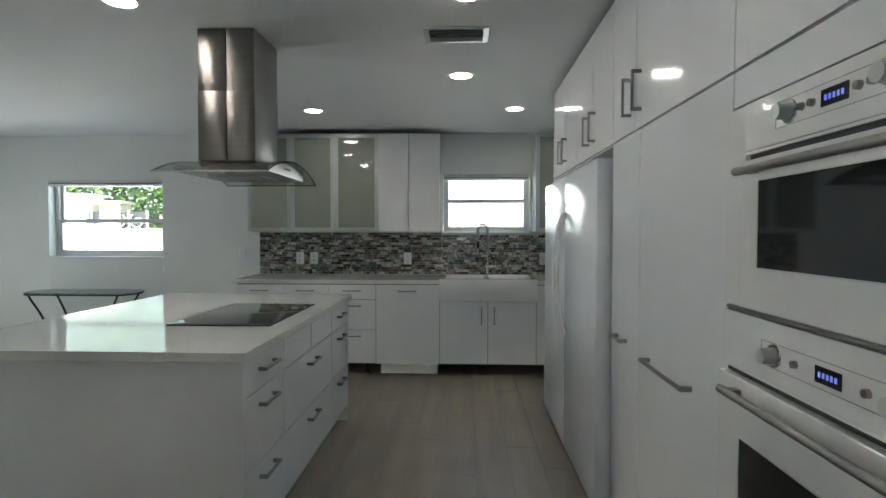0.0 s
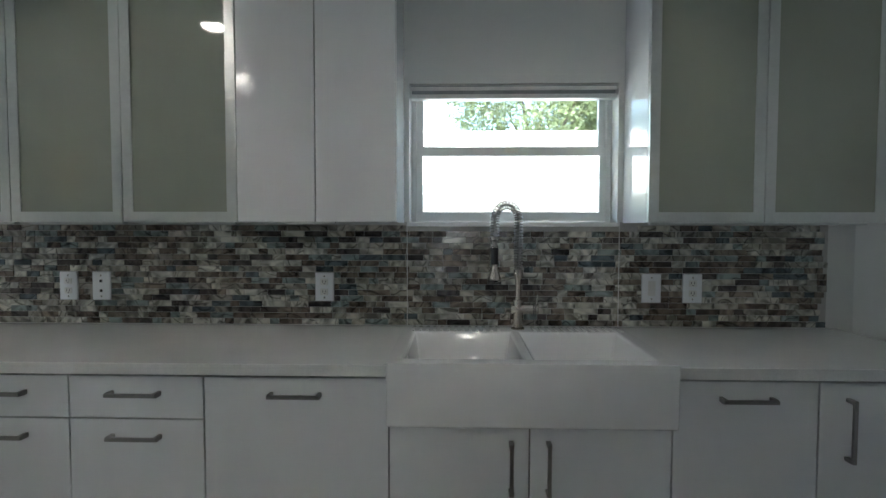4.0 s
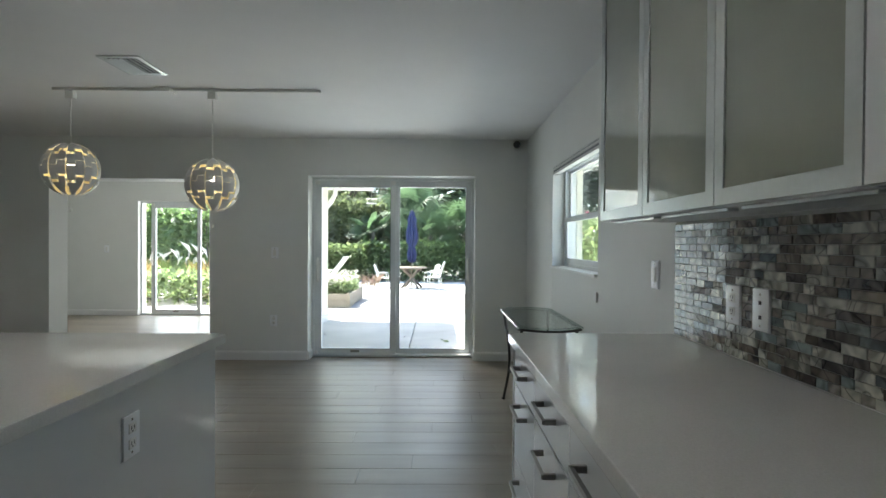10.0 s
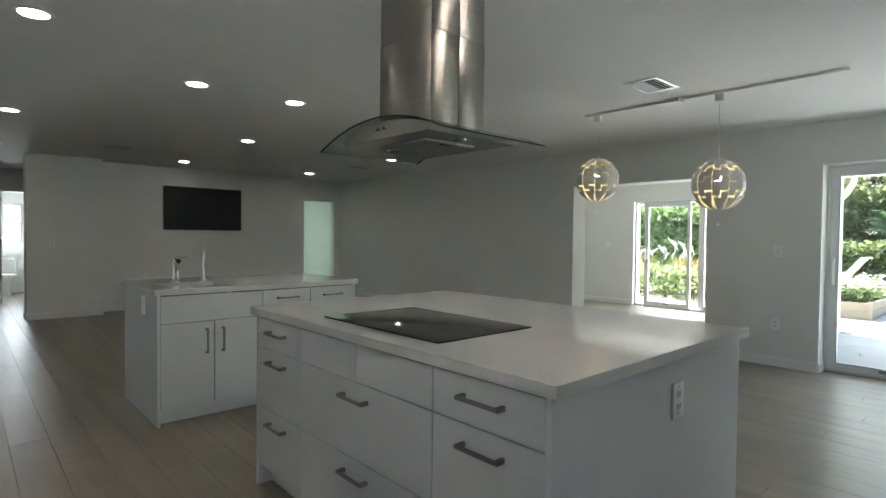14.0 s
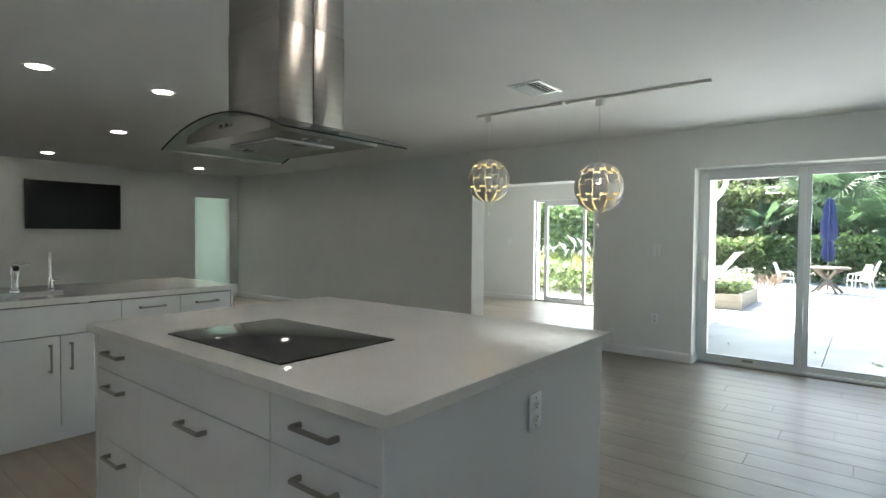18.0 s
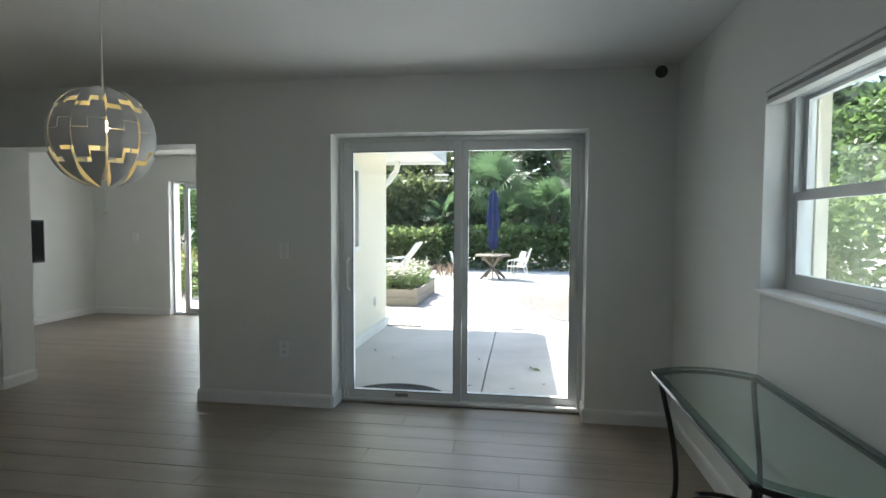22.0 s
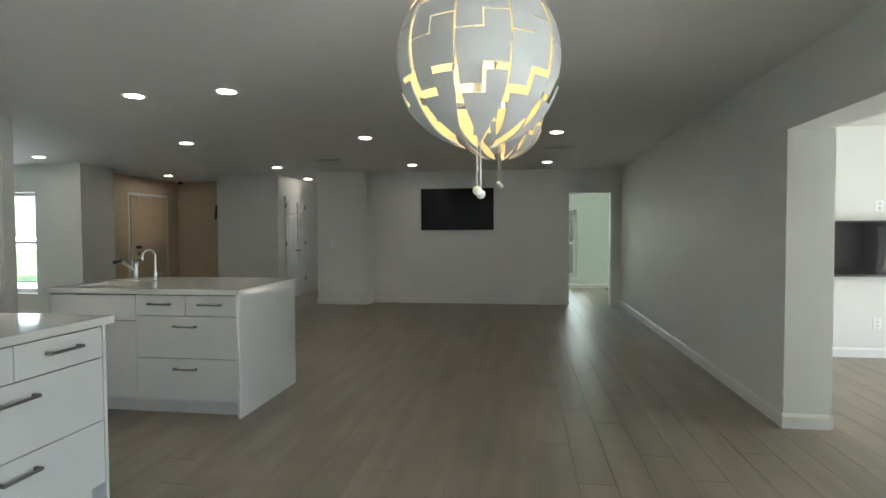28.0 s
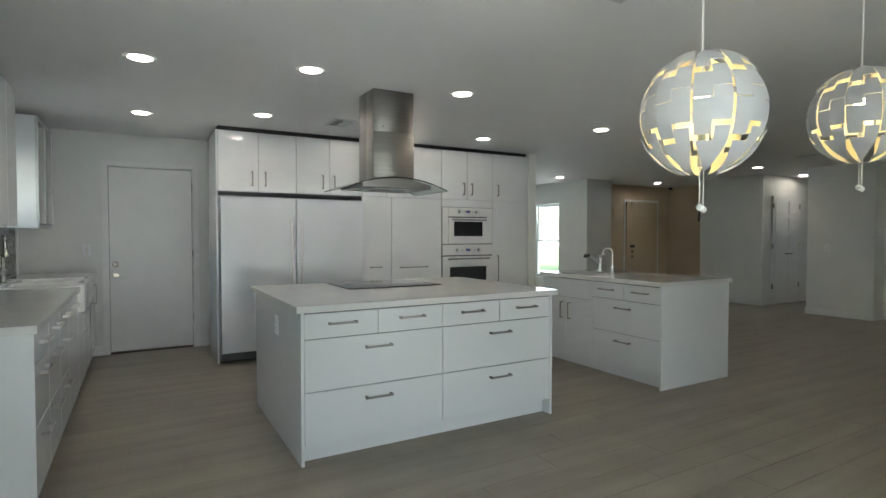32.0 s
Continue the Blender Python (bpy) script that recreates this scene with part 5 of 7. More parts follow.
part("base", lathe(bmesh.new(), (TPX, TPY, 0.915), [(0.024, 0), (0.024, 0.006), (0.017, 0.012), (0.017, 0.08)]), chrome, bk)
goose = [(TPX, TPY, 0.99), (TPX, TPY, 1.125)] + [(TPX + 0.015 * (1 - math.cos(math.pi * k / 12)), TPY + 0.055 * (1 - math.cos(math.pi * k / 12)), 1.125 + 0.05 * math.sin(math.pi * k / 12)) for k in range(1, 13)] + [(TPX + 0.03, TPY + 0.11, 1.095)]
part("neck", tube(bmesh.new(), goose, 0.008, 12), chrome, bk)
part("lever", tube(bmesh.new(), [(TPX, TPY, 0.975), (TPX - 0.06, TPY, 0.99)], 0.006), chrome, bk)
bsn = thing("bar_sink", ((bs[0] + bs[1]) / 2, 1.83, 0.72), "stainless undermount bar sink", "sink")
bm = bmesh.new()
up = [bm.verts.new(p) for p in ((bs[0], bs[2], 0.876), (bs[1], bs[2], 0.876), (bs[1], bs[3], 0.876), (bs[0], bs[3], 0.876))]
lo = [bm.verts.new(p) for p in ((bs[0] + 0.02, bs[2] + 0.02, 0.72), (bs[1] - 0.02, bs[2] + 0.02, 0.72), (bs[1] - 0.02, bs[3] - 0.02, 0.72), (bs[0] + 0.02, bs[3] - 0.02, 0.72))]
for k in range(4):
    bm.faces.new((up[k], up[(k + 1) % 4], lo[(k + 1) % 4], lo[k]))
bm.faces.new(lo)
part("basin", bm, steel, bsn, smooth=False)

# ---- pendant lamps, console table ----


def patch(bm, centre, radius, bands, thick, inner_index=1):
    """One plate of a globe: bands of (latitude0, latitude1, longitude0, longitude1) in degrees, with depth; the inside takes the second material."""
    c = Vector(centre)

    def at(r, la, lo):
        la, lo = radians(la), radians(lo)
        return c + r * Vector((math.cos(la) * math.cos(lo), math.cos(la) * math.sin(lo), math.sin(la)))

    for la0, la1, lo0, lo1, *top in bands:
        t0, t1 = top if top else (lo0, lo1)
        nu, nv = max(2, int((lo1 - lo0) / 4)), max(2, int((la1 - la0) / 4))
        for r, idx in ((radius, 0), (radius - thick, inner_index)):
            grid = [[bm.verts.new(at(r, la0 + (la1 - la0) * i / nv, (lo0 + (t0 - lo0) * i / nv) + ((lo1 - lo0) + ((t1 - t0) - (lo1 - lo0)) * i / nv) * j / nu)) for j in range(nu + 1)] for i in range(nv + 1)]
            for i in range(nv):
                for j in range(nu):
                    f = (grid[i][j], grid[i][j + 1], grid[i + 1][j + 1], grid[i + 1][j])
                    bm.faces.new(f if idx == 0 else f[::-1]).material_index = idx
            if idx == 0:
                outer = grid
        for ring_o, ring_i in (([g[0] for g in outer], [g[0] for g in grid]), ([g[-1] for g in outer], [g[-1] for g in grid]), (outer[0], grid[0]), (outer[-1], grid[-1])):
            for k in range(len(ring_o) - 1):
                bm.faces.new((ring_o[k], ring_o[k + 1], ring_i[k + 1], ring_i[k])).material_index = 0
    bmesh.ops.remove_doubles(bm, verts=bm.verts, dist=1e-5)
    return bm


def pendant(lx, ly, lz, turn, R=0.188):
    lamp = thing("pendant_lamp", (lx, ly, lz - R), "white globe pendant lamp of slotted plates with a golden inside, lit", "pendant lamp", "pendant lamps on the track")
    part("cord", cyl(bmesh.new(), (lx, ly, lz + 0.05), (lx, ly, CEIL - 0.07), 0.0035), white_plastic, lamp)
    part("adapter", bm_box(lx - 0.022, lx + 0.022, ly - 0.03, ly + 0.03, CEIL - 0.075, CEIL - 0.022, 0.004), white_plastic, lamp)
    part("stem", cyl(bmesh.new(), (lx, ly, lz - 0.17), (lx, ly, lz + 0.06), 0.012, seg=12), lamp_white, lamp)
    bm = bmesh.new()
    bmesh.ops.create_uvsphere(bm, u_segments=16, v_segments=10, radius=0.024, matrix=Matrix.Translation((lx, ly, lz + 0.045)))
    part("bulb", bm, bulb_glow, lamp, "glowing bulb")
    n, step = 10, 36.0
    for i in range(n):
        lo = turn + i * step
        s = 1 if i % 2 == 0 else -1
        crown = [(33, 43, lo + 1.8, lo + 17), (43, 58, lo + 1.8, lo + 34.2), (58, 75, lo + 4, lo + 32, lo + 12, lo + 24)]
        upper = [(29, 38.5, lo + 18.6, lo + 34.9), (15.5, 29, lo + 1.0, lo + 35.0), (4, 15.5, lo + 1.0, lo + 17.6)]
        middle = [(3.1, 14.6, lo + 18.4, lo + 35.0), (-17, 3.1, lo + 1.0, lo + 35.0), (-30, -17, lo + 1.2, lo + 17.4)]
        lower = [(-33, -19.5, lo + 19.5, lo + 34), (-46, -33, lo + 5, lo + 31, lo + 2.5, lo + 34), (-58, -46, lo + 9, lo + 27, lo + 5, lo + 31), (-68, -58, lo + 12.5, lo + 23.5, lo + 9, lo + 27), (-75, -68, lo + 16, lo + 20, lo + 12.5, lo + 23.5)]
        for nm, bands, rr, dz in (("crown_plate", crown, R * 1.02, 0.006), ("upper_plate", upper, R * 1.006, 0.0), ("middle_plate", middle, R * 1.0, 0.0), ("lower_plate", lower, R * 1.03, -0.007)):
            bm = patch(bmesh.new(), (lx, ly, lz + dz), rr + 0.002 * s, bands, 0.003)
            me = bpy.data.meshes.new(nm)
            bmesh.ops.translate(bm, verts=bm.verts, vec=-ORIGIN[lamp])
            bm.to_mesh(me)
            bm.free()
            me.materials.append(lamp_white)
            me.materials.append(lamp_gold)
            me.shade_smooth()
            me.set_sharp_from_angle(angle=radians(40))
            o = new(nm, me)
            o.parent = lamp
    for dx, dz in ((0.003, -0.105), (-0.005, -0.113)):
        part("pull_cord", cyl(bmesh.new(), (lx + dx, ly + dx, lz - 0.17), (lx + dx, ly + dx, lz - R + dz), 0.0016, seg=6), white_plastic, lamp)
        bm = bmesh.new()
        bmesh.ops.create_uvsphere(bm, u_segments=12, v_segments=8, radius=0.011, matrix=Matrix.Translation((lx + dx, ly + dx, lz - R + dz - 0.008)))
        part("pull_ball", bm, white_plastic, lamp)


pendant(-2.715, 4.343, 1.707, 8)
pendant(-2.72, 3.288, 1.817, 25)
track = thing("ceiling_track", (-2.71, 4.15, CEIL), "white ceiling track carrying two pendant lamps", "lamp track")
part("rail", bm_box(-2.728, -2.692, 3.165, 3.93, CEIL - 0.02, CEIL - 0.0005, 0.002), white_plastic, track)
part("rail", bm_box(-2.728, -2.692, 4.06, 5.15, CEIL - 0.02, CEIL - 0.0005, 0.002), white_plastic, track)
part("feed_box", bm_box(-2.765, -2.655, 3.94, 4.05, CEIL - 0.03, CEIL - 0.0005, 0.004), white_plastic, track)

TX0, TX1, TY0, TY1, TZ = -3.16, -2.16, 6.555, 6.985, 0.735
ct = thing("console_table", (-2.66, 6.77, 0), "glass-topped console table on black wrought-iron legs", "console table")


def table_outline(g=0.0, n=12):
    """Straight front and back, ends bowed outward, all set in by g."""
    pts = []
    for end, sign in ((TX0, -1), (TX1, 1)):
        side = []
        for i in range(n + 1):
            s = i / n
            side.append((end + sign * (0.095 * math.sin(math.pi * s) ** 0.8 - g), TY0 + g + (TY1 - TY0 - 2 * g) * s))
        pts += side[::-1] if sign < 0 else side
    return pts


def sheet(outline, hole, z0, z1):
    """A flat slab between an outline and, where given, an inner outline of as many points."""
    bm = bmesh.new()
    loops = [[bm.verts.new((x, y, z)) for x, y in line] for line in (outline, hole or []) for z in (z0, z1) if line]
    n = len(outline)
    for lo, hi in zip(loops[::2], loops[1::2]):
        for k in range(n):
            bm.faces.new((lo[k], lo[(k + 1) % n], hi[(k + 1) % n], hi[k]))
    if hole:
        for a, b in ((loops[0], loops[2]), (loops[1], loops[3])):
            for k in range(n):
                bm.faces.new((a[k], a[(k + 1) % n], b[(k + 1) % n], b[k]))
    else:
        bm.faces.new(loops[0])
        bm.faces.new(loops[1])
    return bm


top = part("glass_top", sheet(table_outline(), None, TZ, TZ + 0.009), table_glass, ct, "greenish clear glass top", smooth=False)
part("bevelled_edge", sheet(table_outline(), table_outline(0.032), TZ + 0.0094, TZ + 0.0102), glass("bevel_glass", (0.66, 0.76, 0.73), 0.12), top, "pale bevelled border of the glass", smooth=False)
rim = [(x, y, TZ - 0.0095) for x, y in table_outline(0.012)]
part("rim", tube(bmesh.new(), rim + [rim[0]], 0.0085, 8), wrought_iron, ct)
for sx, sy, in_y in ((TX0, TY0, 1), (TX1, TY0, 1), (TX0, TY1, -1), (TX1, TY1, -1)):
    inward = 1 if sx < -2.66 else -1
    pts = []
    for k in range(19):
        s = k / 18
        x = sx + inward * (0.03 + 0.135 * math.sin(math.pi * min(1.0, s * 1.02)) ** 1.3 + 0.045 * s)
        y = sy + in_y * (0.03 + 0.03 * math.sin(math.pi * s))
        pts.append((x, y, TZ - 0.012 - (TZ - 0.02) * s))
    pts.append((pts[-1][0] - inward * 0.02, pts[-1][1], 0.011))
    part("leg", tube(bmesh.new(), pts, 0.0105, 8), wrought_iron, ct)
    part("foot", lathe(bmesh.new(), (pts[-1][0], pts[-1][1], 0.0), [(0.013, 0), (0.016, 0.004), (0.013, 0.012), (0.0, 0.014)], 12), wrought_iron, ct)


def spiral(cx, sign):
    """One half of the S-scroll between the legs: a curl that opens into a ring."""
    pts = []
    for k in range(45):
        a = 0.6 + k * (2 * math.pi * 1.55 - 0.6) / 44
        r = 0.055 + 0.085 * min(1.0, k / 26)
        pts.append((cx + sign * r * math.cos(a), 6.77 + sign * r * 1.12 * math.sin(a), 0.265))
    return pts


west, east = spiral(-2.93, 1), spiral(-2.39, -1)
part("scroll", tube(bmesh.new(), west + east[::-1], 0.0085, 8), wrought_iron, ct, "S-shaped iron scroll between the legs")
for cx in (-2.93, -2.39):
    for y in (6.62, 6.92):
        part("stay", tube(bmesh.new(), [(cx, y, 0.265), (cx + (-0.075 if cx < -2.66 else 0.075), y + (-0.01 if y < 6.77 else 0.01), 0.27)], 0.007, 6), wrought_iron, ct)

# ---- televisions ----
part("bezel", wall(bmesh.new(), "y", YS + 0.0755, YS + 0.079, -2.314, -0.989, 1.342, 2.098, [(-2.299, -1.004, 1.358, 2.083)]), black_plastic, tv, smooth=False)
part("mount", bm_box(-1.9, -1.46, YS, YS + 0.03, 1.55, 1.95), black_plastic, tv, smooth=False)
tv2 = thing("television", (-6.45, -0.4, 0.85), "black flat television on an arm against the side room wall", "television")
part("screen", bm_box(-7.0, -5.85, -0.31, -0.26, 0.84, 1.40, 0.004), screen_black, tv2)
part("bezel", wall(bmesh.new(), "y", -0.26, -0.253, -7.0, -5.85, 0.84, 1.40, [(-6.985, -5.865, 0.86, 1.385)]), black_plastic, tv2, smooth=False)
part("mount", bm_box(-6.6, -6.25, -0.4, -0.31, 1.0, 1.2), black_plastic, tv2, smooth=False)
for x in (-6.4, -6.75):
    wall_plate("wall_plate", "jack", "y", -0.4, 1, x, 1.55, "small white cable plate over the television", "wall plate")
for p in ((-5.9, 1.0), (-7.3, 0.7), (-5.9, 2.8), (-7.3, 2.8)):
    d = thing("downlight", (*p, 2.37), "round recessed ceiling downlight of the side room, lit", "ceiling light", "recessed ceiling lights")
    part("trim", lathe(bmesh.new(), (*p, 2.37), [(0.092, -0.001), (0.088, -0.006), (0.07, -0.007), (0.068, -0.003)]), white_plastic, d)
    part("lens", lathe(bmesh.new(), (*p, 2.37), [(0.067, -0.0045), (0.0, -0.0045)]), downlight_glow, d)
toilet = thing("toilet", (0.95, -7.95, 0), "white toilet at the end of the hall", "toilet")
part("bowl", lathe(bmesh.new(), (0.95, -7.8, 0), [(0.12, 0), (0.1, 0.12), (0.13, 0.28), (0.19, 0.37), (0.19, 0.4), (0.0, 0.4)]), white_enamel, toilet)
part("seat", lathe(bmesh.new(), (0.95, -7.8, 0.401), [(0.2, 0), (0.2, 0.02), (0.17, 0.03), (0.0, 0.03)]), white_plastic, toilet)
part("tank", bm_box(0.75, 1.15, -8.24, -8.04, 0.36, 0.78, 0.02), white_enamel, toilet)
part("tank_lid", bm_box(0.74, 1.16, -8.245, -8.03, 0.781, 0.81, 0.01), white_enamel, toilet)
part("flush_lever", tube(bmesh.new(), [(0.8, -8.04, 0.7), (0.8, -8.015, 0.7), (0.86, -8.01, 0.69)], 0.008), chrome, toilet)

# ceiling fan of the back room
cf = thing("ceiling_fan", (-3.95, -5.6, CEIL), "dark ceiling fan with four blades at rest", "ceiling fan")
fan_brown = mat("dark_fan_wood", (0.05, 0.035, 0.028), 0.45, noise_scale=14, amount=0.2, stretch=(1, 6, 6))
part("canopy", lathe(bmesh.new(), (-3.95, -5.6, CEIL - 0.05), [(0.03, 0), (0.06, 0.02), (0.065, 0.0495)]), wrought_iron, cf)
part("rod", cyl(bmesh.new(), (-3.95, -5.6, 2.24), (-3.95, -5.6, CEIL - 0.04), 0.012), wrought_iron, cf)
part("motor", lathe(bmesh.new(), (-3.95, -5.6, 2.13), [(0.05, 0), (0.1, 0.02), (0.105, 0.07), (0.06, 0.11), (0.02, 0.12)]), wrought_iron, cf)
for k in range(4):
    bm = bm_box(0.14, 0.62, -0.06, 0.06, -0.004, 0.004, 0.002)
    bmesh.ops.transform(bm, matrix=pose(-3.95, -5.6, 2.17, 8, 0, 20 + 90 * k), verts=bm.verts)
    part("blade", bm, fan_brown, cf)
    bm = bm_box(0.08, 0.2, -0.015, 0.015, -0.01, -0.004, 0.001)
    bmesh.ops.transform(bm, matrix=pose(-3.95, -5.6, 2.17, 8, 0, 20 + 90 * k), verts=bm.verts)
    part("blade_iron", bm, wrought_iron, cf)

# ---- outdoors ----
# same gravel twice: this copy has the stronger light put into its colour
gravel_lit = mat("lit_gravel", (0.36, 0.335, 0.32), 0.9, noise_scale=16, amount=0.5, bump=0.8, bump_scale=60, stain=0.15, stain_scale=0.7)
gravel_mat = mat("gravel", (0.205, 0.175, 0.165), 0.9, noise_scale=16, amount=0.75, bump=0.8, bump_scale=60, stain=0.15, stain_scale=0.7)
grass_mat = mat("lawn", (0.07, 0.12, 0.035), 0.9, noise_scale=40, amount=0.4, bump=0.7, bump_scale=80, stain=0.2, stain_scale=0.5)


def leaf_mat(name, color, amount, through):
    """Leaf: part of the light passes through it."""
    m = mat(name, color, 0.45, noise_scale=0.9, amount=amount, rand=0.3)
    n, l = m.node_tree.nodes, m.node_tree.links
    b, out = n["Principled BSDF"], n["Material Output"]
    tr, mx = n.new("ShaderNodeBsdfTranslucent"), n.new("ShaderNodeMixShader")
    tr.inputs[0].default_value = (*through, 1)
    mx.inputs[0].default_value = 0.45
    l.new(b.outputs[0], mx.inputs[1])
    l.new(tr.outputs[0], mx.inputs[2])
    l.new(mx.outputs[0], out.inputs[0])
    return m


leaf_dark = leaf_mat("leaf_dark", (0.045, 0.075, 0.04), 0.45, (0.09, 0.16, 0.06))
leaf_mid = leaf_mat("leaf_mid", (0.09, 0.14, 0.065), 0.4, (0.2, 0.31, 0.11))
leaf_light = leaf_mat("leaf_light", (0.15, 0.2, 0.09), 0.35, (0.34, 0.44, 0.18))
leaf_grey = leaf_mat("leaf_grey", (0.14, 0.17, 0.1), 0.4, (0.3, 0.36, 0.16))
palm_leaf = leaf_mat("palm_leaf", (0.08, 0.125, 0.07), 0.35, (0.15, 0.25, 0.12))
bark = mat("bark", (0.11, 0.09, 0.07), 0.9, noise_scale=14, amount=0.35, bump=0.8, bump_scale=25)
flower_pink = mat("flower_pink", (0.75, 0.12, 0.22), 0.6, noise_scale=30, amount=0.2)
flower_white = mat("flower_white", (0.8, 0.76, 0.72), 0.6, noise_scale=30, amount=0.1)
navy = mat("navy_canvas", (0.018, 0.028, 0.095), 0.8, noise_scale=60, amount=0.12, bump=0.2, bump_scale=200)
old_wood = mat("weathered_wood", (0.32, 0.28, 0.23), 0.8, noise_scale=12, amount=0.25, stretch=(1, 6, 6), bump=0.3, bump_scale=30)
chair_white = mat("white_metal_frame", (0.72, 0.72, 0.7), 0.45, noise_scale=30, amount=0.05)
sling = mat("sling_fabric", (0.68, 0.66, 0.6), 0.8, noise_scale=90, amount=0.08)
rubber = mat("black_rubber", (0.022, 0.022, 0.025), 0.75, noise_scale=40, amount=0.2)
roof_white = mat("white_roof", (0.8, 0.8, 0.78), 0.6, noise_scale=10, amount=0.04, stain=0.05)
fence_white = mat("white_wall_paint", (0.8, 0.8, 0.78), 0.7, noise_scale=10, amount=0.05)

G = -0.09
patio = setting("pavement", box(bm_box(-8.15, -4.822, 4.06, 5.66, G - 0.1, G, 0.004), -8.15, -4.822, 5.672, 7.6, G - 0.1, G, 0.004), concrete, "grey concrete patio slab with a saw-cut joint", "pavement")
setting("pavement_far", box(bm_box(-13.0, -8.16, 4.6, 6.89, G - 0.1, G - 0.003, 0.004), -30, -13.01, 2.0, 9.0, G - 0.1, G - 0.006), concrete, "pale concrete garden path", "pavement")
setting("gravel_bed", box(bm_box(-13.0, -8.27, -3.0, 4.59, G - 0.1, G - 0.004), -13.0, -8.6, 6.9, 12, G - 0.1, G - 0.004), gravel_lit, "gravel bed, coloured paler for strong light", "ground")
bm = bmesh.new()
for z in (G - 0.05, G + 0.004):
    bm.faces.new([bm.verts.new((x, y, z)) for x, y in ((-12.75, 6.1), (-11.85, 5.85), (-10.8, 6.0), (-9.87, 6.24), (-9.0, 6.56), (-8.7, 7.16), (-8.62, 12.0), (-13.2, 12.0), (-13.1, 7.0))])
setting("gravel_bed_north", bm, gravel_mat, "gravel bed, coloured paler for strong light with a curved edge beside the path", "ground")
setting("lawn", box(bm_box(-4.0, 30, 7.25, 60, G - 0.1, G - 0.01), -40, 40, -60, -8.4, G - 0.1, G - 0.01), grass_mat, "green lawn", "ground")
setting("outside_wall", wall(bmesh.new(), "y", 4.03, 4.07, -8.26, -4.822, G, 2.36, [(HW[0], HW[1], HW[2], HW[3])]), stucco, "pale yellow stucco outside wall", "wall")
setting("outside_wall_west", wall(bmesh.new(), "x", -8.26, -8.2, -0.65, 4.03, G, 2.36, [(SS[0], SS[1], 0.0, SS[3])]), stucco, "pale yellow stucco outside wall", "wall")
setting("wall_footing", bm_box(-8.3, -4.822, 4.07, 4.10, G, 0.02, 0.004), white_stucco, "white painted footing strip", "trim")
eave = setting("roof_side_wing", box(bm_box(-9.15, -4.83, -1.2, 4.78, 2.36, 2.40), -9.15, -4.83, -1.2, 4.78, 2.403, 2.6), white_stucco, "white painted eave and low roof of the side wing", "roof")
part("fascia", bm_box(-9.19, -4.83, 4.782, 4.81, 2.31, 2.62, 0.004), trim_paint, eave, smooth=False)
part("fascia", bm_box(-9.19, -9.153, -1.2, 4.78, 2.31, 2.62, 0.004), trim_paint, eave, smooth=False)
part("downspout", tube(bmesh.new(), [(-9.05, 4.06, 2.36), (-8.95, 4.06, 2.2), (-8.6, 4.04, 2.02), (-8.34, 4.0, 1.9), (-8.32, 3.98, 1.8), (-8.32, 3.98, 0.0)], 0.045, 10), trim_paint, eave)
main_roof = setting("roof_main", bm_box(-5.98, 7.2, -9.0, 7.85, 2.64, 2.78), white_stucco, "white low roof of the house with an overhang", "roof")
part("fascia", bm_box(-5.98, 7.2, 7.872, 7.9, 2.2, 2.44, 0.004), trim_paint, main_roof, smooth=False)
for k in range(24):
    part("roof_tile", bm_box(-3.4 + k * 0.36, -3.06 + k * 0.36, 7.87, 7.95, 2.44, 2.47, 0.008), roof_white, main_roof, smooth=False)
setting("eave_north", box(bmesh.new(), -4.82, 7.2, 7.264, 7.872, 2.40, 2.44), white_stucco, "white painted eave over the north windows", "roof")
setting("outside_wall_north", wall(bmesh.new(), "y", YN + 0.203, YN + 0.252, -4.82, 3.25, G, 2.44, [(KW[0] + 0.01, KW[1] - 0.01, KW[2] + 0.005, KW[3] - 0.005), (SW[0] + 0.01, SW[1] - 0.01, SW[2] + 0.005, SW[3] - 0.005)]), stucco, "pale yellow stucco outside wall", "wall")
single("garden_pillar", box(bm_box(-6.45, -6.0, 12.4, 12.8, G, 1.96, 0.02), -6.5, -5.95, 12.35, 12.85, 1.962, 2.03, 0.01), mat("beige_render", (0.6, 0.5, 0.36), 0.85, noise_scale=20, amount=0.08, bump=0.3), "square beige garden pillar behind the low wall", "pillar", (-6.22, 12.6, G), smooth=False)
single("outlet_box", bm_box(-7.68, -7.60, 4.07, 4.10, 0.28, 0.40, 0.004), white_plastic, "white outdoor outlet cover on the stucco wall", "outlet", (-7.64, 4.08, 0.28))


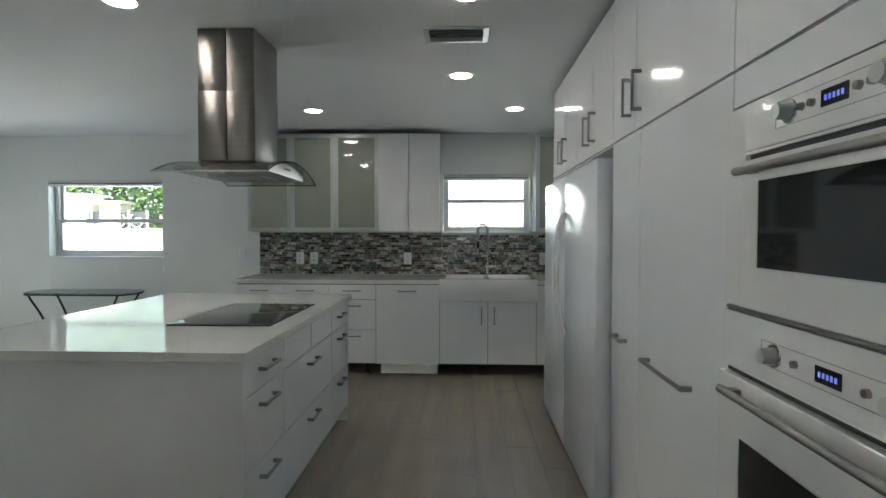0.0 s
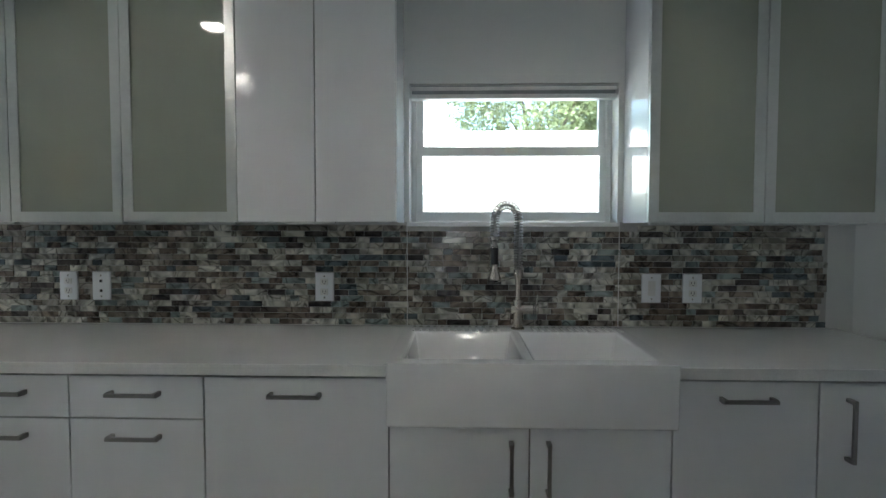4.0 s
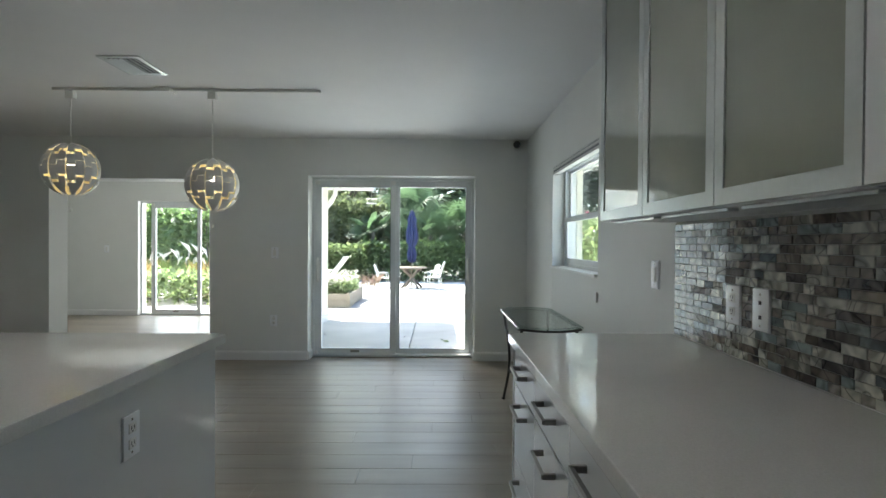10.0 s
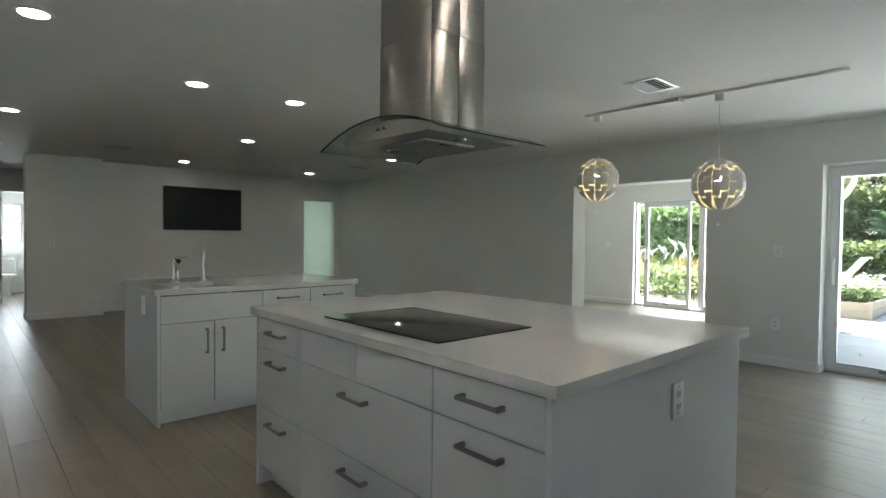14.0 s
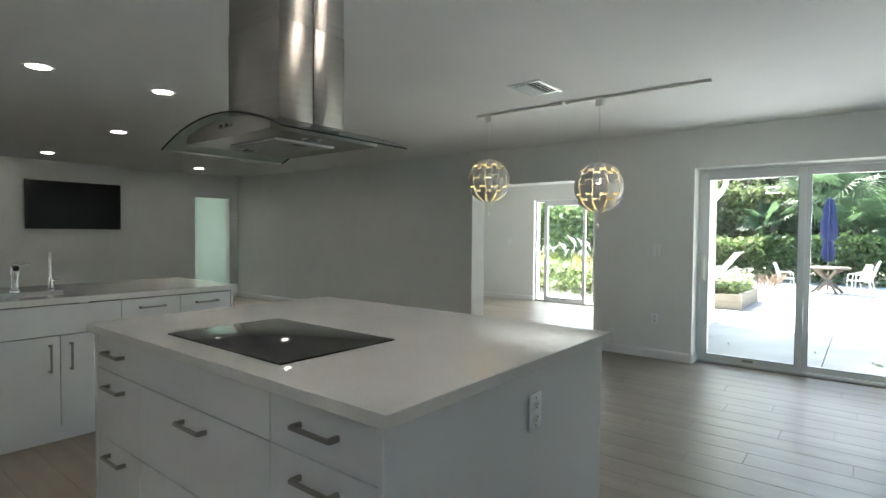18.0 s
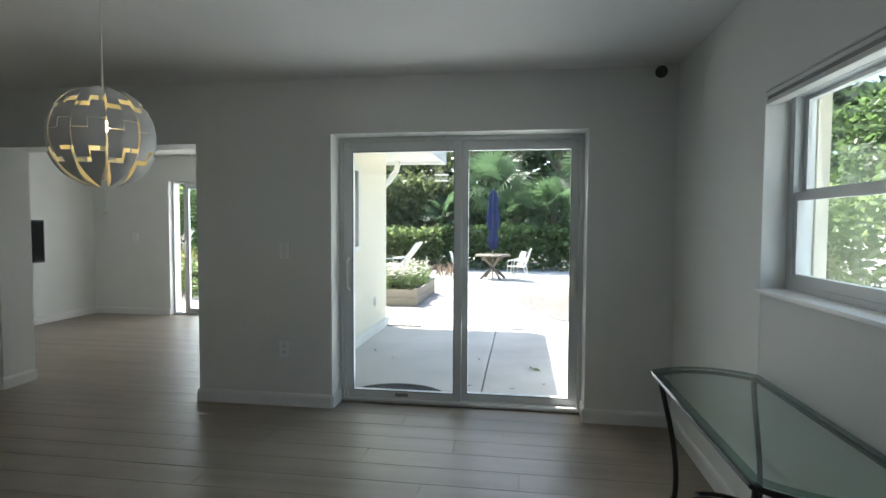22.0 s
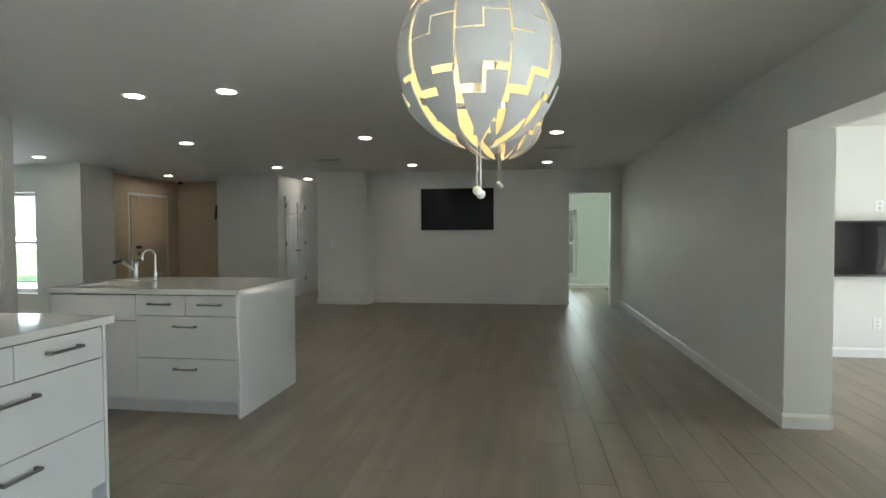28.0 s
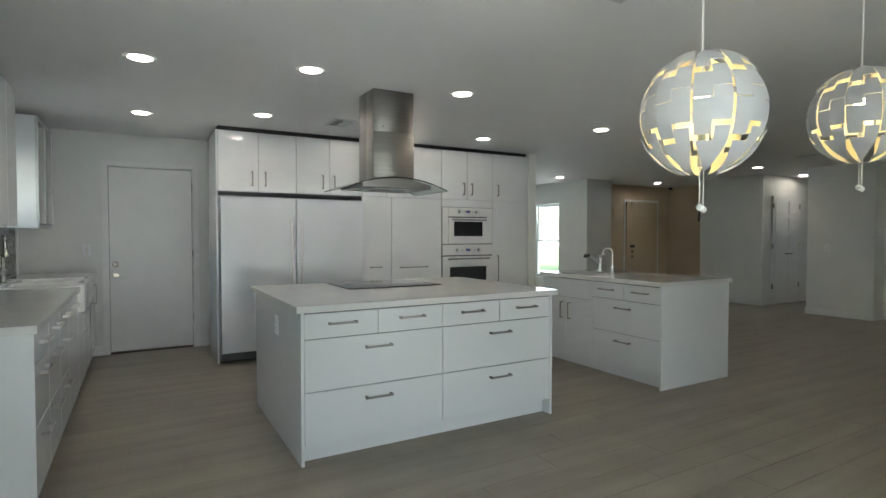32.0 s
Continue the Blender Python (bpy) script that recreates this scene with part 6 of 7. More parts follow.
def rug():
    """Half-round rubber mat of cut-out scrolls."""
    m = thing("door_mat", (-5.0, 4.96, G), "black half-round rubber door mat with cut-out scrolls", "door mat")
    n = 36
    cx, cy, z = -5.06, 4.96, G

    def arc(r0, r1, name):
        bm = bmesh.new()
        rows = []
        for k in range(n + 1):
            a = math.pi / 2 + math.pi * k / n
            rows.append([bm.verts.new((cx + r * math.cos(a) * 0.9, cy + r * math.sin(a), z + h)) for r, h in ((r0, 0), (r1, 0), (r1, 0.01), (r0, 0.01))])
        for a, b in zip(rows, rows[1:]):
            for k in range(4):
                bm.faces.new((a[k], a[(k + 1) % 4], b[(k + 1) % 4], b[k]))
        part(name, bm, rubber, m, smooth=False)

    arc(0.41, 0.46, "border")
    arc(0.0, 0.40, "backing")
    arc(0.20, 0.225, "band")
    for k in range(12):
        a = math.pi / 2 + math.pi * (k + 0.5) / 12
        c = Vector((cx + 0.31 * math.cos(a) * 0.9, cy + 0.31 * math.sin(a), z + 0.006))
        pts = [c + Vector((0.06 * math.cos(b) * (1 - b / 12), 0.06 * math.sin(b) * (1 - b / 12), 0)) for b in [j * 0.45 for j in range(20)]]
        part("scroll", tube(bmesh.new(), pts, 0.008, 6), rubber, m)
        q = Vector((cx + 0.2 * math.cos(a) * 0.9, cy + 0.2 * math.sin(a), z + 0.005))
        p = Vector((cx + 0.05 * math.cos(a), cy + 0.05 * math.sin(a), z + 0.005))
        part("spoke", tube(bmesh.new(), [p, q], 0.007, 6), rubber, m)
    part("edge", bm_box(cx - 0.04, cx, cy - 0.45, cy + 0.45, z, z + 0.01), rubber, m, smooth=False)


rug()
rng = random.Random(4)


def leaves(bm, centre, radii, count, size, rng, hollow=0.55, long=1.6, droop=0.0):
    """Small pointed leaves scattered through an uneven ball."""
    c = Vector(centre)
    lumps = [(Vector((rng.uniform(-1, 1), rng.uniform(-1, 1), rng.uniform(-0.8, 1))).normalized() * rng.uniform(0.45, 0.9), rng.uniform(0.25, 0.5)) for _ in range(16)]
    for _ in range(count):
        if rng.random() < 0.8:
            l, r = rng.choice(lumps)
            d = Vector((rng.gauss(0, 1), rng.gauss(0, 1), rng.gauss(0, 1))).normalized()
            p = l + d * r * rng.uniform(0.6, 1.0)
        else:
            p = Vector((rng.gauss(0, 1), rng.gauss(0, 1), rng.gauss(0, 1))).normalized() * rng.uniform(hollow, 0.95)
        p = c + Vector((p.x * radii[0], p.y * radii[1], p.z * radii[2]))
        s = size * rng.uniform(0.6, 1.4)
        a = Vector((rng.uniform(-1, 1), rng.uniform(-1, 1), rng.uniform(-0.8, 0.6) - droop)).normalized()
        b = a.orthogonal().normalized()
        b = Matrix.Rotation(rng.uniform(0, 6.28), 3, a) @ b
        vs = [bm.verts.new(p), bm.verts.new(p + a * s * long * 0.5 + b * s * 0.35), bm.verts.new(p + a * s * long), bm.verts.new(p + a * s * long * 0.5 - b * s * 0.35)]
        bm.faces.new(vs)
    return bm


def plain_mesh(name, bm, material, parent):
    """A light mesh for foliage, left unsmoothed."""
    base = ORIGIN[parent]
    bmesh.ops.translate(bm, verts=bm.verts, vec=-base)
    me = bpy.data.meshes.new(name)
    bm.to_mesh(me)
    bm.free()
    me.materials.append(material)
    o = new(name, me)
    o.parent = parent
    return o


def tree(x, y, height, spread, material, seed, label="broad leafy garden tree", count=5200, size=0.11):
    r = random.Random(seed)
    t = thing("tree", (x, y, G), label, "tree", "garden trees")
    bm = bmesh.new()
    trunk_top = height * 0.45
    lean = (r.uniform(-0.5, 0.5), r.uniform(-0.5, 0.5))
    tube(bm, [(x, y, G), (x + lean[0] * 0.3, y + lean[1] * 0.3, trunk_top * 0.5), (x + lean[0], y + lean[1], trunk_top)], 0.03 * height, 8, 0.018 * height)
    part("trunk", bm, bark, t)
    for k in range(6):
        a = k * 1.05 + r.uniform(-0.3, 0.3)
        tip = Vector((x + math.cos(a) * spread * 0.65, y + math.sin(a) * spread * 0.65, height * r.uniform(0.6, 0.85)))
        base = Vector((x + lean[0], y + lean[1], trunk_top * r.uniform(0.8, 1.0)))
        part("limb", tube(bmesh.new(), [base, base.lerp(tip, 0.5) + Vector((0, 0, 0.15 * height * r.uniform(-0.3, 0.6))), tip], 0.014 * height, 6, 0.004 * height), bark, t)
    plain_mesh("crown", leaves(bmesh.new(), (x + lean[0], y + lean[1], height * 0.7), (spread, spread, height * 0.33), count, size, r), material, t)
    return t


def hedge(x0, x1, y0, y1, h, material, seed, label, density=420, size=0.075, flowers=None):
    """A clipped hedge of small leaves with an uneven top, on stems."""
    r = random.Random(seed)
    t = thing("hedge", ((x0 + x1) / 2, (y0 + y1) / 2, G), label, "hedge")
    bm = bmesh.new()
    area = (x1 - x0 + y1 - y0) * 2 * h + (x1 - x0) * (y1 - y0)
    for _ in range(int(area * density)):
        x, y = r.uniform(x0, x1), r.uniform(y0, y1)
        z = G + h * (r.random() ** 0.7)
        top = h * (0.9 + 0.13 * noise.noise(Vector((x * 1.3, y * 1.3, seed))))
        z = min(z, G + top + r.uniform(-0.1, 0.08))
        p = Vector((x, y, z)) + Vector((r.gauss(0, 0.08), r.gauss(0, 0.08), 0))
        s = size * r.uniform(0.6, 1.4)
        a = Vector((r.uniform(-1, 1), r.uniform(-1, 1), r.uniform(-0.6, 0.8))).normalized()
        b = Matrix.Rotation(r.uniform(0, 6.28), 3, a) @ a.orthogonal().normalized()
        bm.faces.new([bm.verts.new(q) for q in (p, p + a * s * 0.8 + b * s * 0.4, p + a * s * 1.6, p + a * s * 0.8 - b * s * 0.4)])
    plain_mesh("foliage", bm, material, t)
    bm = bmesh.new()
    for k in range(int((x1 - x0 + y1 - y0) / 0.5)):
        x, y = r.uniform(x0, x1), r.uniform(y0, y1)
        tube(bm, [(x, y, G), (x + r.uniform(-0.2, 0.2), y + r.uniform(-0.2, 0.2), G + h * 0.8)], 0.02, 5, 0.008)
    plain_mesh("stems", bm, bark, t)
    if flowers:
        fb = bmesh.new()
        for _ in range(flowers[1]):
            c = Vector((r.uniform(x0, x1), r.uniform(y0, y1), G + h * r.uniform(0.35, 1.0)))
            for k in range(5):
                a = Vector((r.uniform(-1, 1), r.uniform(-1, 1), r.uniform(-0.2, 1))).normalized() * 0.05
                b = a.orthogonal().normalized() * 0.025
                fb.faces.new([fb.verts.new(q) for q in (c, c + a * 0.6 + b, c + a, c + a * 0.6 - b)])
        plain_mesh("flowers", fb, flowers[0], t)
    return t


def fan_palm(x, y, z, reach, fans, seed, label="fan palm with radiating green leaf blades"):
    r = random.Random(seed)
    t = thing("palm", (x, y, G), label, "palm", "garden palms")
    part("trunk", tube(bmesh.new(), [(x, y, G), (x + 0.05, y, z * 0.5), (x, y + 0.05, z)], 0.11, 8, 0.08), bark, t)
    bm = bmesh.new()
    stems = bmesh.new()
    for i in range(fans):
        az, el = i * 2.4 + r.uniform(-0.3, 0.3), r.uniform(-0.25, 1.4)
        d = Vector((math.cos(az) * math.cos(el), math.sin(az) * math.cos(el), math.sin(el)))
        hub = Vector((x, y, z)) + d * reach * 0.5
        tube(stems, [(x, y, z), hub], 0.012, 5, 0.008)
        side = Matrix.Rotation(r.uniform(-1.3, 1.3), 3, d) @ d.cross(Vector((0, 0, 1))).normalized()
        upv = side.cross(d)
        for k in range(22):
            a = -1.9 + 3.8 * k / 21
            w = (d * math.cos(a) + side * math.sin(a)).normalized()
            l = reach * 0.6 * (0.75 + 0.25 * math.cos(a)) * r.uniform(0.9, 1.1)
            m = hub + w * l * 0.55
            tip = hub + w * l - Vector((0, 0, l * 0.22))
            n = w.cross(upv).normalized() * 0.026
            bm.faces.new([bm.verts.new(q) for q in (hub, m + n, tip, m - n)])
    plain_mesh("leaf_stalks", stems, palm_leaf, t)
    plain_mesh("crown", bm, palm_leaf, t)
    return t


hedge(-18.7, -17.9, -4.0, 3.4, 1.42, leaf_light, 3, "clipped green hedge behind the patio", 330, 0.085)
hedge(-18.8, -17.8, 3.4, 14.0, 1.5, leaf_mid, 4, "loose bright green hedge behind the garden table", 300, 0.1)
hedge(-20.6, -19.2, -4.0, 4.2, 3.3, leaf_grey, 5, "tall grey-green shrubs behind the hedge", 170, 0.12)
hedge(-22.5, -21.0, -8.0, 18.0, 3.0, leaf_dark, 6, "tall dark green shrubs at the back of the garden", 110, 0.16)
for k, (x, y, h, s, m) in enumerate(((-24, -2.0, 8.5, 3.4, leaf_mid), (-25, 3.2, 10, 4.2, leaf_dark), (-24.5, 8.0, 9.0, 3.4, leaf_dark), (-23, 1.2, 6.5, 2.4, leaf_grey), (-29, 5.5, 12, 4.6, leaf_dark))):
    tree(x, y, h, s, m, 20 + k, count=4600)
fan_palm(-19.4, 7.05, 1.75, 1.45, 34, 2)
fan_palm(-19.2, 5.7, 1.6, 1.15, 18, 8)
fan_palm(-19.0, 5.05, 2.5, 1.6, 26, 3)
fan_palm(-20.2, 8.6, 2.8, 1.8, 22, 4)
hedge(-33, -30, -25, 35, 9.0, leaf_dark, 41, "far wall of dark garden trees", 26, 0.42)
fan_palm(-19.0, 3.55, 1.7, 1.0, 14, 7)
for k, (a, b, h) in enumerate(((-12.1, 7.7, 2.2), (-11.75, 8.15, 1.95), (-12.6, 8.1, 2.5))):
    tree(a, b, h, 0.62, leaf_mid, 77 + k, "small garden tree with light green leaves", 1500, 0.07)
hedge(-11.7, -10.7, 7.45, 8.1, 0.5, leaf_light, 9, "low flowering garden shrub", 300, 0.06, (flower_pink, 14))
# planting outside the side room
hedge(-11.4, -10.3, -2.2, 3.0, 0.75, leaf_light, 12, "low yellow-green flowering bed outside the sliding door", 260, 0.075, (flower_white, 50))
hedge(-16.2, -15.0, -6.5, 1.5, 2.6, leaf_mid, 13, "tall green shrubs beyond the flower bed", 190, 0.12)


def grass_tuft(x, y, seed, blade_mat, plume_mat, label):
    r = random.Random(seed)
    t = thing("ornamental_grass", (x, y, G), label, "ornamental grass", "grasses in the garden bed")
    for nm, m, n, w in (("blades", blade_mat, 260, 0.008), ("plumes", plume_mat, 9, 0.016)):
        bm = bmesh.new()
        for k in range(n):
            a, l = r.uniform(0, 6.28), r.uniform(0.6, 1.1) if nm == "blades" else r.uniform(1.1, 1.5)
            p = Vector((x + r.uniform(-0.2, 0.2), y + r.uniform(-0.2, 0.2), G))
            d = Vector((math.cos(a) * 0.32, math.sin(a) * 0.32, 1)) * l
            s = Vector((-math.sin(a), math.cos(a), 0)) * w
            low = 0.0 if nm == "blades" else 0.72
            q = p + d * low
            bm.faces.new([bm.verts.new(v) for v in (q - s * 0.6, q + s * 0.6, p + d * (low + 1) / 2 + s, p + d + Vector((d.x * 0.35, d.y * 0.35, -0.1)), p + d * (low + 1) / 2 - s)])
        plain_mesh(nm, bm, m, t)


dry_blade = leaf_mat("straw_blade", (0.4, 0.33, 0.16), 0.3, (0.5, 0.42, 0.2))
for k in range(6):
    grass_tuft(-11.9 + 0.25 * (k % 2), -2.0 + 0.85 * k, 200 + k, dry_blade if k % 2 else leaf_light, flower_white, "tall grass with pale plumes in the garden bed")

# planter bed
pl = thing("planter_box", (-10.95, 3.7, G), "weathered wooden raised planter box full of flowers", "planter")
for a, b, c, d in ((-11.95, -10.04, 3.2, 3.24), (-11.95, -10.04, 4.13, 4.17), (-11.95, -11.91, 3.24, 4.13), (-10.08, -10.04, 3.24, 4.13)):
    for z in (G, G + 0.145):
        part("board", bm_box(a, b, c, d, z, z + 0.14, 0.004), old_wood, pl, smooth=False)
for x, y in ((-11.95, 3.2), (-10.08, 3.2), (-11.95, 4.13), (-10.08, 4.13)):
    part("corner_post", bm_box(x - 0.012, x + 0.052, y - 0.012, y + 0.052, G, G + 0.31, 0.004), old_wood, pl, smooth=False)
part("soil", bm_box(-11.9, -10.09, 3.25, 4.12, G, G + 0.22), mat("soil", (0.07, 0.05, 0.035), 0.95, noise_scale=20, amount=0.3), pl, smooth=False)
plants = thing("flower_bed", (-10.78, 3.85, G + 0.22), "low green flowering plants growing in the planter", "flowers")
r5 = random.Random(6)
bm, fb = bmesh.new(), bmesh.new()
for k in range(26):
    c = (r5.uniform(-11.8, -10.2), r5.uniform(3.35, 4.05), G + 0.33 + r5.uniform(0, 0.15))
    leaves(bm, c, (0.17, 0.15, 0.16), 130, 0.05, r5)
    for j in range(15):
        p = Vector(c) + Vector((r5.uniform(-0.16, 0.16), r5.uniform(-0.14, 0.14), r5.uniform(0.08, 0.27)))
        for q in range(5):
            a = Vector((math.cos(q * 1.26), math.sin(q * 1.26), 0.4)) * 0.03
            b = a.orthogonal().normalized() * 0.014
            fb.faces.new([fb.verts.new(v) for v in (p, p + a * 0.6 + b, p + a, p + a * 0.6 - b)])
plain_mesh("foliage", bm, leaf_light, plants)
plain_mesh("blossoms", fb, flower_white, plants)
grass = thing("ornamental_grass", (-15.1, 3.75, G), "tuft of reddish ornamental grass", "ornamental grass")
bm = bmesh.new()
for k in range(46):
    a, l = r5.uniform(0, 6.28), r5.uniform(0.3, 0.62)
    p = Vector((-15.1 + r5.uniform(-0.25, 0.25), 3.75 + r5.uniform(-0.42, 0.42), G))
    d = Vector((math.cos(a) * 0.35, math.sin(a) * 0.35, 1)) * l
    s = Vector((-math.sin(a), math.cos(a), 0)) * 0.003
    bm.faces.new([bm.verts.new(v) for v in (p - s, p + s, p + d * 0.6 + s, p + d + Vector((d.x * 0.4, d.y * 0.4, -0.1)), p + d * 0.6 - s)])
plain_mesh("blades", bm, mat("dry_grass", (0.36, 0.25, 0.18), 0.8, noise_scale=20, amount=0.3), grass)

# dining set with a closed parasol
dx, dy = -15.2, 5.24
table_wood = mat("grey_table_wood", (0.17, 0.14, 0.115), 0.8, noise_scale=12, amount=0.25, stretch=(1, 6, 6), bump=0.3, bump_scale=30)
dt = thing("garden_table", (dx, dy, G), "round wooden garden table on a crossed base", "table")
part("tabletop", lathe(bmesh.new(), (dx, dy, G + 0.6), [(0.46, 0), (0.48, 0.01), (0.48, 0.035), (0.46, 0.045)], 32), table_wood, dt)
for a in (0.6, 0.6 + math.pi / 2):
    for s in (-1, 1):
        part("brace", tube(bmesh.new(), [(dx + s * 0.38 * math.cos(a), dy + s * 0.38 * math.sin(a), G), (dx - s * 0.34 * math.cos(a), dy - s * 0.34 * math.sin(a), G + 0.6)], 0.045, 4), table_wood, dt, smooth=False)
um = thing("parasol", (dx, dy, G), "closed navy-blue canvas parasol standing in the table", "parasol")
part("pole", cyl(bmesh.new(), (dx, dy, G), (dx, dy, G + 2.42), 0.02), old_wood, um)
bm = bmesh.new()
prof = [(0.04, 0.78), (0.1, 0.84), (0.12, 1.05), (0.08, 1.27), (0.14, 1.42), (0.145, 1.7), (0.105, 1.95), (0.1, 2.02), (0.115, 2.1), (0.045, 2.36), (0.01, 2.4)]
rings = []
for rr, z in prof:
    rings.append([bm.verts.new((dx + rr * (1 + 0.28 * math.cos(8 * t)) * math.cos(t), dy + rr * (1 + 0.28 * math.cos(8 * t)) * math.sin(t), G + z)) for t in [2 * math.pi * k / 32 for k in range(32)]])
for a, b in zip(rings, rings[1:]):
    for k in range(32):
        bm.faces.new((a[k], a[(k + 1) % 32], b[(k + 1) % 32], b[k]))
part("canopy", bm, navy, um)
part("tie", lathe(bmesh.new(), (dx, dy, G + 1.27), [(0.1, 0), (0.1, 0.05)]), navy, um)


def garden_chair(x, y, turn):
    """White metal armchair with a sling seat and back."""
    c = thing("garden_chair", (0, 0, 0), "white metal garden armchair at the table", "chair", "chairs round the garden table")
    for s in (-0.25, 0.25):
        part("leg", tube(bmesh.new(), [(0.22, s, 0), (0.2, s, 0.40), (0.18, s, 0.62)], 0.013, 8), chair_white, c)
        part("leg", tube(bmesh.new(), [(-0.28, s, 0), (-0.2, s, 0.4)], 0.013, 8), chair_white, c)
        part("arm", tube(bmesh.new(), [(0.2, s, 0.6), (0.1, s, 0.64), (-0.15, s, 0.63), (-0.26, s, 0.6)], 0.014, 8), chair_white, c)
        part("back_post", tube(bmesh.new(), [(-0.18, s * 0.9, 0.4), (-0.27, s * 0.9, 0.7), (-0.36, s * 0.75, 0.95)], 0.013, 8), chair_white, c)
    part("back_rail", tube(bmesh.new(), [(-0.36, -0.19, 0.95), (-0.375, 0, 0.985), (-0.36, 0.19, 0.95)], 0.013, 8), chair_white, c)
    for k in range(9):
        s = -0.2 + 0.05 * k
        part("back_slat", tube(bmesh.new(), [(-0.185, s, 0.42), (-0.27, s, 0.7), (-0.365, s * 0.8, 0.96)], 0.008, 6), chair_white, c)
    bm = bm_box(-0.2, 0.22, -0.24, 0.24, 0.40, 0.425, 0.006)
    part("seat", bm, sling, c)
    c.matrix_basis = pose(x, y, G, 0, 0, turn) @ Matrix.Scale(0.85, 4)
    return c


ch = garden_chair(dx + 0.25, dy + 0.7, 262)
for a, b, t in ((-0.1, -0.9, 85), (-0.48, 0.6, 300)):
    copy_thing(ch, pose(dx + a, dy + b, G, 0, 0, t) @ Matrix.Scale(0.85, 4))
lo = thing("sun_lounger", (0, 0, 0), "white sling sun lounger with a raised backrest", "sun lounger")
for s in (-0.3, 0.3):
    part("rail", tube(bmesh.new(), [(-0.6, s, 0.3), (0.75, s, 0.3)], 0.016, 8), chair_white, lo)
    part("back_rail", tube(bmesh.new(), [(0.75, s, 0.3), (1.25, s, 0.95)], 0.016, 8), chair_white, lo)
    part("arm", tube(bmesh.new(), [(0.35, s * 1.1, 0.3), (0.35, s * 1.1, 0.5), (0.85, s * 1.1, 0.52)], 0.014, 8), chair_white, lo)
    for x in (-0.45, 0.7):
        part("leg", tube(bmesh.new(), [(x, s, 0.3), (x - 0.05, s, 0.0)], 0.015, 8), chair_white, lo)
part("seat", bm_box(-0.6, 0.75, -0.29, 0.29, 0.3, 0.315, 0.004), sling, lo)
bm = bm_box(0.0, 0.82, -0.29, 0.29, -0.008, 0.008, 0.004)
bmesh.ops.transform(bm, matrix=pose(0.75, 0, 0.305, 0, -52, 0), verts=bm.verts)
part("backrest", bm, sling, lo)
lo.matrix_basis = pose(-15.5, 1.95, G, 0, 0, 84)

# north side: low white wall, flowering vines, the neighbour's house
nw = setting("garden_wall", bm_box(-16, 0.2, 12.0, 12.2, G, 1.44, 0.01), fence_white, "low white garden wall", "wall")
part("raised_coping", bm_box(-6.48, -6.22, 12.0, 12.2, 1.44, 1.52, 0.015), fence_white, nw, smooth=False)
single("garden_pillar", box(bm_box(-7.3, -6.68, 12.3, 12.9, G, 2.12, 0.02), -7.36, -6.62, 12.24, 12.96, 2.12, 2.18, 0.015), stucco, "square sand-coloured stucco pillar behind the garden wall", "pillar", (-7.0, 12.6, G), smooth=False)
gate = thing("garden_gate", (-6.1, 12.42, G), "dark garden gate with white wrought scrolls", "gate")
part("panel", bm_box(-6.66, -5.4, 12.42, 12.45, G + 0.05, 1.8, 0.004), shadow_gap, gate, "dark grey gate panel", smooth=False)
for x in (-6.64, -5.82, -5.42):
    part("upright", bm_box(x, x + 0.035, 12.385, 12.42, G, 1.82, 0.004), fence_white, gate, smooth=False)
for cx, flip in ((-6.05, 1), (-5.62, -1), (-6.38, 1)):
    pts = [(cx + flip * (0.035 + 0.011 * k) * math.cos(k * 0.55), 12.4, 1.6 + (0.035 + 0.011 * k) * math.sin(k * 0.55)) for k in range(14)]
    part("scroll", tube(bmesh.new(), pts, 0.012, 6), fence_white, gate, "white wrought scroll")
setting("garden_paving", bm_box(-16, -0.5, 7.95, 12.0, G - 0.1, G + 0.004), concrete, "pale paved strip beside the house", "pavement")
# added out of view: pale slab bounces white light onto the neighbour's wall
setting("driveway", bm_box(-0.5, 16, 7.95, 18.6, G - 0.1, G + 0.004), concrete, "unseen pale paving added to bounce light onto the neighbouring house", "pavement")
hedge(-15.0, -3.6, 13.1, 14.6, 4.6, leaf_mid, 31, "tall flowering vine hedge with pink blossoms", 190, 0.12, (flower_pink, 60))
hedge(-12.0, -6.8, 8.8, 10.2, 2.0, leaf_light, 33, "bushy shrub with pink blossoms outside the window", 300, 0.09, (flower_pink, 70))
nh = thing("neighbour_house", (4, 22, G), "low white neighbouring house with a pale roof", "house")
part("wall", bm_box(-3, 16, 18.6, 24, G, 2.7), fence_white, nh, smooth=False)
bm = bmesh.new()
for q in (((-3.6, 16.9, 2.31), (16.6, 16.9, 2.31), (16.6, 22.5, 4.5), (-3.6, 22.5, 4.5)), ((-3.6, 22.5, 4.5), (16.6, 22.5, 4.5), (16.6, 27, 2.8), (-3.6, 27, 2.8)), ((-3.6, 16.9, 2.31), (-3.6, 22.5, 4.5), (-3.6, 27, 2.8))):
    bm.faces.new([bm.verts.new(v) for v in q])
part("roof", bm, roof_white, nh, smooth=False)
for y in (17.15, 17.5, 18.75):
    z = 2.7 + (y - 17.9) * 1.8 / 4.6
    part("roof_seam", bm_box(-3.6, 16.6, y, y + 0.03, z - 0.01, z + 0.035), roof_white, nh, smooth=False)
part("fascia", bm_box(-3.6, 16.6, 16.84, 16.9, 2.1, 2.32), trim_paint, nh, smooth=False)
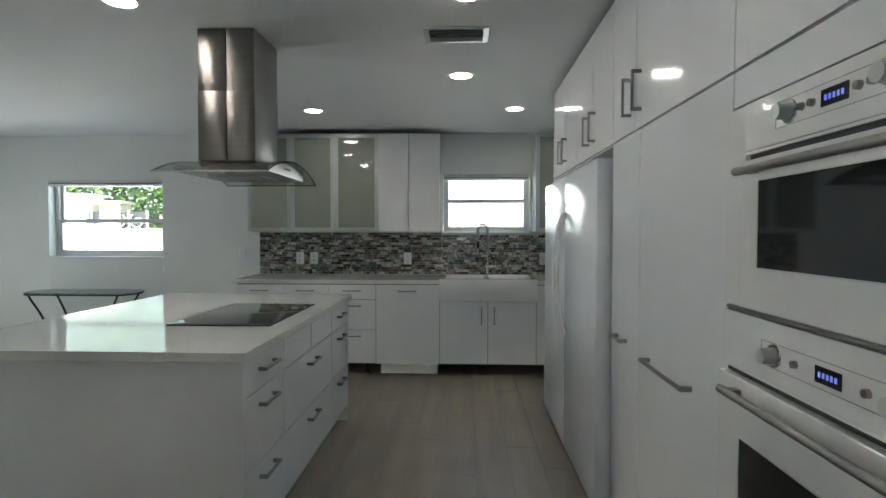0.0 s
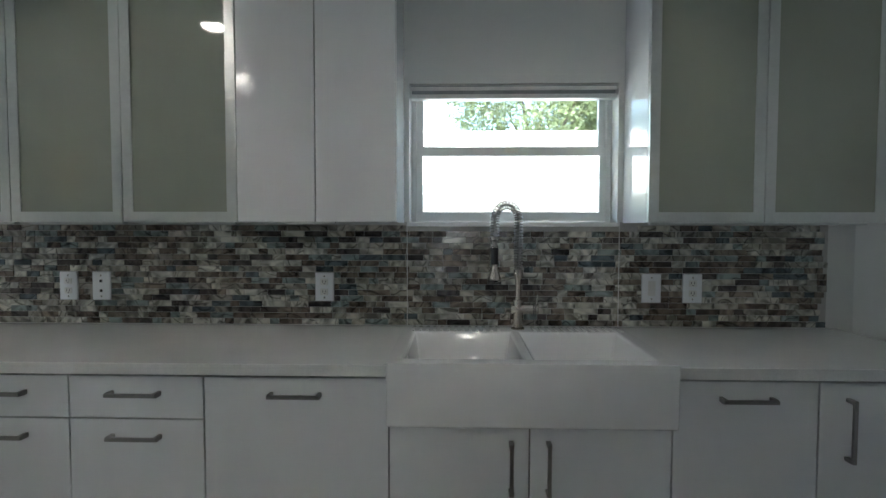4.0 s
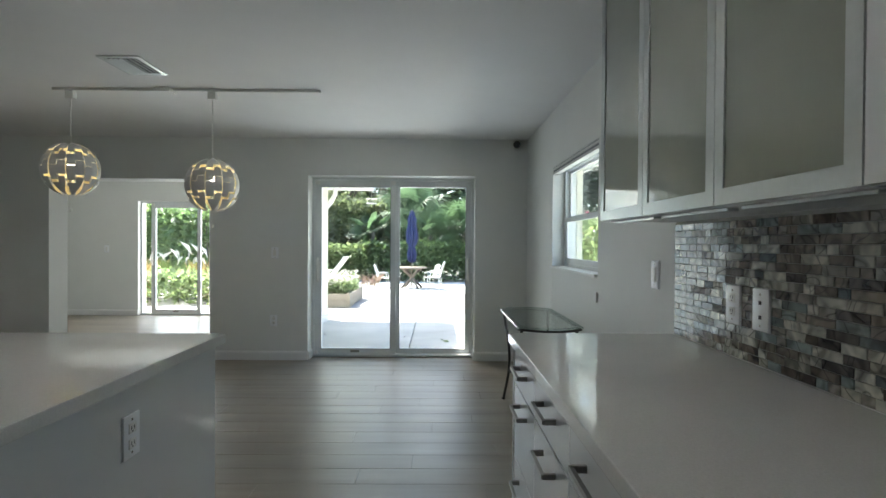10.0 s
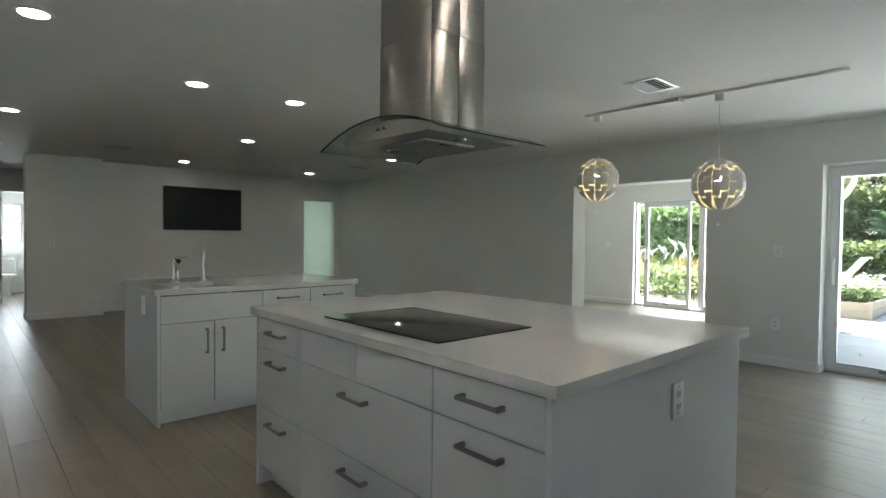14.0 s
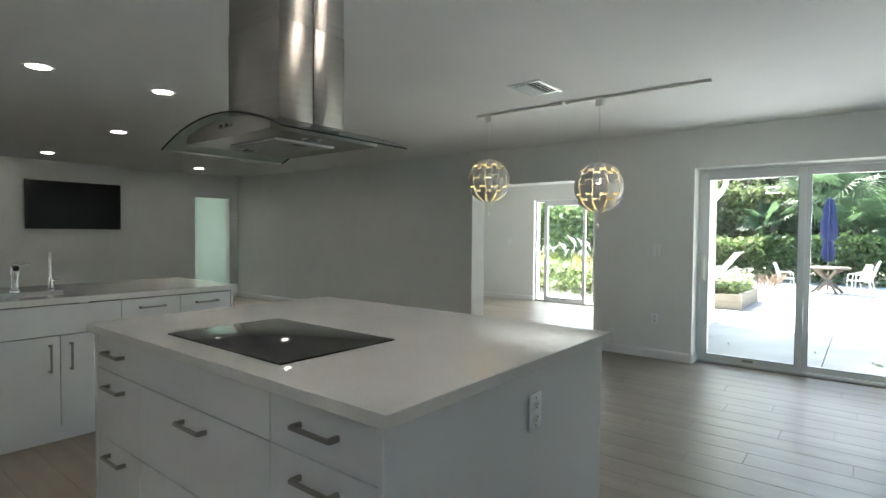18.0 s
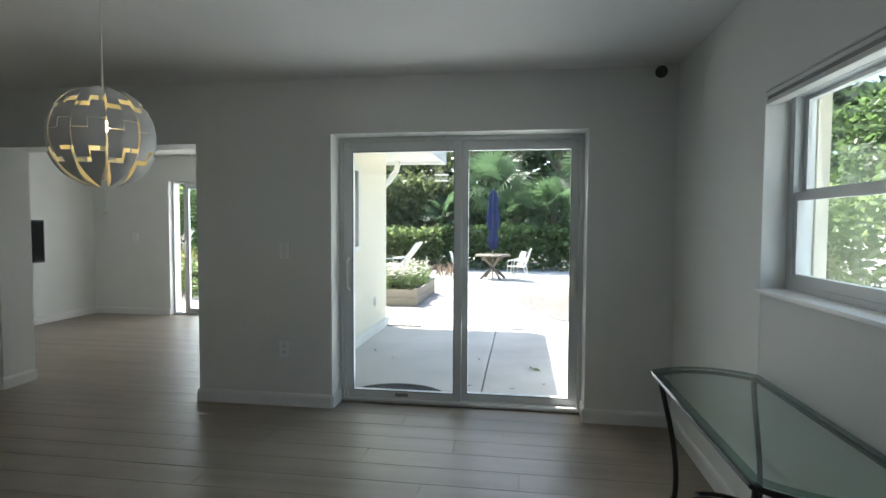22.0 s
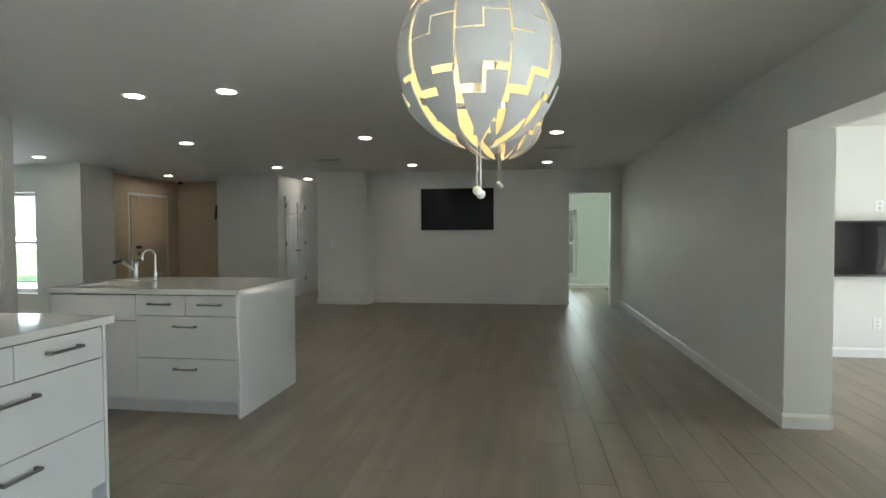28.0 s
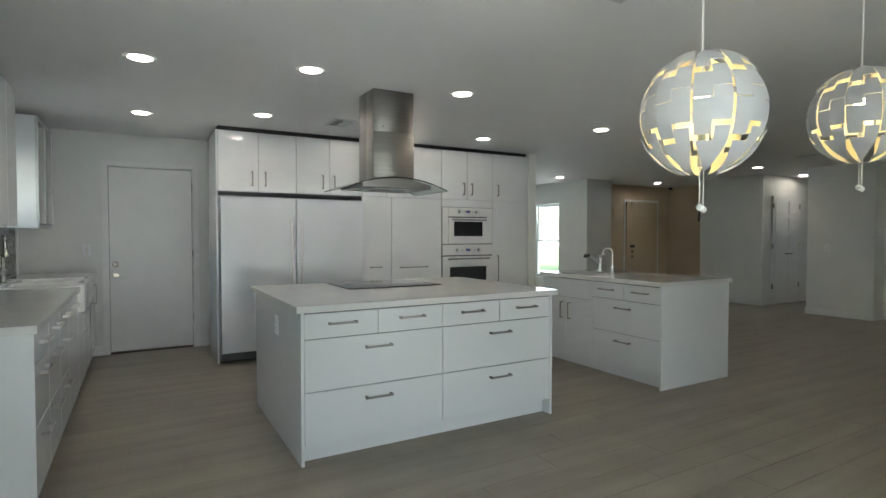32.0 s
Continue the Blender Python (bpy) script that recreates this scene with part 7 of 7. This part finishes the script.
for k, (x, y, h, s) in enumerate(((5.2, 31, 10.0, 4.6), (10.5, 32, 10.2, 4.4), (16, 33, 11, 4.4), (-8, 36, 8.5, 3.5), (13, 29, 8.0, 3.0))):
    tree(x, y, h, s, leaf_grey if k < 3 else leaf_mid, 60 + k, count=20000 if k < 3 else 4000, size=0.135 if k < 3 else 0.2)
# south side, seen through the far windows
for k, (x, y, h, s) in enumerate(((6.5, -9.5, 6, 2.4), (10, -12, 8, 3.4), (-4.5, -13, 7, 3), (-1.0, -14, 8, 3.2), (2, -13, 7, 3))):
    tree(x, y, h, s, leaf_light if k % 2 else leaf_mid, 90 + k, count=2600, size=0.16)
single("dry_leaf", leaves(bmesh.new(), (-6.148, 6.121, G + 0.012), (0.04, 0.04, 0.01), 6, 0.06, random.Random(3)), leaf_light, "fallen leaf on the patio", "leaf", (-6.148, 6.121, G))
for k in range(14):
    x, y = rng.uniform(-8, -5.2), rng.uniform(4.3, 6.6)
    single("dry_leaf", leaves(bmesh.new(), (x, y, G + 0.006), (0.01, 0.01, 0.004), 2, 0.022, rng), bark, "small dry leaf fallen on the patio", "leaf", (x, y, G), "fallen leaves")

fd = thing("bird_feeder", (-9.3, 4.72, 2.31), "small clear hanging bird feeder on a wire", "bird feeder")
part("wire", cyl(bmesh.new(), (-9.3, 4.72, 2.17), (-9.19, 4.72, 2.34), 0.003, seg=6), handle_steel, fd)
part("tray", bm_box(-9.36, -9.24, 4.62, 4.82, 2.06, 2.075, 0.003), chair_white, fd)
part("roof", bm_box(-9.37, -9.23, 4.61, 4.83, 2.155, 2.17, 0.004), chair_white, fd)
for k in range(5):
    part("bar", cyl(bmesh.new(), (-9.3, 4.64 + 0.04 * k, 2.075), (-9.3, 4.64 + 0.04 * k, 2.155), 0.004, seg=6), chair_white, fd)

# ---- mosaic backsplash and floor planks ----
def tile_material():
    """Iridescent shell glass tiles, each in its own shade with swirls inside."""
    m = bpy.data.materials.new("mosaic_glass")
    m.use_nodes = True
    n, l = m.node_tree.nodes, m.node_tree.links
    b = n["Principled BSDF"]
    oi, ge = n.new("ShaderNodeObjectInfo"), n.new("ShaderNodeNewGeometry")
    add = n.new("ShaderNodeMath")
    add.operation = "ADD"
    l.new(oi.outputs["Random"], add.inputs[0])
    l.new(ge.outputs["Random Per Island"], add.inputs[1])
    fr = n.new("ShaderNodeMath")
    fr.operation = "FRACT"
    l.new(add.outputs[0], fr.inputs[0])
    ramp = n.new("ShaderNodeValToRGB")
    cols = ((0.0, (0.13, 0.105, 0.085)), (0.13, (0.33, 0.31, 0.26)), (0.27, (0.2, 0.17, 0.14)), (0.4, (0.42, 0.405, 0.35)), (0.53, (0.25, 0.235, 0.205)), (0.64, (0.09, 0.11, 0.118)), (0.71, (0.46, 0.45, 0.40)), (0.82, (0.075, 0.065, 0.06)), (0.90, (0.2, 0.235, 0.225)))
    ramp.color_ramp.interpolation = "CONSTANT"
    e = ramp.color_ramp.elements
    e[0].position, e[0].color = 0.0, (*cols[0][1], 1)
    e[1].position, e[1].color = cols[1][0], (*cols[1][1], 1)
    for p, c in cols[2:]:
        k = e.new(p)
        k.color = (*c, 1)
    l.new(fr.outputs[0], ramp.inputs[0])
    off = n.new("ShaderNodeVectorMath")
    off.operation = "MULTIPLY_ADD"
    l.new(fr.outputs[0], off.inputs[0])
    off.inputs[1].default_value = (37, 11, 23)
    l.new(ge.outputs["Position"], off.inputs[2])
    t = n.new("ShaderNodeTexNoise")
    t.inputs["Scale"].default_value, t.inputs["Detail"].default_value, t.inputs["Distortion"].default_value = 9, 1.0, 2.6
    l.new(off.outputs[0], t.inputs["Vector"])
    mr = n.new("ShaderNodeMapRange")
    mr.inputs["From Min"].default_value, mr.inputs["From Max"].default_value, mr.inputs["To Min"].default_value, mr.inputs["To Max"].default_value = 0.34, 0.66, 0.55, 1.6
    l.new(t.outputs["Fac"], mr.inputs["Value"])
    mx = n.new("ShaderNodeMix")
    mx.data_type, mx.blend_type = "RGBA", "MULTIPLY"
    mx.inputs[0].default_value = 1
    l.new(ramp.outputs[0], mx.inputs[6])
    l.new(mr.outputs[0], mx.inputs[7])
    line = n.new("ShaderNodeTexNoise")
    line.inputs["Scale"].default_value, line.inputs["Detail"].default_value, line.inputs["Distortion"].default_value = 5.5, 0.3, 2.2
    l.new(off.outputs[0], line.inputs["Vector"])
    mid, away = n.new("ShaderNodeMath"), n.new("ShaderNodeMath")
    mid.operation, away.operation = "SUBTRACT", "ABSOLUTE"
    mid.inputs[1].default_value = 0.5
    l.new(line.outputs["Fac"], mid.inputs[0])
    l.new(mid.outputs[0], away.inputs[0])
    vein = n.new("ShaderNodeMapRange")
    vein.inputs["From Max"].default_value, vein.inputs["To Min"].default_value = 0.03, 0.25
    l.new(away.outputs[0], vein.inputs["Value"])
    mv = n.new("ShaderNodeMix")
    mv.data_type, mv.blend_type = "RGBA", "MULTIPLY"
    mv.inputs[0].default_value = 1
    l.new(mx.outputs[2], mv.inputs[6])
    l.new(vein.outputs[0], mv.inputs[7])
    l.new(mv.outputs[2], b.inputs["Base Color"])
    b.inputs["Roughness"].default_value = 0.12
    b.inputs["Coat Weight"].default_value = 0.12
    b.inputs["Specular IOR Level"].default_value = 0.38
    b.inputs["Coat Roughness"].default_value = 0.03
    bp = n.new("ShaderNodeBump")
    bp.inputs["Strength"].default_value, bp.inputs["Distance"].default_value = 0.06, 0.003
    l.new(t.outputs["Fac"], bp.inputs["Height"])
    l.new(bp.outputs[0], b.inputs["Normal"])
    return m


mosaic = tile_material()
splash_grout = mat("backsplash_grout", (0.5, 0.49, 0.46), 0.85, noise_scale=90, amount=0.1)
SX0, SX1, SZ0, SZ1 = -0.878, 2.93, 0.919, 1.38
splash = setting("backsplash", wall(bmesh.new(), "y", YN - 0.004, YN - 0.0005, SX0, SX1, SZ0, SZ1, [(SW[0] - 0.01, SW[1] + 0.01, 1.3605, 1.4)]), splash_grout, "backsplash of small grey-brown shell glass mosaic tiles", "backsplash")
row_h, gap = 0.0262, 0.0018
lengths = (0.042, 0.06, 0.08, 0.104)
tile_mesh = {}
for w in lengths:
    bm = bmesh.new()
    vs = []
    for d, s in ((0, 0), (0.0025, 0), (0.0035, 0.0009)):
        vs.append([bm.verts.new((x, -d, z)) for x, z in ((s, s), (w - gap - s, s), (w - gap - s, row_h - gap - s), (s, row_h - gap - s))])
    for a, b in zip(vs, vs[1:]):
        for k in range(4):
            bm.faces.new((a[k], a[(k + 1) % 4], b[(k + 1) % 4], b[k]))
    bm.faces.new(vs[-1])
    bmesh.ops.recalc_face_normals(bm, faces=bm.faces)
    me = bpy.data.meshes.new("tile")
    bm.to_mesh(me)
    bm.free()
    me.materials.append(mosaic)
    tile_mesh[w] = me
rt = random.Random(11)
rest_v, rest_f, made = [], [], 0
rows_n = int((SZ1 - SZ0) / row_h)
for j in range(rows_n):
    z = SZ0 + 0.002 + j * row_h
    x = SX0 + 0.001
    while x < SX1 - 0.02:
        w = rt.choice(lengths)
        if x + w > SX1:
            w = lengths[0]
            if x + w > SX1 + 0.004:
                break
        if z + row_h > 1.361 and SW[0] - 0.01 - w < x < SW[1] + 0.01:
            x += w
            continue
        near = 0.62 < x < 1.9 and made < 300 and j < rows_n
        if near and (0.7 < x < 1.75):
            o = new("tile", tile_mesh[w])
            o.matrix_basis = pose(x, YN - 0.0042, z, rt.gauss(0, 0.7), 0, rt.gauss(0, 0.5))
            o.parent = splash
            made += 1
        else:
            k = len(rest_v)
            g = w - gap
            tilt = rt.gauss(0, 0.0004) * w / 0.06, rt.gauss(0, 0.00018)
            h = row_h - gap
            for d, s in ((0, 0), (0.0025, 0), (0.0035, 0.0009)):
                tu, tv = (tilt if d else (0, 0))
                rest_v += [(x + s, YN - 0.004 - d - tu - tv, z + s), (x + g - s, YN - 0.004 - d + tu - tv, z + s), (x + g - s, YN - 0.004 - d + tu + tv, z + h - s), (x + s, YN - 0.004 - d - tu + tv, z + h - s)]
            for a in (0, 4):
                for q in range(4):
                    rest_f.append((k + a + q, k + a + (q + 1) % 4, k + a + 4 + (q + 1) % 4, k + a + 4 + q))
            rest_f.append((k + 8, k + 9, k + 10, k + 11))
        x += w
me = bpy.data.meshes.new("mosaic_field")
me.from_pydata(rest_v, [], rest_f)
me.materials.append(mosaic)
o = tagged(new("mosaic_field", me), "field of small shell glass mosaic tiles", kind="stuff")
o.parent = splash
for x in (1.098, 2.03):
    part("seam", bm_box(x - 0.0013, x + 0.0013, YN - 0.0085, YN - 0.0078, SZ0, SZ1), trim_paint, splash, "thin pale seam", smooth=False)

PW, PL, PG = 0.196, 1.2, 0.0018
plank_me = {}


def plank(w, l):
    key = (round(w, 3), round(l, 3))
    if key not in plank_me:
        bm = bmesh.new()
        vs = []
        for z, s in ((-0.004, 0), (-0.0012, 0), (0.0, 0.0012)):
            vs.append([bm.verts.new((x, y, z)) for x, y in ((s, s), (w - s, s), (w - s, l - s), (s, l - s))])
        for a, b in zip(vs, vs[1:]):
            for k in range(4):
                bm.faces.new((a[k], a[(k + 1) % 4], b[(k + 1) % 4], b[k]))
        bm.faces.new(vs[-1])
        bmesh.ops.recalc_face_normals(bm, faces=bm.faces)
        me = bpy.data.meshes.new("plank")
        bm.to_mesh(me)
        bm.free()
        me.materials.append(plank_tile)
        plank_me[key] = me
    return plank_me[key]


field_v, field_f, count = [], [], 0
for i in range(int((6.3 + 8.0) / PW)):
    x = -8.0 + i * PW
    y = -8.0 - (i % 3) * PL / 3 - (0.11 if i % 2 else 0)
    while y < YN:
        a, b = (max(y, -0.39), min(y + PL, 3.835)) if x < -4.84 else (max(y, -8.15), min(y + PL, YN - 0.003))
        if b - a > 0.03:
            inside = -4.5 < x < 3.0 and b > 0.9
            if inside and count < 300 and x < 1.9:
                o = new("plank", plank(PW - PG, b - a - PG))
                o.location = (x, a, 0)
                o.parent = floor
                count += 1
            else:
                k, w, l = len(field_v), PW - PG, b - a - PG
                for z, s in ((-0.004, 0), (-0.0012, 0), (0.0, 0.0012)):
                    field_v += [(x + s, a + s, z), (x + w - s, a + s, z), (x + w - s, a + l - s, z), (x + s, a + l - s, z)]
                for q0 in (0, 4):
                    for q in range(4):
                        field_f.append((k + q0 + q, k + q0 + (q + 1) % 4, k + q0 + 4 + (q + 1) % 4, k + q0 + 4 + q))
                field_f.append((k + 8, k + 9, k + 10, k + 11))
        y += PL
me = bpy.data.meshes.new("plank_field")
me.from_pydata(field_v, [], field_f)
me.materials.append(plank_tile)
o = tagged(new("plank_field", me), "field of wood-look porcelain planks", kind="stuff")
o.parent = floor
